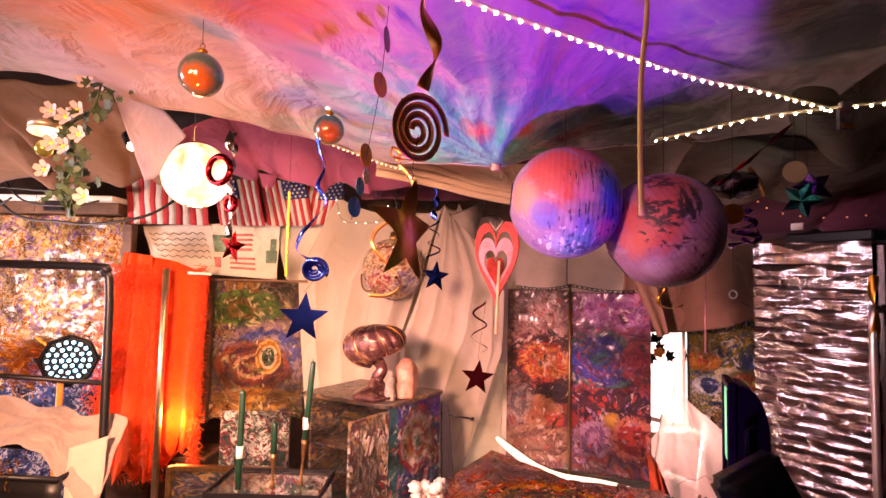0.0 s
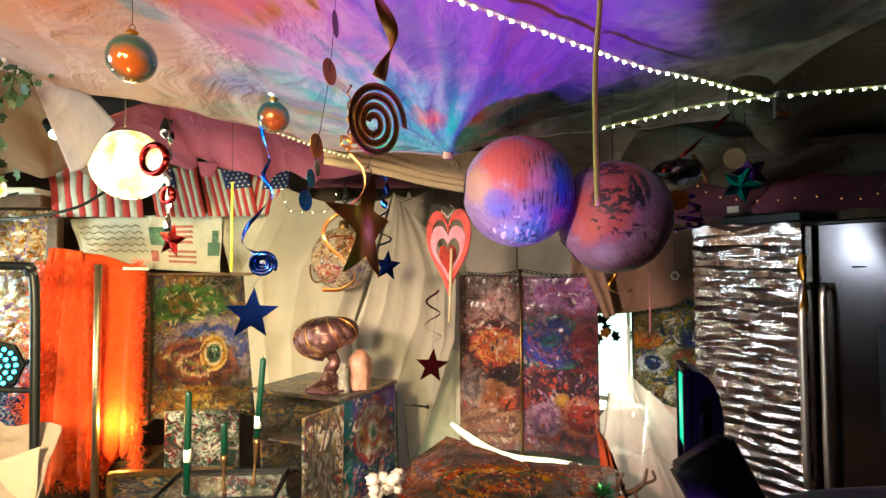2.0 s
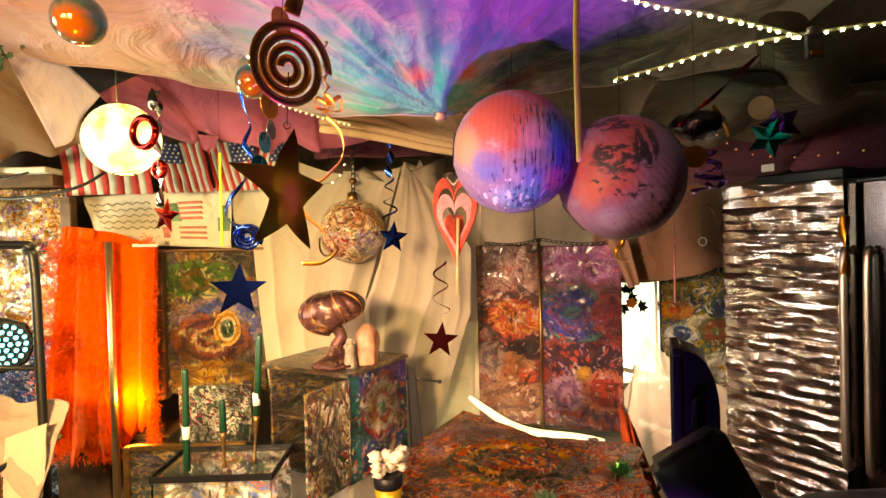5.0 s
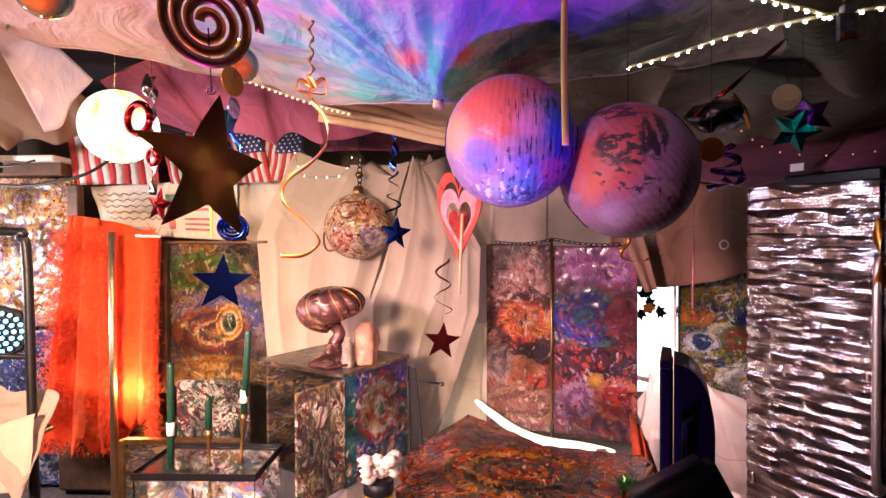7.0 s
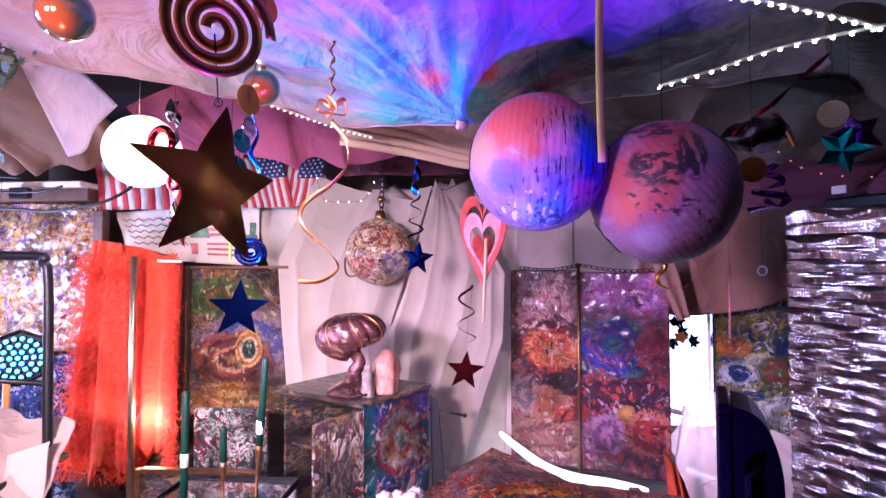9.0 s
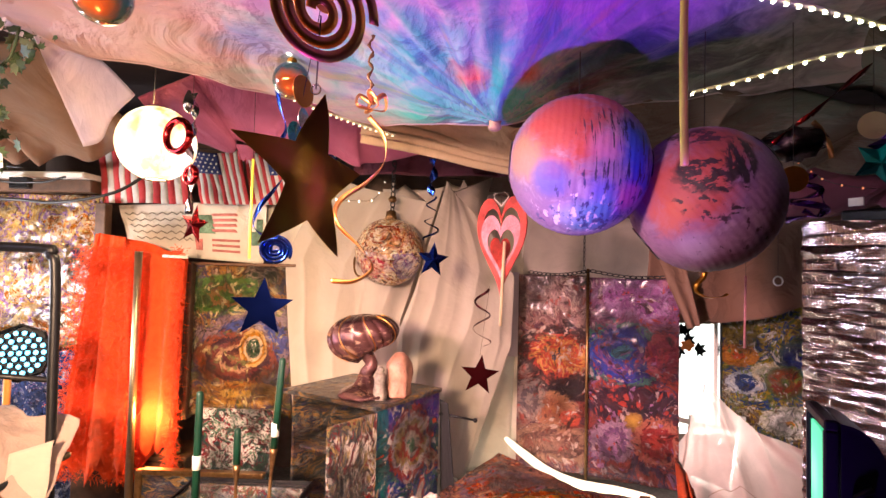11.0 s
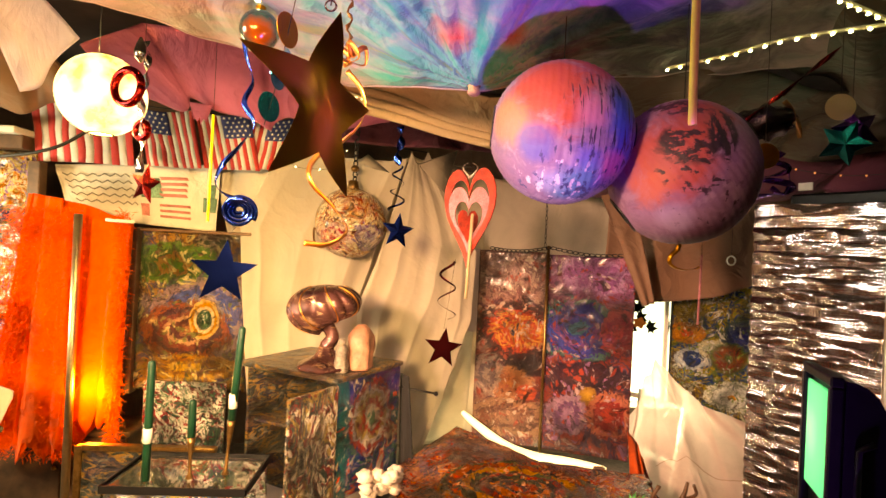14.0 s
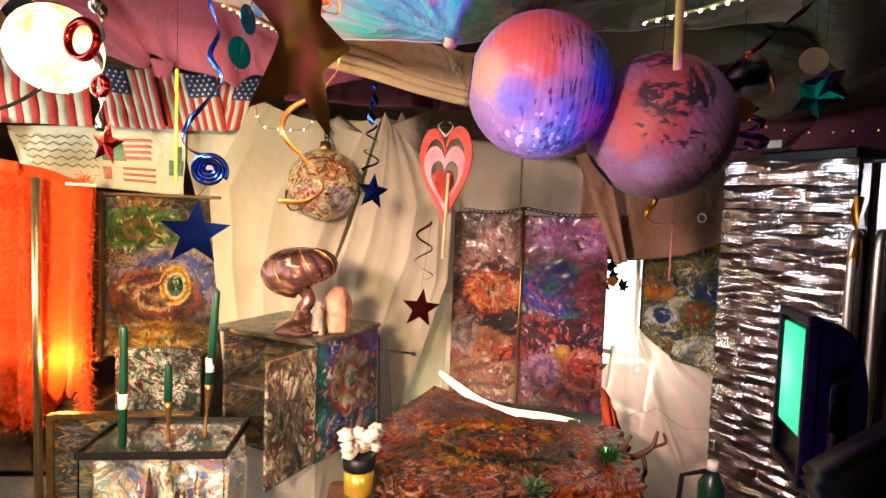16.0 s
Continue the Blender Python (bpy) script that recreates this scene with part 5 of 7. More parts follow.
solo("pot_stand", block((-0.14, 2.2, 0), (0.0, 2.4, 0.408), 0.01), M_wood, (-0.07, 2.3, 0), "dark wooden block under the flower pot", "stand", smooth=False)

TX0, TX1, TY0, TY1, TZ0, TZ1 = -0.85, -0.43, 2.13, 2.40, 0.27, 0.63
tank = thing("glass_tank", (-0.64, 2.26, TZ0), "glass tank with black rims and painted cards inside", "tank")
part("glass_pane", block((TX0, TY0, TZ0), (TX1, TY0 + 0.004, TZ1), 0), M_glass, tank, smooth=False)
part("glass_pane", block((TX1 - 0.004, TY0 + 0.006, TZ0), (TX1, TY1, TZ1), 0), M_glass, tank, smooth=False)
part("glass_pane", block((TX0, TY0 + 0.006, TZ0), (TX0 + 0.004, TY1, TZ1), 0), M_glass, tank, smooth=False)
part("lid", block((TX0 + 0.006, TY0 + 0.01, TZ1 - 0.01), (TX1 - 0.006, TY1 - 0.006, TZ1 - 0.005), 0), M_glass, tank, "clear glass lid", False)
for z in (TZ0 - 0.012, TZ1 - 0.018):
    for a, b in (((TX0 - 0.006, TY0 - 0.006, z), (TX1 + 0.006, TY0 - 0.001, z + 0.024)), ((TX0 - 0.006, TY1 + 0.001, z), (TX1 + 0.006, TY1 + 0.008, z + 0.024)),
                 ((TX0 - 0.007, TY0, z), (TX0 - 0.001, TY1, z + 0.024)), ((TX1 + 0.001, TY0, z), (TX1 + 0.007, TY1, z + 0.024))):
        part("rim", block(a, b, 0.001), M_black, tank, "black plastic rim", False)
for o in tank.children:
    o.visible_shadow = not o.name.startswith(("glass_pane", "lid"))
part("painted_card", sheet(lambda u, v: (TX0 + 0.01 + (TX1 - TX0 - 0.02) * u, TY0 + 0.05 + 0.03 * v + 0.02 * nz(u * 6, v * 5), TZ0 + 0.01 + (TZ1 - TZ0 - 0.06) * v), 24, 20, 0.006), P_tank, tank, "card splashed with white and blue paint")
part("back_card", block((TX0 + 0.006, TY1 - 0.012, TZ0), (TX1 - 0.006, TY1 - 0.004, TZ1 - 0.02), 0), P_splash, tank, smooth=False)
for x, h in ((-0.66, 0.1), (-0.6, 0.14), (-0.52, 0.09), (-0.56, 0.05)):
    part("paint_spike", lathe([(0.014, 0), (0.009, h * 0.5), (0.002, h)], (x, TY0 + 0.035, TZ1 - 0.16), 8), P_door, tank, "cone of dried paint")
solo("tank_stand", block((TX0 - 0.02, TY0 - 0.01, 0), (TX1 + 0.02, TY1 + 0.02, TZ0 - 0.014), 0.006), P_dark, (-0.64, 2.26, 0), "dark painted cabinet under the glass tank", "stand", smooth=False)


def candle(x, y, z0, z1, holder, lean, label):
    c = thing("taper_candle", (x, y, TZ1 - 0.004), label, "candle", "taper candles")
    bx, by = lean

    def at(z):
        k = z - TZ1
        return Vector((x + bx * k, y + by * k, z))
    if holder:
        part("holder", tube([at(TZ1 - 0.004), at(TZ1 + 0.01), at((TZ1 + z0) / 2), at(z0 - 0.02), at(z0)], 0.013, 12, [1.0, 0.45, 0.4, 0.9, 1.05]), M_bronze, c, "bronze candle holder")
    part("shaft", tube([at(z0), at((z0 + z1) / 2), at(z1 - 0.012), at(z1 - 0.004), at(z1)], 0.0125, 14, [1, 0.97, 0.92, 0.8, 0.35]), M_green, c)
    part("wick", tube([at(z1), at(z1 + 0.008)], 0.0015, 5), M_black, c, "black wick")
    return c, at


c, f = candle(-0.75, 2.19, TZ1 - 0.002, 1.0, False, (0.01, 0), "tall dark green taper candle with a white sticker")
part("sticker", lathe([(0.0137, 0), (0.0137, 0.045)], f(0.745), 14), M_paper, c, "white sticker")
c, f = candle(-0.628, 2.22, 0.755, 0.875, True, (0, 0), "short dark green candle in a bronze holder")
c, f = candle(-0.53, 2.26, 0.80, 1.105, True, (0.07, 0), "tall dark green taper candle in a bronze holder")
part("sticker", lathe([(0.0137, 0), (0.0137, 0.045)], f(0.84), 14), M_paper, c, "white sticker")

A, B, C = Vector((-0.225, 2.62, 0)), Vector((0.005, 3.0, 0)), Vector((-0.655, 2.865, 0))
ab, ac = (B - A).normalized(), (C - A).normalized()
LAB, LAC = (B - A).length, (C - A).length
CM = Matrix(((ab.x, ac.x, 0, A.x), (ab.y, ac.y, 0, A.y), (0, 0, 1, 0), (0, 0, 0, 1)))
cab = thing("painted_cabinet", (*((A + B + C + (B + C - A)) / 4).xy, 0.36), "open cabinet box covered in blue and marbled paint", "cabinet")
part("side_panel", block((0, 0, 0.36), (LAB, 0.016, 0.84), 0.003, CM), P_cabR, cab, "side painted blue with bright figures", False)
part("side_panel", block((0, LAC - 0.016, 0.36), (LAB, LAC, 0.84), 0.003, CM), P_dark, cab, smooth=False)
part("back_panel", block((LAB - 0.014, 0.018, 0.37), (LAB - 0.002, LAC - 0.018, 0.838), 0.002, CM), P_dark, cab, smooth=False)
part("base_panel", block((0.002, 0.018, 0.36), (LAB - 0.016, LAC - 0.018, 0.376), 0.002, CM), P_dark, cab, smooth=False)
part("shelf", block((0.03, 0.018, 0.6), (LAB - 0.016, LAC - 0.018, 0.612), 0.002, CM), P_dark, cab, smooth=False)
part("top_panel", block((-0.02, -0.012, 0.842), (LAB + 0.006, LAC + 0.05, 0.862), 0.004, CM), P_dark, cab, smooth=False)
dr = part("door", block((-0.27, -0.004, 0.37), (-0.004, 0.012, 0.835), 0.003, CM), P_door, cab, "open door splashed with white and red paint", False)
part("hinge", joined(block((-0.012, 0.013, 0.45), (0.004, 0.02, 0.49), 0.001, CM), block((-0.012, 0.013, 0.72), (0.004, 0.02, 0.76), 0.001, CM)), M_bronze, dr, "", False)
solo("cabinet_plinth", block((0.02, 0.02, 0), (LAB - 0.02, LAC - 0.02, 0.358), 0.01, CM), M_corner, (*((B + C) / 2).xy, 0), "plain box draped in pale pink cloth under the cabinet", "plinth", smooth=False)
solo("white_jar", lathe([(0.018, 0), (0.02, 0.03), (0.014, 0.036), (0.014, 0.045)], (*(A + ab * 0.16 + ac * 0.14).xy, 0.376), 14), M_paper, (*(A + ab * 0.16 + ac * 0.14).xy, 0.376), "small white jar inside the cabinet", "jar")
solo("black_rod", joined(tube([(0.0, 3.02, 0.735), (0.17, 3.0, 0.715)], 0.005, 8), ball((0.175, 3.0, 0.714), 0.011, 10)), M_blackm, (0.0, 3.02, 0.735), "thin black rod with a ball tip", "rod")
solo("black_scarf", hung([(0.005, 3.03, 0.80), (0.045, 3.0, 0.79)], [(0.015, 3.04, 0.36), (0.085, 3.0, 0.37)], 2, 0.008, 10, 20, 3), plain("black_cloth", (0.012, 0.012, 0.015), 0.9), (0.03, 3.02, 0.4), "black cloth strip hanging from the cabinet edge", "scarf")

SX, SY, SZ = -0.31, 2.79, 0.863
shell = thing("shell_lamp", (SX, SY, SZ), "lustre glass lamp with a swirled shell bowl on a flared foot", "lamp")
part("foot", lathe([(0.115, 0), (0.118, 0.014), (0.09, 0.03), (0.05, 0.05), (0.034, 0.075), (0.026, 0.1)], (SX, SY, SZ), 36, lambda r, h, a: r * (1 + 0.06 * math.sin(7 * a + 20 * h))), P_shell, shell)
part("stem", tube(smooth_path([(SX, SY, SZ + 0.09), (SX + 0.025, SY, SZ + 0.13), (SX + 0.012, SY, SZ + 0.165), (SX - 0.012, SY, SZ + 0.19)], 6), 0.027, 16, [1.0 + 0.3 * abs(i / 18 - 0.5) for i in range(19)]), P_shell, shell)


def bowl(u, v):
    a, q = 2 * math.pi * u, math.pi * (0.04 + 0.92 * v)
    r = 0.152 * (math.sin(q) ** 0.85) * (0.93 + 0.11 * abs(math.sin(7 * a + 6 * v)) ** 0.6)
    lean = 0.1 * (v - 0.5)
    return (SX - 0.005 + r * math.cos(a) * (1.0 - 0.06 * math.cos(a)), SY + r * math.sin(a) * 0.9, SZ + 0.262 - 0.1 * math.cos(q) + 0.18 * 0.2 * math.cos(a) * (1 - v) - lean * 0.2)


part("bowl", sheet(bowl, 168, 36, 0, closed=True), P_shell, shell, "swirled ribbed shell bowl")
for i in range(7):
    a0 = i * 0.9
    part("rib", tube([bowl((a0 / 6.283 - 0.11 * k / 20) % 1, 0.1 + 0.8 * k / 20) for k in range(21)], 0.003, 6), M_copper, shell, "copper swirl line")


def crag(r, h, a):
    return r * (1 + 0.3 * nz(math.cos(a) * 1.8, math.sin(a) * 1.8, h * 20) + 0.12 * nz(math.cos(a) * 5, math.sin(a) * 5, h * 40))


solo("salt_crystal", lathe([(0.05, 0), (0.056, 0.012), (0.055, 0.05), (0.054, 0.1), (0.05, 0.14), (0.038, 0.17), (0.018, 0.188)], (-0.165, 2.80, 0.863), 28, crag), M_salt, (-0.165, 2.8, 0.863), "rough rose salt crystal on the cabinet top", "salt crystal")
solo("stone_statuette", joined(lathe([(0.032, 0), (0.03, 0.02), (0.024, 0.06), (0.028, 0.09), (0.018, 0.11)], (-0.235, 2.73, 0.863), 16, crag), ball((-0.235, 2.73, 0.985), 0.017, 12)), M_grey, (-0.235, 2.73, 0.863), "small grey and brown stone statuette", "statuette")

# ---- paintings on the left of the sheet ----
eye = thing("eye_painting", (-1.12, 3.34, 0.6), "dark green canvas of an eye in thick paint", "painting")
part("canvas", sheet(lambda u, v: (-1.37 + 0.56 * u, 3.325 + 0.02 * v + 0.005 * nz(u * 9, v * 12), 0.60 + 0.81 * v), 36, 50, 0.02), P_eye, eye)
part("frame", joined(block((-1.40, 3.30, 0.58), (-1.372, 3.36, 1.43)), block((-1.40, 3.325, 1.412), (-0.81, 3.36, 1.428))), M_wood, eye, "worn gilt frame edge", False)
part("iris", ball((-1.03, 3.345, 0.965), 0.042, 16, 1.3), paint("iris_paint", [(0.05, 0.16, 0.1), (0.3, 0.3, 0.2), (0.08, 0.2, 0.12)], 26, 0.1, dabs=0, patches=[((-1.03, 3.3, 0.965), (0.045, 1, 0.058), [(0.03, 0.1, 0.06), (0.16, 0.26, 0.16), (0.05, 0.16, 0.1), (0.4, 0.3, 0.15)], 0.9, 0.5)]), eye, "raised green and gold iris")
solo("splash_painting", block((-1.17, 3.02, 0.24), (-0.80, 3.04, 0.72), 0.004), P_splash, (-0.98, 3.03, 0.24), "canvas splashed with white, red and green paint", "painting", smooth=False)
low = thing("framed_painting", (-1.2, 2.86, 0.0), "dark abstract painting in a worn gilt frame leaning low", "painting")
part("canvas", block((-1.33, 2.85, 0.02), (-0.80, 2.87, 0.46), 0.002), P_dark, low, smooth=False)
part("frame", joined(block((-1.36, 2.84, 0), (-1.33, 2.88, 0.48)), block((-1.33, 2.84, 0.46), (-0.77, 2.88, 0.485))), M_bronze, low, "worn gilt frame", False)
solo("art_shelf", block((-1.3, 2.95, 0), (-0.78, 3.3, 0.235), 0.006), M_wood, (-1.0, 3.1, 0), "dark wooden shelf under the canvases", "shelf", smooth=False)
chest = thing("low_cabinet", (-1.67, 3.39, 0), "low dark wooden cabinet below the orange chiffon", "cabinet")
part("body", block((-1.98, 3.28, 0.03), (-1.36, 3.52, 0.37), 0.004), M_wood, chest, smooth=False)
part("top", block((-2.0, 3.255, 0.372), (-1.34, 3.53, 0.398), 0.005), M_wood, chest, "dark wooden top", False)
part("plinth", block((-1.96, 3.3, 0), (-1.38, 3.5, 0.028), 0.002), M_black, chest, "", False)
for x0, x1, kx in ((-1.97, -1.675, -1.7), (-1.665, -1.37, -1.64)):
    dr_ = part("door", block((x0, 3.262, 0.045), (x1, 3.277, 0.36), 0.004), M_wood, chest, "", False)
    part("knob", ball((kx, 3.254, 0.21), 0.011, 12), M_bronze, dr_, "small bronze knob")

# banner with printed marks
BT = [(0, -1.86, 3.40, 1.74), (0.5, -1.45, 3.43, 1.765), (1, -1.03, 3.47, 1.79)]
BB = [(0, -1.76, 3.37, 1.47), (0.5, -1.4, 3.41, 1.45), (1, -1.04, 3.46, 1.425)]


def banner(u, v):
    p = lerp(BT, u).lerp(lerp(BB, u), v)
    p.y += 0.012 * nz(u * 7, v * 3, 2) + 0.006 * nz(u * 20, v * 9, 5)
    return p


ban = thing("printed_banner", (-1.45, 3.42, 1.45), "white cloth banner with zigzag and red and green prints", "banner")
part("cloth", sheet(banner, 50, 20, 0.002), cloth("banner_cotton", (0.72, 0.68, 0.6), 0.2), ban)


def decal(u0, u1, v0, v1, skew=0.0):
    return sheet(lambda a, b: Vector(banner(u0 + (u1 - u0) * a + skew * b, v0 + (v1 - v0) * b)) - Vector((0, 0.005, 0)), 4, 2, 0.001)


M_inkg, M_inkr, M_inkk = plain("green_ink", (0.2, 0.34, 0.24), 0.8, 0, 0.5, 120), plain("red_ink", (0.55, 0.2, 0.18), 0.8, 0, 0.4, 120), plain("grey_ink", (0.22, 0.2, 0.16), 0.8)
for r in range(5):
    pts = [Vector(banner(0.08 + 0.024 * i + 0.012 * r, 0.16 + 0.12 * r + (0.05 if i % 2 else 0))) - Vector((0, 0.006, 0)) for i in range(14)]
    part("zigzag_print", tube(pts, 0.0035, 4), M_inkk, ban, "grey zigzag line")
part("green_print", decal(0.52, 0.66, 0.22, 0.55, 0.02), M_inkg, ban, "green printed patch")
for k in range(4):
    part("red_print", decal(0.66, 0.78, 0.2 + 0.09 * k, 0.25 + 0.09 * k, 0.01), M_inkr, ban, "red printed bar")
part("red_print", decal(0.5, 0.6, 0.65, 0.85), M_inkr, ban, "red printed patch")
for k in range(3):
    part("red_print", decal(0.66, 0.8, 0.64 + 0.09 * k, 0.68 + 0.09 * k), M_inkr, ban, "red printed bar")
part("green_print", decal(0.86, 0.96, 0.5, 0.72), M_inkg, ban, "green printed patch")
part("green_print", decal(0.885, 0.935, 0.3, 0.5), M_inkg, ban, "green printed patch")

# flags hung with their stripes upright
M_fred, M_fwhite, M_fblue = cloth("flag_red", (0.55, 0.05, 0.06), 0.3), cloth("flag_white", (0.75, 0.7, 0.66), 0.3), cloth("flag_blue", (0.03, 0.04, 0.16), 0.2)


def flag(x0, x1, zt, zb, y, canton, skew, seed, label):
    t = thing("small_flag", ((x0 + x1) / 2, y, zb), label, "flag", "string of flags")

    def f(u, v, off=0.0):
        p = Vector((x0 + (x1 - x0) * u + skew * v, y + 0.018 * math.sin(u * 8 + seed) * v + 0.012 * nz(u * 4, v * 4, seed) + 0.02 * v - off, zt + (zb - zt) * v - 0.02 * math.sin(math.pi * u) * (1 - v)))
        return p
    for i in range(13):
        a, b = i / 13, (i + 1) / 13
        part("stripe", sheet(lambda u, v: f(a + (b - a) * u, v), 2, 12, 0.0008), M_fred if i % 2 == 0 else M_fwhite, t, "red stripe" if i % 2 == 0 else "white stripe")
    if canton:
        c0, c1 = (0.0, 0.54) if canton < 0 else (0.46, 1.0)
        ca = part("canton", sheet(lambda u, v: f(c0 + (c1 - c0) * u, 0.42 * v, 0.004), 8, 8, 0.0008), M_fblue, t, "dark blue field")
        for r in range(5):
            bm = bmesh.new()
            for k in range(5 - r % 2):
                o = f(c0 + (c1 - c0) * (0.12 + 0.19 * k + 0.095 * (r % 2)), 0.42 * (0.12 + 0.19 * r), 0.006)
                bm.faces.new([bm.verts.new(o + Vector((x, 0, z))) for x, z in star_outline(0.0085)])
            part("star_row", bm, M_paper, ca, "row of white stars", False)
    return t


flag(-1.97, -1.47, 2.16, 1.75, 3.34, 0, 0.03, 1, "small flag with red and white stripes behind the globe")
flag(-1.42, -1.14, 2.05, 1.75, 3.33, -1, 0.06, 3, "small striped flag with a starry blue field")
flag(-1.13, -0.85, 2.05, 1.755, 3.34, 1, 0.06, 5, "small striped flag with a starry blue field")
flag(-0.88, -0.6, 2.045, 1.765, 3.36, 1, -0.05, 7, "small creased striped flag with a starry blue field")
solo("flag_string", tube(smooth_path([(-2.0, 3.34, 2.18), (-1.4, 3.33, 2.06), (-0.9, 3.34, 2.04), (-0.3, 3.5, 1.97), (0.1, 3.8, 1.98)], 8), 0.003, 6), M_cable, (-1, 3.34, 2.05), "dark string carrying the small flags", "string")

# orange chiffon and its lamp
boa = thing("orange_chiffon", (-1.6, 3.2, 0.3), "ragged orange chiffon hanging over a glowing lamp", "drape")
part("length", hung([(-1.83, 3.2, 1.57), (-1.68, 3.2, 1.55)], [(-1.99, 3.16, 0.34), (-1.62, 3.16, 0.3)], 3, 0.03, 30, 50, 2, ragged=0.1), M_orange, boa)
part("length", hung([(-1.64, 3.22, 1.49), (-1.36, 3.22, 1.44)], [(-1.62, 3.16, 0.45), (-1.38, 3.16, 0.5)], 4, 0.022, 34, 50, 7, ragged=0.12), M_orange, boa)
part("length", hung([(-1.77, 3.19, 1.5), (-1.62, 3.18, 1.48)], [(-1.82, 3.13, 0.36), (-1.6, 3.14, 0.36)], 2, 0.025, 20, 40, 9, ragged=0.15), M_orange, boa)
part("length", hung([(-1.88, 3.245, 1.57), (-1.6, 3.245, 1.53), (-1.37, 3.245, 1.45)], [(-2.02, 3.235, 0.34), (-1.7, 3.235, 0.32), (-1.39, 3.235, 0.46)], 5, 0.02, 60, 50, 12, ragged=0.08), M_orange, boa)
rnd = random.Random(5)
bm = bmesh.new()
for i in range(17000):
    z = rnd.uniform(0.3, 1.5)
    x = rnd.choice([rnd.gauss(-1.97 + 0.1 * z, 0.045), rnd.uniform(-1.9, -1.6), rnd.gauss(-1.6, 0.03), rnd.gauss(-1.365, 0.014)])
    o = Vector((x, 3.15 + rnd.uniform(-0.03, 0.03), z))
    d = Vector((rnd.uniform(-1, 1), rnd.uniform(-1, 0.3), rnd.uniform(-1, 0.6))).normalized() * rnd.uniform(0.015, 0.045)
    s = Vector((rnd.uniform(-1, 1), rnd.uniform(-1, 1), rnd.uniform(-1, 1))).normalized() * 0.0022
    bm.faces.new([bm.verts.new(o), bm.verts.new(o + d * 0.5 + s), bm.verts.new(o + d), bm.verts.new(o + d * 0.5 - s)])
part("frayed_edge", bm, M_orange, boa, "frayed orange fluff", False)["kind"] = "stuff"
ol = thing("amber_lamp", (-1.44, 3.28, 0.4), "small amber bulb lamp glowing behind the chiffon", "lamp")
part("base", lathe([(0.05, 0), (0.05, 0.02), (0.02, 0.03), (0.018, 0.14)], (-1.44, 3.30, 0.4), 20), M_bronze, ol)
part("bulb", ball((-1.44, 3.27, 0.565), 0.03, 16, 1.1), M_flame, ol, "glowing bulb")
solo("metal_pole", tube([(-1.54, 3.09, 0), (-1.54, 3.09, 0.8), (-1.54, 3.09, 1.475)], 0.0185, 14), M_chrome, (-1.54, 3.09, 0), "slim shiny metal pole in front of the chiffon", "pole")
solo("curtain_rod", tube([(-1.43, 3.12, 1.455), (-1.3, 3.12, 1.45)], 0.008, 8), M_paper, (-1.5, 3.12, 1.46), "short white rod holding the chiffon", "rod")

# far left: paintings, shelf, rack with lamp, basket
solo("mosaic_painting", sheet(lambda u, v: (-2.9 + 0.97 * u, 3.36 + 0.012 * nz(u * 12, v * 14) + 0.008 * nz(u * 40, v * 44), 0.94 + 0.85 * v), 70, 60, 0.03), P_left, (-2.4, 3.36, 0.94), "gilded mosaic painting with thick glossy paint", "painting")
solo("silver_painting", sheet(lambda u, v: (-2.9 + 0.97 * u, 3.37 + 0.012 * nz(u * 12, v * 14, 4) + 0.006 * nz(u * 40, v * 44), 0.02 + 0.9 * v), 60, 60, 0.03), P_left2, (-2.4, 3.37, 0.02), "silver and blue splashed painting", "painting")
solo("ledge_board", block((-2.9, 3.3, 1.8), (-1.96, 3.4, 1.868), 0.004), M_wood, (-2.4, 3.35, 1.8), "dark wooden board under the white ledge", "board", smooth=False)
solo("wall_ledge", block((-2.9, 3.24, 1.87), (-1.96, 3.4, 1.902), 0.006), M_paper, (-2.4, 3.3, 1.87), "white ledge above the mosaic painting", "ledge", smooth=False)
solo("junction_box", block((-2.33, 3.18, 1.80), (-2.22, 3.22, 1.86), 0.006), M_blackm, (-2.28, 3.2, 1.8), "small black box under the ledge", "box", smooth=False)
for k, pts in enumerate([[(-2.7, 3.1, 2.1), (-2.45, 3.1, 1.78), (-2.1, 3.05, 1.72), (-1.88, 3.0, 1.71), (-1.6, 2.98, 1.76), (-1.42, 3.0, 1.88)], [(-2.6, 3.15, 2.05), (-2.4, 3.12, 1.85), (-2.1, 3.1, 1.82), (-1.95, 3.1, 1.85)], [(-2.8, 3.12, 1.95), (-2.5, 3.12, 1.92), (-2.2, 3.12, 1.9)], [(-2.85, 3.1, 1.68), (-2.6, 3.1, 1.76), (-2.45, 3.1, 1.86)]]):
    solo("cable", tube(smooth_path(pts, 8), 0.008 if k == 0 else 0.006, 8), M_cable, pts[0], "black cable looping below the ledge", "cable", "loose cables")
solo("left_post", block((-1.93, 3.3, 0), (-1.87, 3.36, 1.74), 0.004), M_wood, (-1.9, 3.33, 0), "dark post beside the mosaic painting", "post", smooth=False)

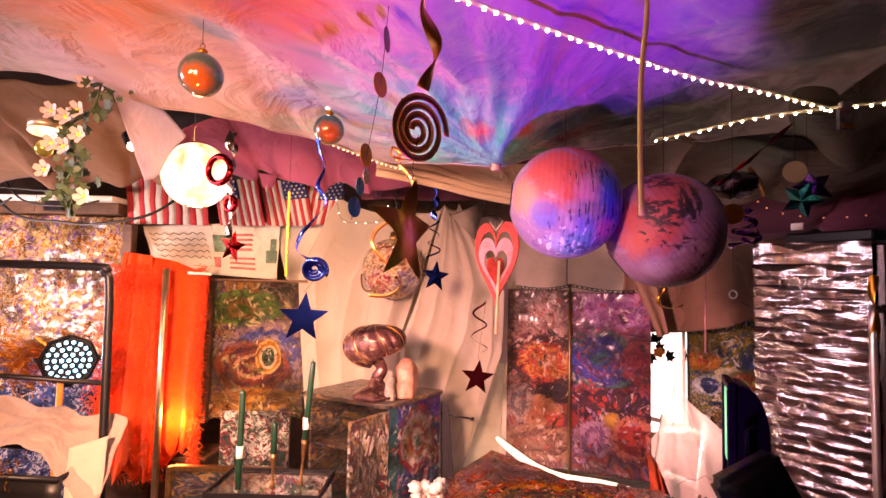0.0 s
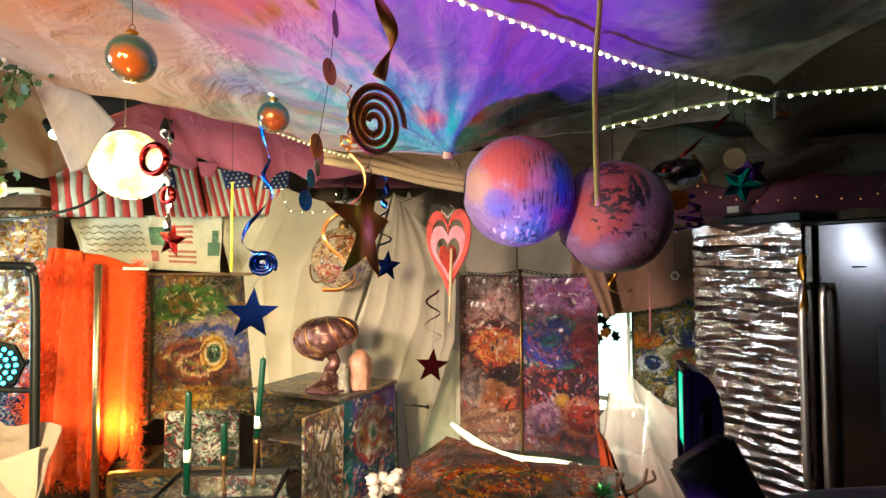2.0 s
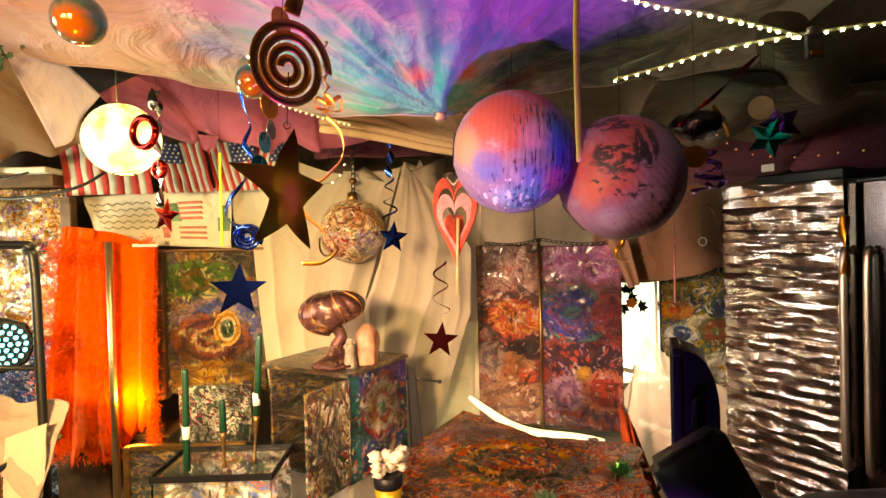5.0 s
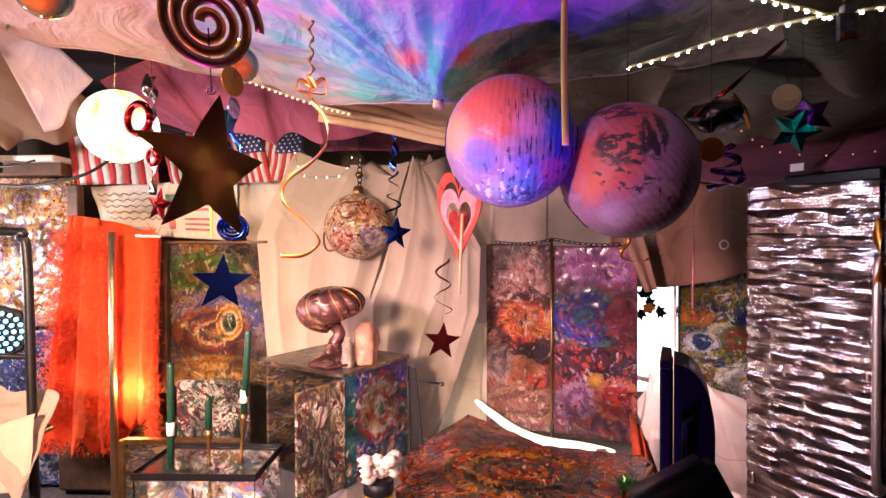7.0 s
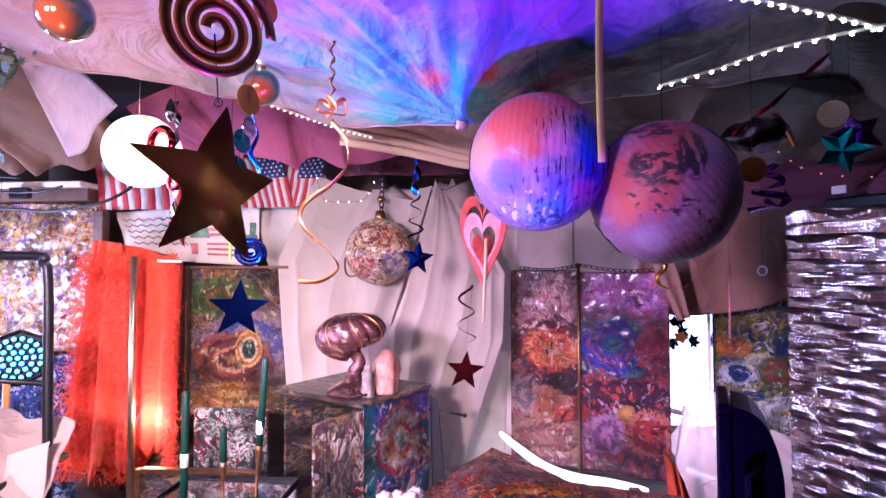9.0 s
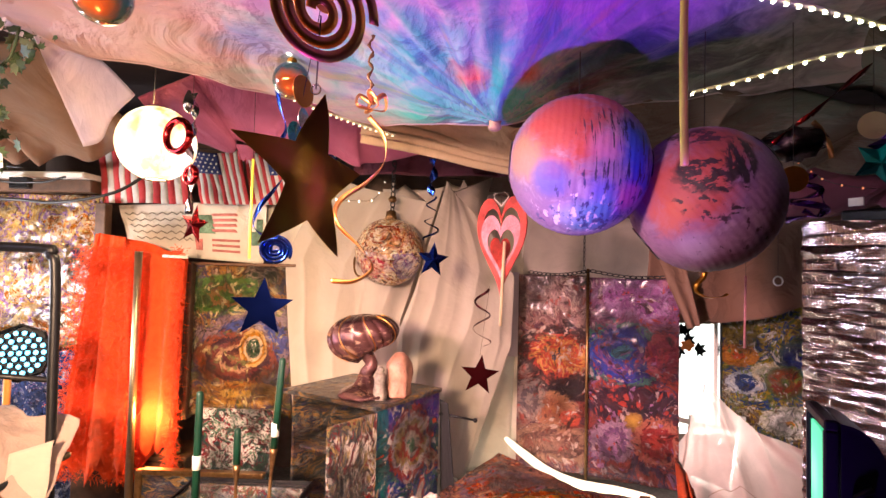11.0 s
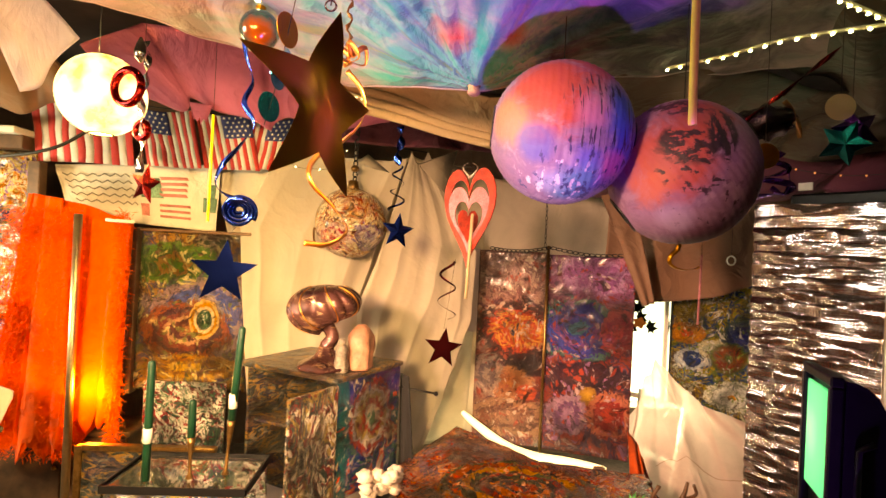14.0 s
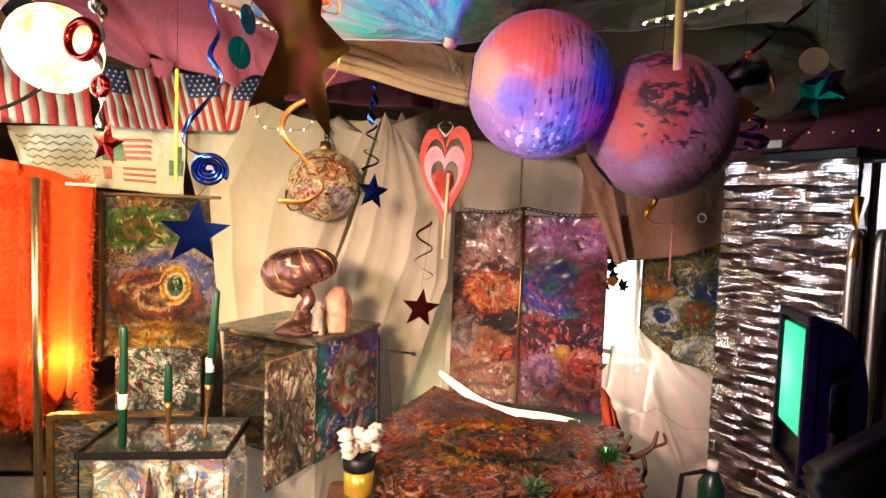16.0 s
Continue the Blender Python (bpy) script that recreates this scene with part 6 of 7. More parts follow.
rk = thing("metal_rack", (-1.9, 2.36, 0), "black tubular rack with rounded corners", "rack")
part("frame", tube(smooth_path([(-2.5, 2.37, 0.0), (-2.5, 2.37, 1.38), (-2.47, 2.37, 1.45), (-2.4, 2.37, 1.47), (-1.5, 2.36, 1.465), (-1.42, 2.36, 1.44), (-1.395, 2.36, 1.36), (-1.385, 2.36, 0.9), (-1.37, 2.36, 0.0)], 8), 0.018, 10), M_blackm, rk)
part("crossbar", tube([(-2.5, 2.37, 1.03), (-1.39, 2.36, 0.98)], 0.011, 8), M_blackm, rk)
PC, PDIR = Vector((-1.70, 2.58, 1.04)), Vector((0.55, -0.8, 0.05)).normalized()
par = thing("par_lamp", PC, "black stage lamp with a ring of cyan white bulbs", "stage lamp")
Q = PDIR.to_track_quat("Z", "Y").to_matrix().to_4x4()
PM = Matrix.Translation(PC) @ Q
bm = lathe([(0.07, -0.12), (0.095, -0.09), (0.118, 0.0), (0.118, 0.05), (0.108, 0.055), (0.106, 0.03)], (0, 0, 0), 8)
bmesh.ops.transform(bm, matrix=PM, verts=bm.verts)
part("housing", bm, M_black, par, smooth=False)
first = None
for r, n in ((0.0, 1), (0.027, 6), (0.054, 12), (0.081, 18)):
    for k in range(n):
        a = 2 * math.pi * k / n
        p = PM @ Vector((r * math.cos(a), r * math.sin(a), 0.052))
        if first is None:
            first = part("bulb", ball(p, 0.0095, 10), M_parled, par, "glowing cyan white bulb")
            p0 = p
        else:
            o = first.copy()
            scene.collection.objects.link(o)
            o.location = p - p0
part("yoke", tube([PM @ Vector((0.125, 0, 0)), PM @ Vector((0.135, 0, -0.1)), PM @ Vector((0, 0, -0.19)), PM @ Vector((-0.135, 0, -0.1)), PM @ Vector((-0.125, 0, 0))], 0.008, 6), M_blackm, par, "black bracket")

basket = thing("storage_bin", (-1.68, 2.34, 0), "black wire-edged bin on a stand with a cloth over it", "bin")
part("rim", tube([(-2.1, 2.2, 0.66), (-1.45, 2.2, 0.64), (-1.42, 2.5, 0.66), (-2.1, 2.5, 0.68), (-2.1, 2.2, 0.66)], 0.014, 8), M_blackm, basket)
part("bin", sheet(lambda u, v: (-2.08 + 0.64 * u, 2.21, 0.64 - 0.6 * v), 10, 10, 0.01), M_blackm, basket)
part("bottom", block((-2.08, 2.21, 0.0), (-1.45, 2.5, 0.04)), M_blackm, basket)


def shirt(u, v):
    x = -2.1 + 0.78 * u
    top = 0.86 + 0.035 * math.sin(u * 5) + 0.03 * nz(u * 5, 2)
    bot = 0.75 - 0.02 * nz(u * 6, 8) - 0.27 * max(0, (u - 0.72) / 0.28) ** 0.8
    z = top + (bot - top) * v
    y = 2.42 - 0.2 * v + 0.025 * nz(u * 7, v * 4, 6) + 0.012 * nz(u * 18, v * 8, 1)
    return (x, y, z + 0.012 * nz(u * 8, v * 6, 3))


solo("white_shirt", sheet(shirt, 60, 24, 0.003), cloth("shirt_cotton", (0.5, 0.38, 0.33), 0.2), (-1.7, 2.35, 0.75), "crumpled white cotton shirt thrown over the bin", "shirt")
solo("shirt_sleeve", hung([(-1.46, 2.27, 0.74), (-1.33, 2.31, 0.78)], [(-1.44, 2.22, 0.50), (-1.32, 2.26, 0.52)], 1, 0.012, 14, 16, 2), M_sheet, (-1.4, 2.25, 0.5), "white cotton sleeve hanging off the bin", "shirt")
rnd = random.Random(9)
bm = bmesh.new()
for i in range(700):
    o = Vector((-1.76 + rnd.gauss(0, 0.06), 2.2 + rnd.gauss(0, 0.03), 0.66 + rnd.gauss(0, 0.035)))
    d = Vector((rnd.uniform(-1, 1), rnd.uniform(-1, 1), rnd.uniform(-1, 1))).normalized() * rnd.uniform(0.01, 0.03)
    s = d.orthogonal().normalized() * 0.0015
    bm.faces.new([bm.verts.new(o - s), bm.verts.new(o + s), bm.verts.new(o + d + s), bm.verts.new(o + d - s)])
solo("gold_tinsel", bm, M_goldf, (-1.76, 2.2, 0.66), "tangled gold tinsel in the bin", "tinsel", "", "stuff", False)
solo("orange_stick", tube([(-1.66, 2.47, 0.04), (-1.655, 2.47, 0.97)], 0.013, 10), plain("orange_plastic", (0.7, 0.25, 0.04), 0.4), (-1.66, 2.5, 0.8), "long orange stick standing in the bin", "stick")

# sheer drapes and garland at the left
solo("sheer_drape", hung([(-2.7, 2.3, 2.3), (-2.1, 2.4, 2.28), (-1.5, 2.5, 2.3)], [(-2.7, 3.1, 1.95), (-2.1, 3.1, 1.93), (-1.55, 3.1, 1.98)], 5, 0.04, 60, 30, 4, axis=(0, 0.4, 0.8)), M_sheer, (-2.1, 2.7, 2.0), "sheer brown organza slung under the ceiling", "drape")


def corner_veil(u, v):
    a, b, c = Vector((-1.15, 1.89, 2.11)), Vector((-1.14, 2.13, 1.795)), Vector((-1.04, 2.22, 2.0))
    p = a + (b - a) * v + (c - b) * u * v
    p.y += 0.02 * math.sin(u * 7) * v
    p.z -= 0.035 * math.sin(math.pi * u) * v * (v > 0.0) - 0.04 * math.sin(math.pi * v) * u
    return p


solo("corner_veil", sheet(corner_veil, 24, 24, 0.0015), M_corner, (-1.1, 2.1, 1.85), "pale voile corner hanging in a point", "veil")
gar = thing("flower_garland", (-1.25, 1.9, 1.7), "ivy garland with white silk flowers hanging from the canopy", "garland")
GP = smooth_path([(-1.17, 1.9, 2.12), (-1.2, 1.9, 2.0), (-1.28, 1.9, 1.93), (-1.25, 1.9, 1.82), (-1.28, 1.9, 1.72), (-1.24, 1.9, 1.66)], 8)
part("stem", tube(GP, 0.004, 6), M_leaf, gar)
rnd = random.Random(3)
leafmesh = None
for i in range(130):
    p = rnd.choice(GP) + Vector((rnd.gauss(0, 0.035), rnd.gauss(0, 0.02), rnd.gauss(0, 0.02)))
    m = Matrix.Translation(p) @ Euler((rnd.uniform(-1, 1), rnd.uniform(0, 6), rnd.uniform(-1, 1))).to_matrix().to_4x4() @ Matrix.Scale(rnd.uniform(0.45, 0.8), 4)
    part("leaf", plate(leaf, m, 0.001), M_leaf, gar, "", False)
for x, z in ((-1.205, 2.085), (-1.23, 1.985), (-1.32, 1.98), (-1.27, 1.96), (-1.27, 1.86), (-1.31, 1.87), (-1.33, 1.78), (-1.19, 1.69), (-1.22, 1.90)):
    fl = part("flower", ball((x, 1.87, z), 0.008, 8), M_yellow, gar, "white silk flower")
    bm = bmesh.new()
    for k in range(5):
        a = 2 * math.pi * k / 5 + x * 30
        d, s = Vector((math.cos(a), -0.45, math.sin(a))), Vector((-math.sin(a), 0, math.cos(a)))
        o = Vector((x, 1.87, z))
        r = 0.028
        vs = [bm.verts.new(o + d * r * q + s * r * w + Vector((0, yy, 0))) for q, w, yy in ((0.1, 0, 0), (0.6, 0.42, 0), (1.0, 0.3, -0.004), (1.1, 0, 0), (1.0, -0.3, -0.004), (0.6, -0.42, 0))]
        bm.faces.new(vs)
    part("petals", bm, M_petal, fl, "five pale petals")
pk = thing("puck_lamp", (-1.385, 1.93, 1.92), "round white puck lamp glowing under the drape", "lamp")
part("lens", ball((-1.385, 1.93, 1.925), 0.05, 20, 0.35), M_globe, pk)
part("cap", lathe([(0.052, 0.005), (0.048, 0.03), (0.02, 0.04)], (-1.385, 1.93, 1.93), 20), M_chrome, pk)
solo("green_bauble", ball((-1.375, 1.92, 1.862), 0.03, 20), plain("olive_glass", (0.4, 0.38, 0.08), 0.1, 0.6), (-1.375, 1.92, 1.862), "olive green glass bauble below the puck lamp", "bauble")
sp = thing("clip_spot", (-1.3, 2.3, 1.98), "small black clip spot lamp", "lamp")
part("body", tube([(-1.33, 2.32, 2.02), (-1.3, 2.3, 1.985)], 0.025, 12), M_black, sp)
part("lens", ball((-1.295, 2.295, 1.968), 0.018, 12), M_led, sp, "bright white lens")

# ---- globe, lanterns and hanging ornaments ----


def lantern(name, c, r, mat, label, tilt=(0, 0, 1), ribs=26):
    t = thing(name, c, label, "paper lantern", "paper lanterns")
    m = Matrix.Translation(c) @ Vector(tilt).to_track_quat("Z", "Y").to_matrix().to_4x4()

    def f(u, v):
        a, q = 2 * math.pi * u, math.pi * (0.09 + 0.82 * v)
        rr = r * (1 - 0.006 * abs(math.sin(ribs * math.pi * v)) + 0.008 * nz(math.cos(a) * 2, math.sin(a) * 2, v * 5))
        return m @ Vector((rr * math.sin(q) * math.cos(a), rr * math.sin(q) * math.sin(a), rr * math.cos(q)))
    part("paper_shell", sheet(f, 72, ribs * 4, 0, closed=True, flip=True), mat, t)
    for s in (1, -1):
        z, rr = s * r * math.cos(math.pi * 0.09), r * math.sin(math.pi * 0.09)
        part("wire_ring", tube([m @ Vector((rr * math.cos(2 * math.pi * k / 24), rr * math.sin(2 * math.pi * k / 24), z)) for k in range(25)], 0.003, 6), M_blackm, t, "dark wire ring")
    part("wire_frame", tube([m @ Vector((-r * 0.28, 0, r * 0.95)), m @ Vector((0, 0, r * 0.9)), m @ Vector((r * 0.28, 0, r * 0.95))], 0.003, 6), M_blackm, t, "dark wire")
    return t


lantern("globe_lantern", (-1.115, 2.5, 1.89), 0.147, M_globe, "white paper globe lantern glowing brightly")
lantern("paper_lantern", (0.405, 1.815, 1.69), 0.178, P_lanA, "large paper lantern painted orange, pink and blue", (-0.97, 0.12, 0.08))
lantern("paper_lantern", (0.725, 1.83, 1.61), 0.184, P_lanB, "large paper lantern painted violet and orange", (0.72, -0.27, 0.62))
for x, y, z in ((-1.135, 2.5, 2.05), (0.405, 1.815, 1.868), (0.725, 1.83, 1.795)):
    solo("hanging_string", tube([(x, y, z), (x + 0.005, y, RZ)], 0.0015, 5), M_cable, (x, y, z), "thin dark hanging string", "string", "hanging strings")


def string(a, b):
    b = (b[0], b[1], RZ) if b[2] >= 2.04 else b
    return solo("hanging_string", tube([a, b], 0.0009, 4), M_cable, a, "thin dark hanging string", "string", "hanging strings")


hk = thing("gold_hook", (0.75, 1.84, 1.37), "curled gold foil hook hanging below the lantern", "ornament")
part("curl", ribbon([(0.735, 1.84, 1.44), (0.73, 1.84, 1.415), (0.712, 1.84, 1.395), (0.715, 1.845, 1.375), (0.74, 1.84, 1.362), (0.775, 1.84, 1.365), (0.79, 1.84, 1.372)], 0.012, 0.3), M_goldf, hk)

solo("glow_tube", tube(smooth_path([(0.436, 1.21, 1.575), (0.434, 1.21, 1.72), (0.438, 1.215, 1.87), (0.452, 1.22, 2.01), (0.456, 1.22, 2.14)], 6), 0.0058, 10), M_yellow, (0.436, 1.21, 1.575), "long pale yellow plastic tube hanging from the canopy", "tube")

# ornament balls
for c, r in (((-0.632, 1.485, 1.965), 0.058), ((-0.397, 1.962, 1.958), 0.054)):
    o = thing("bauble", c, "shiny teal glass ball ornament with an orange reflection painted on", "bauble", "glass baubles")
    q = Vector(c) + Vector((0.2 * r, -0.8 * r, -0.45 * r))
    # The orange patch paints a warm reflection onto the front of the ball.
    mb = lantern_paint("teal_glass_painted_glint", [(0.02, 0.1, 0.1), (0.03, 0.16, 0.15), (0.05, 0.13, 0.1)], [(tuple(q), (r * 0.95,) * 3, (0.5, 0.12, 0.015), 0.95), (c[:2] + (c[2] - r,), (r * 0.5,) * 3, (0.2, 0.16, 0.03), 0.7)], [])
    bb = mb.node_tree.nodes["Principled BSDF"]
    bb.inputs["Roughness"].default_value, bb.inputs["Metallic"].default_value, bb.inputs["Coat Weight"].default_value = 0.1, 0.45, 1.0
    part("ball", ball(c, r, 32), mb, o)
    part("cap", lathe([(0.013, 0), (0.014, 0.012), (0.006, 0.016)], (c[0], c[1], c[2] + r - 0.003), 12), M_goldf, o, "ridged gold cap")
    part("loop", tube([(c[0] + 0.007 * math.cos(q), c[1], c[2] + r + 0.02 + 0.008 * math.sin(q)) for q in [2 * math.pi * k / 12 for k in range(13)]], 0.0012, 5), M_bronze, o, "wire loop")
    string((c[0], c[1], c[2] + r + 0.025), (c[0], c[1] - 0.02, 2.12))
solo("bulb_light", ball((-0.40, 1.95, 2.04), 0.011, 12), M_led, (-0.40, 1.95, 2.04), "small bright bulb above the bauble", "bulb")

# gold star with its spiral disc
gs = thing("gold_star", (-0.03, 0.965, 1.40), "large gold foil star hanging on a thread", "star ornament")
part("star", bent_star(0.09, Matrix.Translation((-0.03, 0.965, 1.507)) @ Euler((0.02, 0.09, 1.03)).to_matrix().to_4x4(), 0.022), M_goldstar, gs)
part("tip_ring", tube([(-0.028 + 0.005 * math.cos(q), 0.965, 1.6 + 0.005 * math.sin(q)) for q in [2 * math.pi * k / 12 for k in range(13)]], 0.0009, 5), M_silverf, gs, "small silver hanging ring")
string((-0.028, 0.965, 1.60), (-0.015, 0.93, 1.66))
sd = thing("spiral_disc", (-0.012, 0.93, 1.60), "copper gold foil disc cut in a spiral", "spiral ornament")


def spiral_strip(c, r0, r1, turns, w, m, drop=0.0):
    def f(u, v):
        a = 2 * math.pi * turns * u
        r = r0 + (r1 - r0) * u + w * (v - 0.5)
        return m @ Vector((r * math.cos(a), drop * u, r * math.sin(a)))
    return sheet(f, 120, 1, 0.0008)


SM = Matrix.Translation((-0.012, 0.93, 1.668)) @ Euler((0.1, 0, 0.75)).to_matrix().to_4x4()
part("coil", spiral_strip(None, 0.056, 0.008, 3.5, 0.0112, SM, 0.012), M_copper, sd)
part("ribbon", ribbon([(-0.01, 0.93, 1.735), (0.012, 0.935, 1.80), (-0.012, 0.93, 1.87), (0.01, 0.935, 1.95), (0, 0.93, 2.1)], 0.022, 1.3, 0.4), M_copper, sd, "twisted foil ribbon")

# copper twist with a long curl
ct = thing("copper_twist", (-0.12, 1.72, 1.79), "copper foil bow with a long curled ribbon", "ornament")
for k in range(4):
    a = k * 1.57
    part("loop", ribbon([(-0.112, 1.71, 1.815), (-0.112 + 0.03 * math.cos(a), 1.71 + 0.03 * math.sin(a), 1.835), (-0.112 + 0.036 * math.cos(a + 0.6), 1.71 + 0.036 * math.sin(a + 0.6), 1.805), (-0.112, 1.71, 1.80)], 0.012, 0.2), M_copper, ct)
part("beads", tube([(-0.128 + 0.006 * math.sin(i * 1.3), 1.77, 1.83 + 0.0085 * i) for i in range(22)], 0.005, 6, [0.5 + 0.6 * (i % 3 == 0) for i in range(22)]), M_bronze, ct, "beaded bronze cord")
part("curl", ribbon([(-0.125, 1.75, 1.795), (-0.085, 1.74, 1.74), (-0.085, 1.75, 1.68), (-0.13, 1.76, 1.63), (-0.19, 1.75, 1.585), (-0.195, 1.73, 1.53), (-0.14, 1.75, 1.47), (-0.11, 1.77, 1.42), (-0.15, 1.75, 1.385), (-0.205, 1.74, 1.385)], 0.013, 1.0), M_copper, ct, "long curled copper ribbon")

# blue star, spool and ribbon
bs_ = thing("blue_star", (-0.466, 1.974, 1.22), "dark blue foil star hanging on a thread", "star ornament", "stars")
part("star", plate(star_outline(0.092), Matrix.Translation((-0.466, 1.974, 1.295)) @ Euler((0.12, 0.05, 0.5)).to_matrix().to_4x4(), 0.002), M_navyf, bs_, smooth=False)
sb = thing("ribbon_spool", (-0.431, 1.97, 1.45), "blue foil ribbon coil with a long tail", "ribbon ornament")
part("coil", spiral_strip(None, 0.045, 0.008, 4, 0.01, Matrix.Translation((-0.431, 1.97, 1.462)) @ Euler((0.3, 0.5, 0.5)).to_matrix().to_4x4(), 0.03), M_bluef, sb)
part("tail", ribbon([(-0.42, 1.96, 1.495), (-0.46, 1.96, 1.505), (-0.497, 1.97, 1.535), (-0.485, 1.98, 1.59), (-0.44, 1.97, 1.64), (-0.40, 1.96, 1.70), (-0.43, 1.965, 1.76), (-0.41, 1.97, 1.82), (-0.43, 1.965, 1.885), (-0.44, 1.96, 1.96)], 0.014, 1.6), M_bluef, sb, "curling blue tail")
string((-0.466, 1.974, 1.385), (-0.431, 1.97, 1.43))

# small blue star with tinsel
st = thing("blue_star", (-0.033, 2.865, 1.39), "bright blue foil star below a tinsel twist", "star ornament", "stars")
part("star", puffed_star(0.082, Matrix.Translation((-0.033, 2.865, 1.46)) @ Euler((0, 0.1, 0.5)).to_matrix().to_4x4(), 0.008, 0.44), M_bluef, st, smooth=False)
part("tinsel", ribbon([(-0.044, 2.88, 1.925), (-0.035, 2.88, 1.86), (-0.05, 2.88, 1.80), (-0.04, 2.88, 1.75)], 0.035, 1.2), M_bluef, st, "crumpled blue tinsel")
string((-0.044, 2.88, 1.92), (-0.044, 2.88, 2.3))
part("curl", ribbon(helix((-0.045, 2.88), 1.75, 1.55, 0.02, 0.035, 2.6), 0.01, 0.5, n=3), M_navyf, st, "dark curl of foil")

# dark star below the heart
hx, hy, hz = 0.262, 2.713, 1.52
HM = Matrix.Translation((hx, hy, hz)) @ Euler((0, 0.0, -0.75)).to_matrix().to_4x4()
ht = thing("glitter_heart", (hx, hy, 1.3), "nested red and pink glitter hearts hanging on a string", "heart ornament")


def scaled(o, k, dz=0.0):
    return [(x * k, z * k + dz) for x, z in o]


H0 = heart_outline(0.27, 0.42)
part("outer_heart", ring_plate(H0, scaled(H0, 0.76, 0.004), HM, 0.006), M_redglit, ht, "red glitter heart rim", False)
part("middle_heart", ring_plate(scaled(H0, 0.66, -0.005), scaled(H0, 0.44, -0.02), HM @ Matrix.Rotation(0.35, 4, "Z"), 0.006), M_pinkglit, ht, "pink glitter heart rim", False)
part("inner_heart", plate(scaled(H0, 0.34, -0.035), HM @ Matrix.Rotation(1.1, 4, "Z"), 0.006), M_redglit, ht, "small red heart", False)
part("bow", joined(*[ribbon([(hx, hy, hz + 0.17), (hx + 0.03 * s, hy, hz + 0.21), (hx + 0.012 * s, hy - 0.01, hz + 0.23)], 0.008, 0.3) for s in (-1, 1)]), M_petal, ht, "knotted pale ribbon")
string((hx, hy, hz + 0.18), (hx + 0.01, hy, 2.2))
solo("wooden_skewer", tube([(hx + 0.015, hy - 0.02, hz + 0.02), (hx + 0.002, hy - 0.03, hz - 0.33)], 0.0065, 8), M_tan, (hx, hy, hz - 0.33), "pale wooden stick below the heart", "stick")
dk = thing("dark_star", (0.18, 2.755, 0.9), "dark red foil star on a spiral ribbon", "star ornament", "stars")
part("star", plate(star_outline(0.088), Matrix.Translation((0.185, 2.755, 0.972)) @ Euler((0, 0.12, 0.2)).to_matrix().to_4x4(), 0.002), M_darkredf, dk, smooth=False)
part("curl", ribbon(helix((0.19, 2.755), 1.34, 1.09, 0.028, 0.04, 2.2), 0.011, 0.3, n=3), M_darkredf, dk, "spiral ribbon")
string((0.185, 2.755, 1.055), (0.22, 2.75, 1.35))

# painted globe on a chain
db = thing("painted_globe", (-0.3, 3.33, 1.32), "gilt painted globe cracked with colour on a chain", "globe ornament")
part("ball", ball((-0.30, 3.33, 1.505), 0.183, 48, 1.0, 0.012), P_disco, db)
part("neck", lathe([(0.035, 0), (0.03, 0.02), (0.026, 0.045), (0.012, 0.05)], (-0.295, 3.33, 1.68), 16), M_bronze, db, "bronze neck")
part("rib_line", tube([(-0.30 + 0.187 * math.cos(q), 3.33 - 0.187 * math.sin(q) * 0.8, 1.47 + 0.1 * math.sin(2 * q)) for q in [math.pi * k / 20 for k in range(21)]], 0.006, 6), M_bronze, db, "raised line of paint")
chain("hanging_chain", (-0.29, 3.33, 1.72), (-0.275, 3.34, 2.5), 28, 0.006, "dark chain holding the painted globe")

pu = thing("chain_pulley", (-0.285, 3.31, 2.07), "small black pulley on the globe's chain", "pulley")
part("wheel", tube([(-0.285, 3.29, 2.07), (-0.285, 3.33, 2.07)], 0.03, 16, [1, 1]), M_black, pu)
part("cheek", block((-0.318, 3.282, 2.055), (-0.252, 3.288, 2.085), 0.002), M_blackm, pu, "black metal cheek plate", False)
part("hook", tube([(-0.285 + 0.014 * math.cos(q), 3.31, 2.02 + 0.016 * math.sin(q)) for q in [0.5 + 5.2 * k / 14 for k in range(15)]], 0.003, 6), M_steel, pu, "bent steel hook")
cb = thing("chain_bead", (-0.29, 3.325, 1.775), "knobbly bronze bead on the globe's chain", "bead")
part("bead", ball((-0.29, 3.325, 1.79), 0.022, 14, 0.8, 0.25), M_bronze, cb)
wr_ = thing("wire_hoop", (-2.41, 3.2, 1.57), "thin dark wire hoop hanging on a thread", "hoop")
part("hoop", tube([(-2.41 + 0.05 * math.cos(q), 3.2, 1.575 + 0.04 * math.sin(q)) for q in [2 * math.pi * k / 24 for k in range(25)]], 0.0025, 6), M_bronze, wr_)
part("thread", tube([(-2.41, 3.2, 1.615), (-2.37, 3.2, 2.05)], 0.0012, 4), M_cable, wr_, "thin dark thread")
td = thing("glass_drop", (-0.9, 2.355, 2.03), "clear teardrop pendant above the red ring", "pendant")
part("drop", lathe([(0.004, 0), (0.016, 0.016), (0.021, 0.036), (0.014, 0.062), (0.004, 0.085)], (-0.9, 2.33, 1.965), 16), M_silverf, td)
rnd = random.Random(21)
bm = bmesh.new()
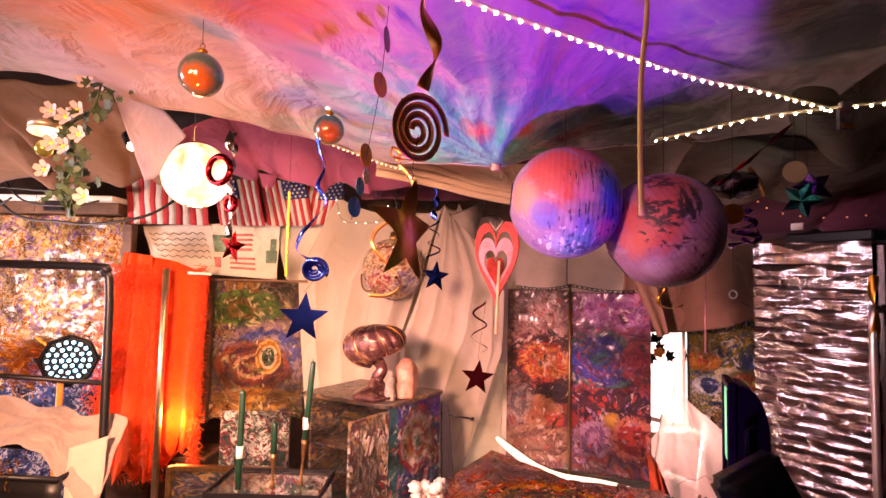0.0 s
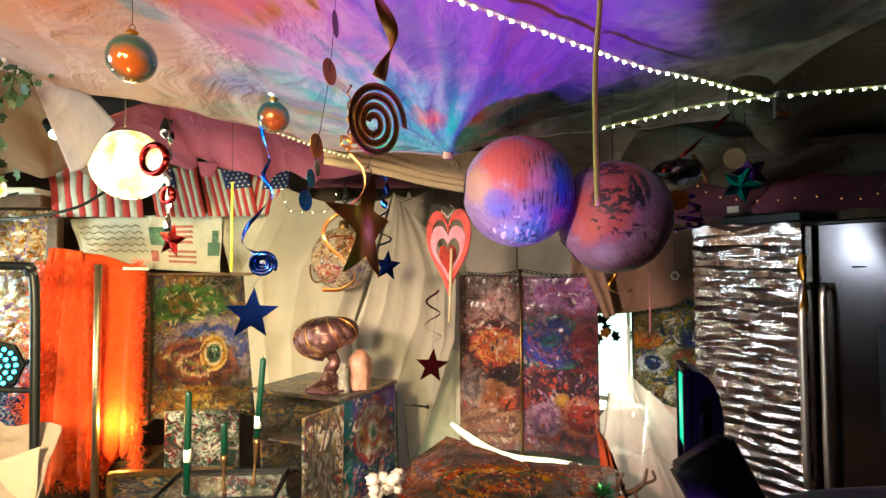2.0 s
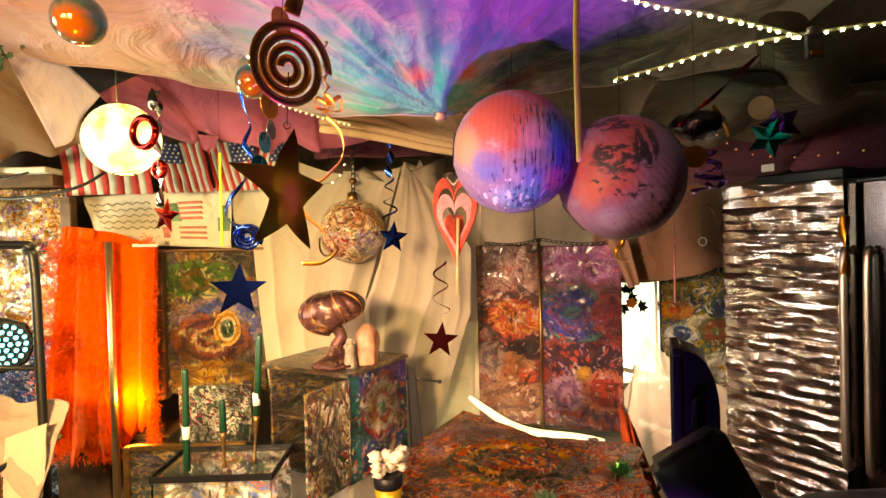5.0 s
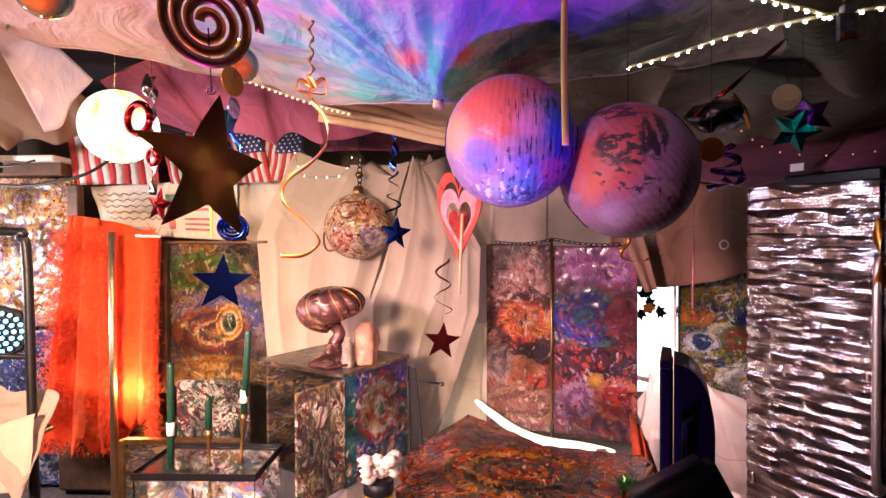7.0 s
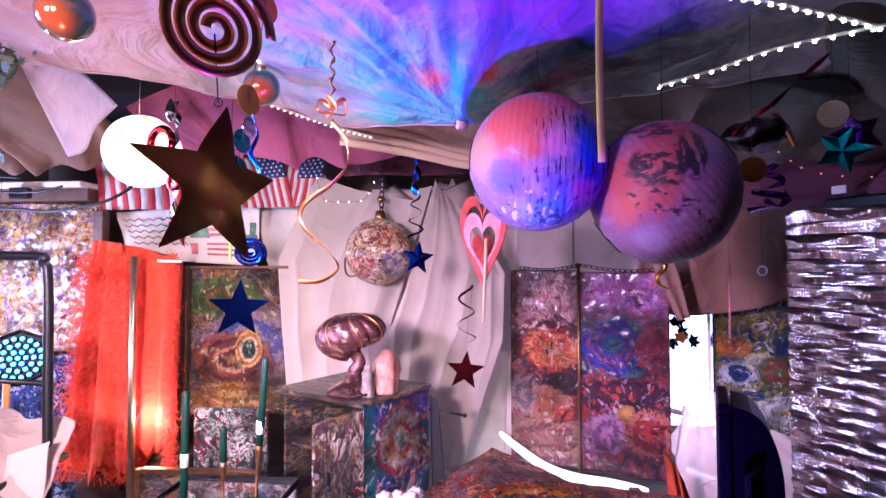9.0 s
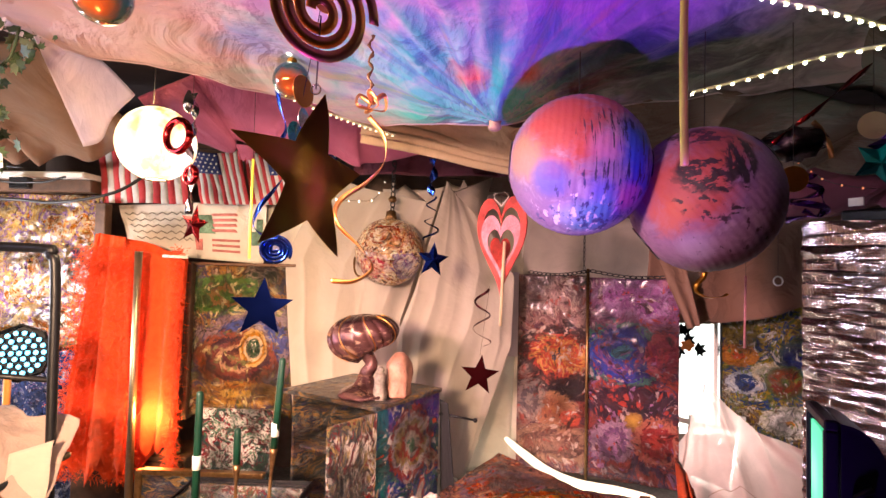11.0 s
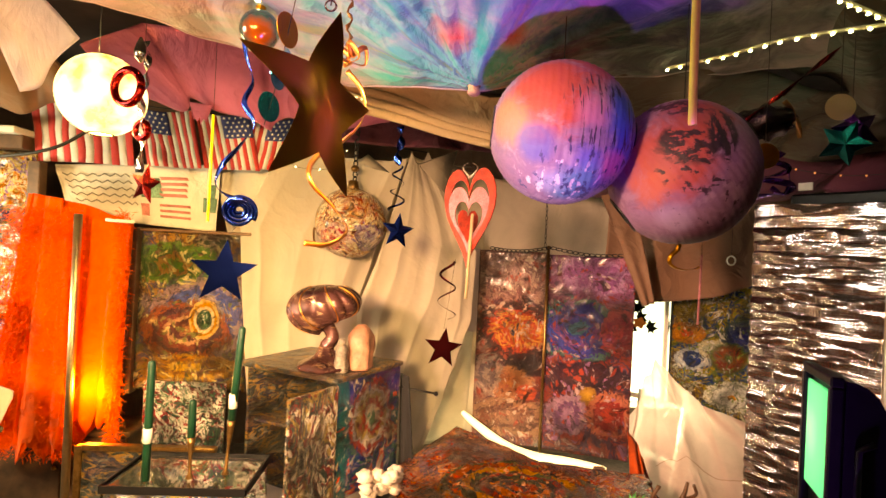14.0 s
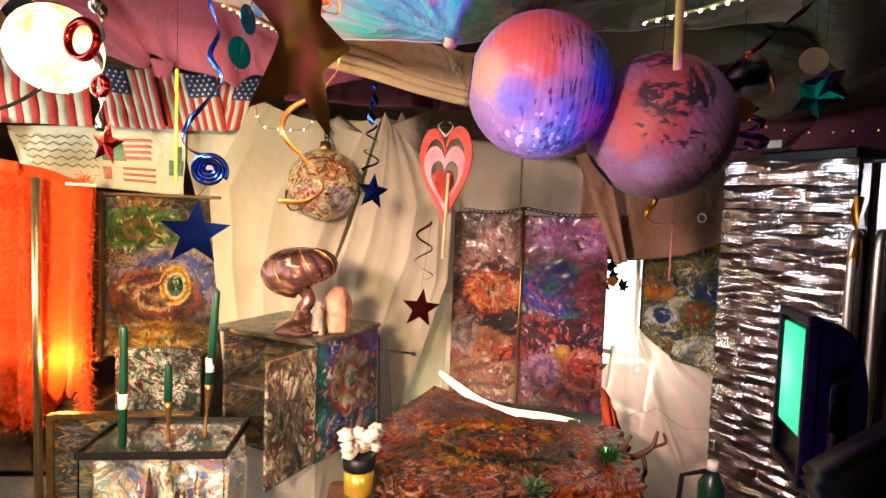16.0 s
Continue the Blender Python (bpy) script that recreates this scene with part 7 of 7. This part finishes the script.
for i in range(900):
    o = Vector((-1.95 + rnd.gauss(0, 0.09), 2.62 + rnd.gauss(0, 0.03), 1.03 + rnd.gauss(0, 0.06)))
    d = Vector((rnd.uniform(-1, 1), rnd.uniform(-1, 1), rnd.uniform(-0.6, 0.6))).normalized() * rnd.uniform(0.02, 0.07)
    q = d.orthogonal().normalized() * 0.002
    bm.faces.new([bm.verts.new(o - q), bm.verts.new(o + q), bm.verts.new(o + d + q), bm.verts.new(o + d - q)])
solo("gold_garland", bm, M_goldf, (-1.95, 2.62, 1.03), "tangled gold tinsel garland behind the stage lamp", "garland", "", "stuff", False)

# red ring, tinsel and star
rs = thing("red_ring_ornament", (-0.95, 2.364, 1.5), "red foil rings and star on a silver tinsel strip", "ornament")
part("ring", tube([(-0.955 + 0.055 * math.cos(q), 2.364 - 0.02 * math.cos(q), 1.89 + 0.058 * math.sin(q)) for q in [2 * math.pi * k / 28 for k in range(29)]], 0.014, 8), M_redf, rs)
part("ring", tube([(-0.90 + 0.026 * math.cos(q), 2.364 - 0.012 * math.cos(q), 1.745 + 0.028 * math.sin(q)) for q in [2 * math.pi * k / 20 for k in range(21)]], 0.012, 8), M_redf, rs)
part("tinsel", ribbon([(-0.895, 2.36, 2.05), (-0.89, 2.36, 1.95), (-0.905, 2.36, 1.85), (-0.893, 2.36, 1.74), (-0.90, 2.36, 1.6)], 0.028, 2.5), M_silverf, rs, "twisted silver tinsel")
string((-0.90, 2.36, 2.04), (-0.90, 2.36, 2.2))
part("star", puffed_star(0.075, Matrix.Translation((-0.895, 2.392, 1.564)) @ Euler((0, 0.2, -0.4)).to_matrix().to_4x4(), 0.012, 0.45), M_redf, rs, "red foil star", False)

solo("yellow_stick", tube([(-0.60, 2.2, 1.775), (-0.602, 2.2, 1.44)], 0.0048, 8), M_yellow, (-0.60, 2.2, 1.44), "neon yellow stick hanging on a thread", "stick")
string((-0.60, 2.2, 1.775), (-0.60, 2.2, 2.1))

# strand of small discs
mob = thing("disc_strand", (-0.15, 1.35, 1.55), "thread strung with thin gold and teal foil discs", "disc ornament")
part("thread", tube(smooth_path([(-0.12, 1.35, 2.1), (-0.135, 1.35, 1.9), (-0.164, 1.35, 1.72), (-0.18, 1.35, 1.63), (-0.195, 1.35, 1.57)], 5), 0.0009, 4), M_cable, mob)
for (x, z, r, a), m in zip([(-0.122, 2.007, 0.03, 1.45), (-0.135, 1.896, 0.03, 1.15), (-0.164, 1.725, 0.028, 1.2), (-0.176, 1.65, 0.022, 1.3), (-0.188, 1.60, 0.024, 1.1), (-0.162, 1.675, 0.02, 1.4)], [M_darkredf, M_goldf, M_goldf, M_tealf, M_tealf, M_silverf]):
    part("disc", plate([(r * math.cos(q), r * math.sin(q)) for q in [2 * math.pi * k / 24 for k in range(24)]], Matrix.Translation((x, 1.35, z)) @ Matrix.Rotation(a, 4, "Z"), 0.001), m, mob, "", False)

# right side hangings
for c, r, m, l in (((1.184, 1.885, 1.822), 0.036, M_tan, "pale paper disc hanging on a thread"), ((0.966, 1.864, 1.673), 0.034, M_goldf, "ridged gold foil coin hanging on a thread")):
    o = thing("hanging_disc", c, l, "disc ornament", "hanging discs")
    part("disc", plate([(r * math.cos(q), r * math.sin(q)) for q in [2 * math.pi * k / 32 for k in range(32)]], Matrix.Translation(c) @ Matrix.Rotation(-0.35, 4, "Z"), 0.003), m, o, "", False)
    string((c[0], c[1], c[2] + r), (c[0], c[1], 2.05))
bf = thing("blue_foil_star", (1.257, 1.933, 1.68), "crumpled teal and violet foil star cluster", "star ornament")
part("star", puffed_star(0.068, Matrix.Translation((1.235, 1.93, 1.735)) @ Euler((0.3, 0.4, -0.5)).to_matrix().to_4x4(), 0.03, 0.5), M_tealf, bf, smooth=False)
part("star", puffed_star(0.07, Matrix.Translation((1.30, 1.97, 1.79)) @ Euler((-0.3, 0.9, -0.4)).to_matrix().to_4x4(), 0.03, 0.5), M_purpf, bf, "violet foil star", False)
string((1.257, 1.933, 1.82), (1.257, 1.933, 2.05))
pc = thing("violet_curl", (1.04, 1.93, 1.57), "curled violet foil ribbon", "ribbon ornament")
part("curl", ribbon(helix((1.04, 1.93), 1.70, 1.57, 0.02, 0.05, 2.5), 0.018, 1.5, n=3), M_purpf, pc)
part("curl", ribbon([(1.03, 1.93, 1.60), (1.06, 1.92, 1.58), (1.09, 1.94, 1.61), (1.075, 1.93, 1.65)], 0.015, 0.8), M_purpf, pc)
df = thing("dark_foil_streamer", (1.03, 1.95, 1.76), "black and red foil streamer cluster under the drape", "streamer")
part("bow", ball((1.03, 1.98, 1.79), 0.075, 14, 0.6, 0.6), plain("black_foil", (0.02, 0.015, 0.02), 0.2, 0.8, 0.2, 30, 0.4), df)
for a, b, m in (((0.95, 1.93, 1.78), (1.06, 1.93, 1.87), M_redf), ((1.05, 1.93, 1.86), (1.19, 1.9, 1.99), M_darkredf), ((1.05, 1.92, 1.84), (1.10, 1.92, 1.74), M_bronze)):
    part("streamer", ribbon([a, tuple((Vector(a) + Vector(b)) / 2 + Vector((0.01, 0, 0.01))), b], 0.014, 0.7), m, df)
tg = thing("hanging_tag", (1.216, 1.70, 1.91), "grey plastic clip tag holding the light strip", "tag")
part("plate", block((1.19, 1.69, 1.905), (1.245, 1.70, 1.975), 0.006), M_grey, tg, smooth=False)
part("clip", block((1.2, 1.685, 1.975), (1.235, 1.705, 1.995), 0.004), M_steel, tg, "", False)
part("clip", block((1.2, 1.685, 1.915), (1.235, 1.69, 1.928), 0.002), M_goldf, tg, "", False)
fairy_string([(1.5, 2.75, 1.9), (1.58, 2.66, 1.80), (1.8, 2.62, 1.77), (2.05, 2.6, 1.79), (2.3, 2.55, 1.78), (2.5, 2.6, 1.9)], 14, 0.0038, M_ledred, "tiny amber fairy lights along the plum drape")
solo("pink_straw", tube([(1.36, 2.9, 1.42), (1.355, 2.9, 1.1)], 0.005, 8), M_pinkglit, (1.36, 2.9, 1.1), "thin pink straw hanging on a thread", "straw")
string((1.36, 2.9, 1.42), (1.36, 2.9, 2.1))
solo("white_ring", tube([(1.50 + 0.02 * math.cos(q), 2.9, 1.40 + 0.02 * math.sin(q)) for q in [2 * math.pi * k / 16 for k in range(17)]], 0.004, 6), M_paper, (1.5, 2.9, 1.4), "small white ring hanging on a thread", "ring")
string((1.50, 2.9, 1.42), (1.5, 2.9, 2.1))

# ---- fridge with its foil blanket ----
FU = Vector((0.481, -0.877, 0)).normalized()
FN = Vector((-FU.y, FU.x, 0)) * -1
if FN.x > 0:
    FN = -FN
F0 = Vector((1.645, 2.965, 0))
FM = Matrix(((FU.x, -FN.x, 0, F0.x), (FU.y, -FN.y, 0, F0.y), (0, 0, 1, 0), (0, 0, 0, 1)))
fr = thing("fridge", (*(F0 + FU * 0.5).xy, 0), "double-door stainless steel fridge with long bar handles", "fridge")
part("body", block((0.0, 0.06, 0.0), (1.06, 0.7, 1.66), 0.01, FM), M_blackm, fr, smooth=False)
part("door", block((0.0, 0.006, 0.06), (0.585, 0.055, 1.64), 0.008, FM), M_doorsteel, fr, "brushed steel door", False)
d2 = part("door", block((0.6, 0.006, 0.06), (1.06, 0.055, 1.64), 0.008, FM), M_doorsteel, fr, "brushed steel door", False)
for x in (0.555, 0.64):
    part("handle", tube(smooth_path([FM @ Vector((x, 0.0, 0.45)), FM @ Vector((x, -0.05, 0.48)), FM @ Vector((x, -0.055, 0.9)), FM @ Vector((x, -0.05, 1.32)), FM @ Vector((x, 0.0, 1.35))], 6), 0.016, 12), M_steel, fr, "long steel bar handle")
part("dispenser", block((0.82, -0.002, 0.75), (1.04, 0.004, 1.2), 0.003, FM), M_black, d2, "black dispenser panel", False)
solo("fridge_magnet", lathe([(0.022, 0), (0.022, 0.006)], FM @ Vector((0.76, -0.004, 1.44)), 16), M_black, FM @ Vector((0.76, 0, 1.44)), "small black fridge magnet", "magnet")


def quilt(u, v):
    w, z = 0.008 + 0.535 * u, 1.665 - 1.6 * v
    k = v * 29.999
    row = math.floor(k)
    step = k - row
    fold = abs(math.sin(math.pi * (u * 4.2 + 0.8 * nz(row * 1.7, 3)))) ** 0.35
    slope = (step - 0.5) * 0.016 * nz(u * 4.5, row * 2.3, 1) + 0.016 * fold * nz(u * 2.6, row * 1.9, 8)
    out = 0.006 + 0.014 * max(0, 1 - abs(step - 0.45 - 0.45 * nz(u * 3.5, row * 1.3, 9)) / 0.6) * max(0.1, 0.65 + 1.1 * nz(row * 3.3, u * 4, 6)) + slope + 0.01 * nz(u * 2.5, v * 6, 4)
    z += 0.009 * nz(u * 2.2, row * 2.3 + 5) - 0.012 * u
    return FM @ Vector((w, -out - 0.006, z))


m, nt, bsf = nodes_of("quilted_silver_foil")
bsf.inputs["Base Color"].default_value = (0.54, 0.45, 0.46, 1)
bsf.inputs["Metallic"].default_value, bsf.inputs["Roughness"].default_value = 1.0, 0.2
pos = nt.nodes.new("ShaderNodeNewGeometry").outputs["Position"]
mp = nt.nodes.new("ShaderNodeMapping")
mp.inputs["Rotation"].default_value = (0, 0, math.atan2(-FU.y, FU.x))
nt.links.new(pos, mp.inputs["Vector"])
vo = nt.nodes.new("ShaderNodeTexVoronoi")
vo.inputs["Scale"].default_value, vo.inputs["Randomness"].default_value = 85, 0.1
nt.links.new(mp.outputs[0], vo.inputs["Vector"])
wr = add(nt, "ShaderNodeTexNoise", Scale=9.0, Detail=6.0, Roughness=0.6)
nt.links.new(pos, wr.inputs["Vector"])
b1, b2 = add(nt, "ShaderNodeBump", Strength=0.3, Distance=0.005), add(nt, "ShaderNodeBump", Strength=0.45, Distance=0.04)
nt.links.new(vo.outputs["Distance"], b1.inputs["Height"]), nt.links.new(wr.outputs["Fac"], b2.inputs["Height"])
b2.inputs["Strength"].default_value = 0.12
nt.links.new(b2.outputs[0], b1.inputs["Normal"]), nt.links.new(b1.outputs[0], bsf.inputs["Normal"])
solo("foil_blanket", sheet(quilt, 64, 240, 0.0012), m, F0 + FN * 0.03, "crinkled quilted silver foil blanket hung on the fridge door", "foil blanket", smooth=False)
solo("gold_tassel", ribbon([FM @ Vector((0.57, -0.06, 1.50)), FM @ Vector((0.56, -0.07, 1.42)), FM @ Vector((0.575, -0.07, 1.33)), FM @ Vector((0.56, -0.06, 1.22))], 0.035, 0.6), M_goldf, FM @ Vector((0.57, -0.06, 1.35)), "gold foil tassel hanging on the fridge handle", "tassel")
solo("fridge_top_box", block((0.1, 0.1, 1.662), (0.5, 0.5, 1.72), 0.01, FM), M_black, FM @ Vector((0.3, 0.3, 1.66)), "flat black box on top of the fridge", "box", smooth=False)
solo("paper_note", block((0.14, 0.09, 1.735), (0.2, 0.098, 1.77), 0.001, FM), M_paper, FM @ Vector((0.17, 0.09, 1.73)), "small white paper note", "note", smooth=False)

# ---- flood lamp on a stand, chair with cushion ----
LU = Vector((0.37, 0.93, 0)).normalized()
LN = Vector((-0.93, 0.37, 0)).normalized()
L0 = Vector((0.57, 1.155, 1.161)) - LU * 0.05
LM = Matrix(((LU.x, -LN.x, 0, L0.x), (LU.y, -LN.y, 0, L0.y), (0, 0, 1, L0.z), (0, 0, 0, 1)))
fl = thing("flood_lamp", (0.55, 1.1, 0), "black flood lamp with a glowing face on a slim stand", "flood lamp")
for lo, hi in (((-0.056, 0.0, -0.105), (0.05, 0.014, -0.092)), ((-0.056, 0.0, 0.088), (0.05, 0.014, 0.1)), ((-0.056, 0.0, -0.092), (-0.046, 0.014, 0.088)), ((0.04, 0.0, -0.092), (0.05, 0.014, 0.088))):
    part("bezel_bar", block(lo, hi, 0.002, LM), M_black, fl, "thin black front frame bar", False)
part("back_plate", block((-0.046, 0.01, -0.092), (0.04, 0.016, 0.088), 0, LM), M_black, fl, "", False)
prof = [(0.017, -0.1), (0.066, -0.1)] + [(0.017 + 0.05 * math.cos(a * math.pi / 20) ** 0.8, -0.0 + 0.095 * math.sin(a * math.pi / 20)) for a in range(0, 10)] + [(0.017, 0.096)]
part("back_shell", plate(prof, LM @ Matrix(((0, 1, 0, -0.05), (1, 0, 0, 0), (0, 0, 1, 0), (0, 0, 0, 1))), 0.094), M_black, fl, "rounded black back", False)
part("side_rib", tube([LM @ Vector(p) for p in ((-0.053, 0.03, -0.09), (-0.053, 0.03, 0.02), (-0.053, 0.045, 0.03))], 0.004, 6), M_blackm, fl)
part("face", block((-0.045, 0.004, -0.05), (0.039, 0.008, 0.08), 0.001, LM), M_flood, fl, "glowing glass face", False)
part("yoke", tube([LM @ Vector(p) for p in ((-0.064, 0.03, -0.03), (-0.064, 0.035, -0.135), (0.06, 0.035, -0.135), (0.06, 0.03, -0.03))], 0.007, 6), M_blackm, fl, "black bracket")
part("bolt", lathe([(0.01, 0), (0.01, 0.008), (0.004, 0.012)], LM @ Vector((-0.02, 0.035, -0.128)), 10), M_chrome, fl, "shiny bolt")
part("stand", tube([LM @ Vector((0, 0.035, -0.135)), (0.55, 1.1, 0.02)], 0.012, 10), M_blackm, fl, "black stand pole")
for a in (0.3, 2.4, 4.5):
    part("foot", tube([(0.55, 1.1, 0.2), (0.55 + 0.2 * math.cos(a), 1.1 + 0.2 * math.sin(a), 0.01)], 0.009, 8), M_blackm, fl)

ch = thing("black_chair", (0.62, 0.95, 0), "black high-backed padded chair", "chair")
CHM = Matrix.Translation((0.47, 0.87, 0)) @ Matrix.Rotation(0.55, 4, "Z")
CW = Matrix.Translation((0.45, 0.95, 1.128)) @ Matrix.Rotation(-0.5, 4, "Y")
part("backrest", block((0.0, -0.022, -0.14), (0.108, 0.022, 0.0), 0.01, CW, 3), plain("black_vinyl", (0.006, 0.006, 0.008), 0.45, 0, 0.2, 90, 0.15), ch, "slanted black padded top")
part("back_post", block((0.52, 0.935, 0.44), (0.57, 0.965, 1.07), 0.006), M_blackm, ch, "", False)
part("seat", block((-0.03, 0.0, 0.42), (0.4, 0.3, 0.5), 0.03, CHM, 3), M_black, ch)
for x, y in ((0.0, 0.03), (0.36, 0.03), (0.0, 0.26), (0.36, 0.26)):
    part("leg", tube([CHM @ Vector((x, y, 0)), CHM @ Vector((x, y, 0.43))], 0.014, 8), M_blackm, ch)


def cushion(u, v):
    a, q = 2 * math.pi * u, math.pi * v
    s = lambda t: math.copysign(abs(t) ** 0.5, t)
    return (0.755 + 0.2 * s(math.cos(a)) * math.sin(q) ** 0.5, 0.93 + 0.07 * math.cos(q), 0.885 + 0.2 * s(math.sin(a)) * math.sin(q) ** 0.5 + 0.012 * nz(u * 8, v * 6))


solo("green_cushion", sheet(cushion, 40, 20, 0, closed=True), cloth("sage_green_cotton", (0.2, 0.28, 0.21), 0.05), (0.755, 0.93, 0.69), "sage green cushion propped against the black chair", "cushion")
bt = thing("green_bottle", (1.32, 2.42, 0), "dark green bottle with a white cap on a crate", "bottle")
part("body", lathe([(0.045, 0.2), (0.05, 0.21), (0.05, 0.36), (0.03, 0.4), (0.018, 0.42)], (1.32, 2.42, 0), 24), M_green, bt)
part("cap", lathe([(0.022, 0.42), (0.022, 0.45), (0.018, 0.455)], (1.32, 2.42, 0), 18), M_paper, bt, "white cap")
solo("black_crate", joined(block((1.12, 2.34, 0), (1.42, 2.54, 0.198), 0.006), tube([(1.14, 2.36, 0.2), (1.16, 2.36, 0.43), (1.26, 2.37, 0.44)], 0.01, 6)), M_blackm, (1.27, 2.44, 0), "black crate with an angled bracket beside the table", "crate", smooth=False)
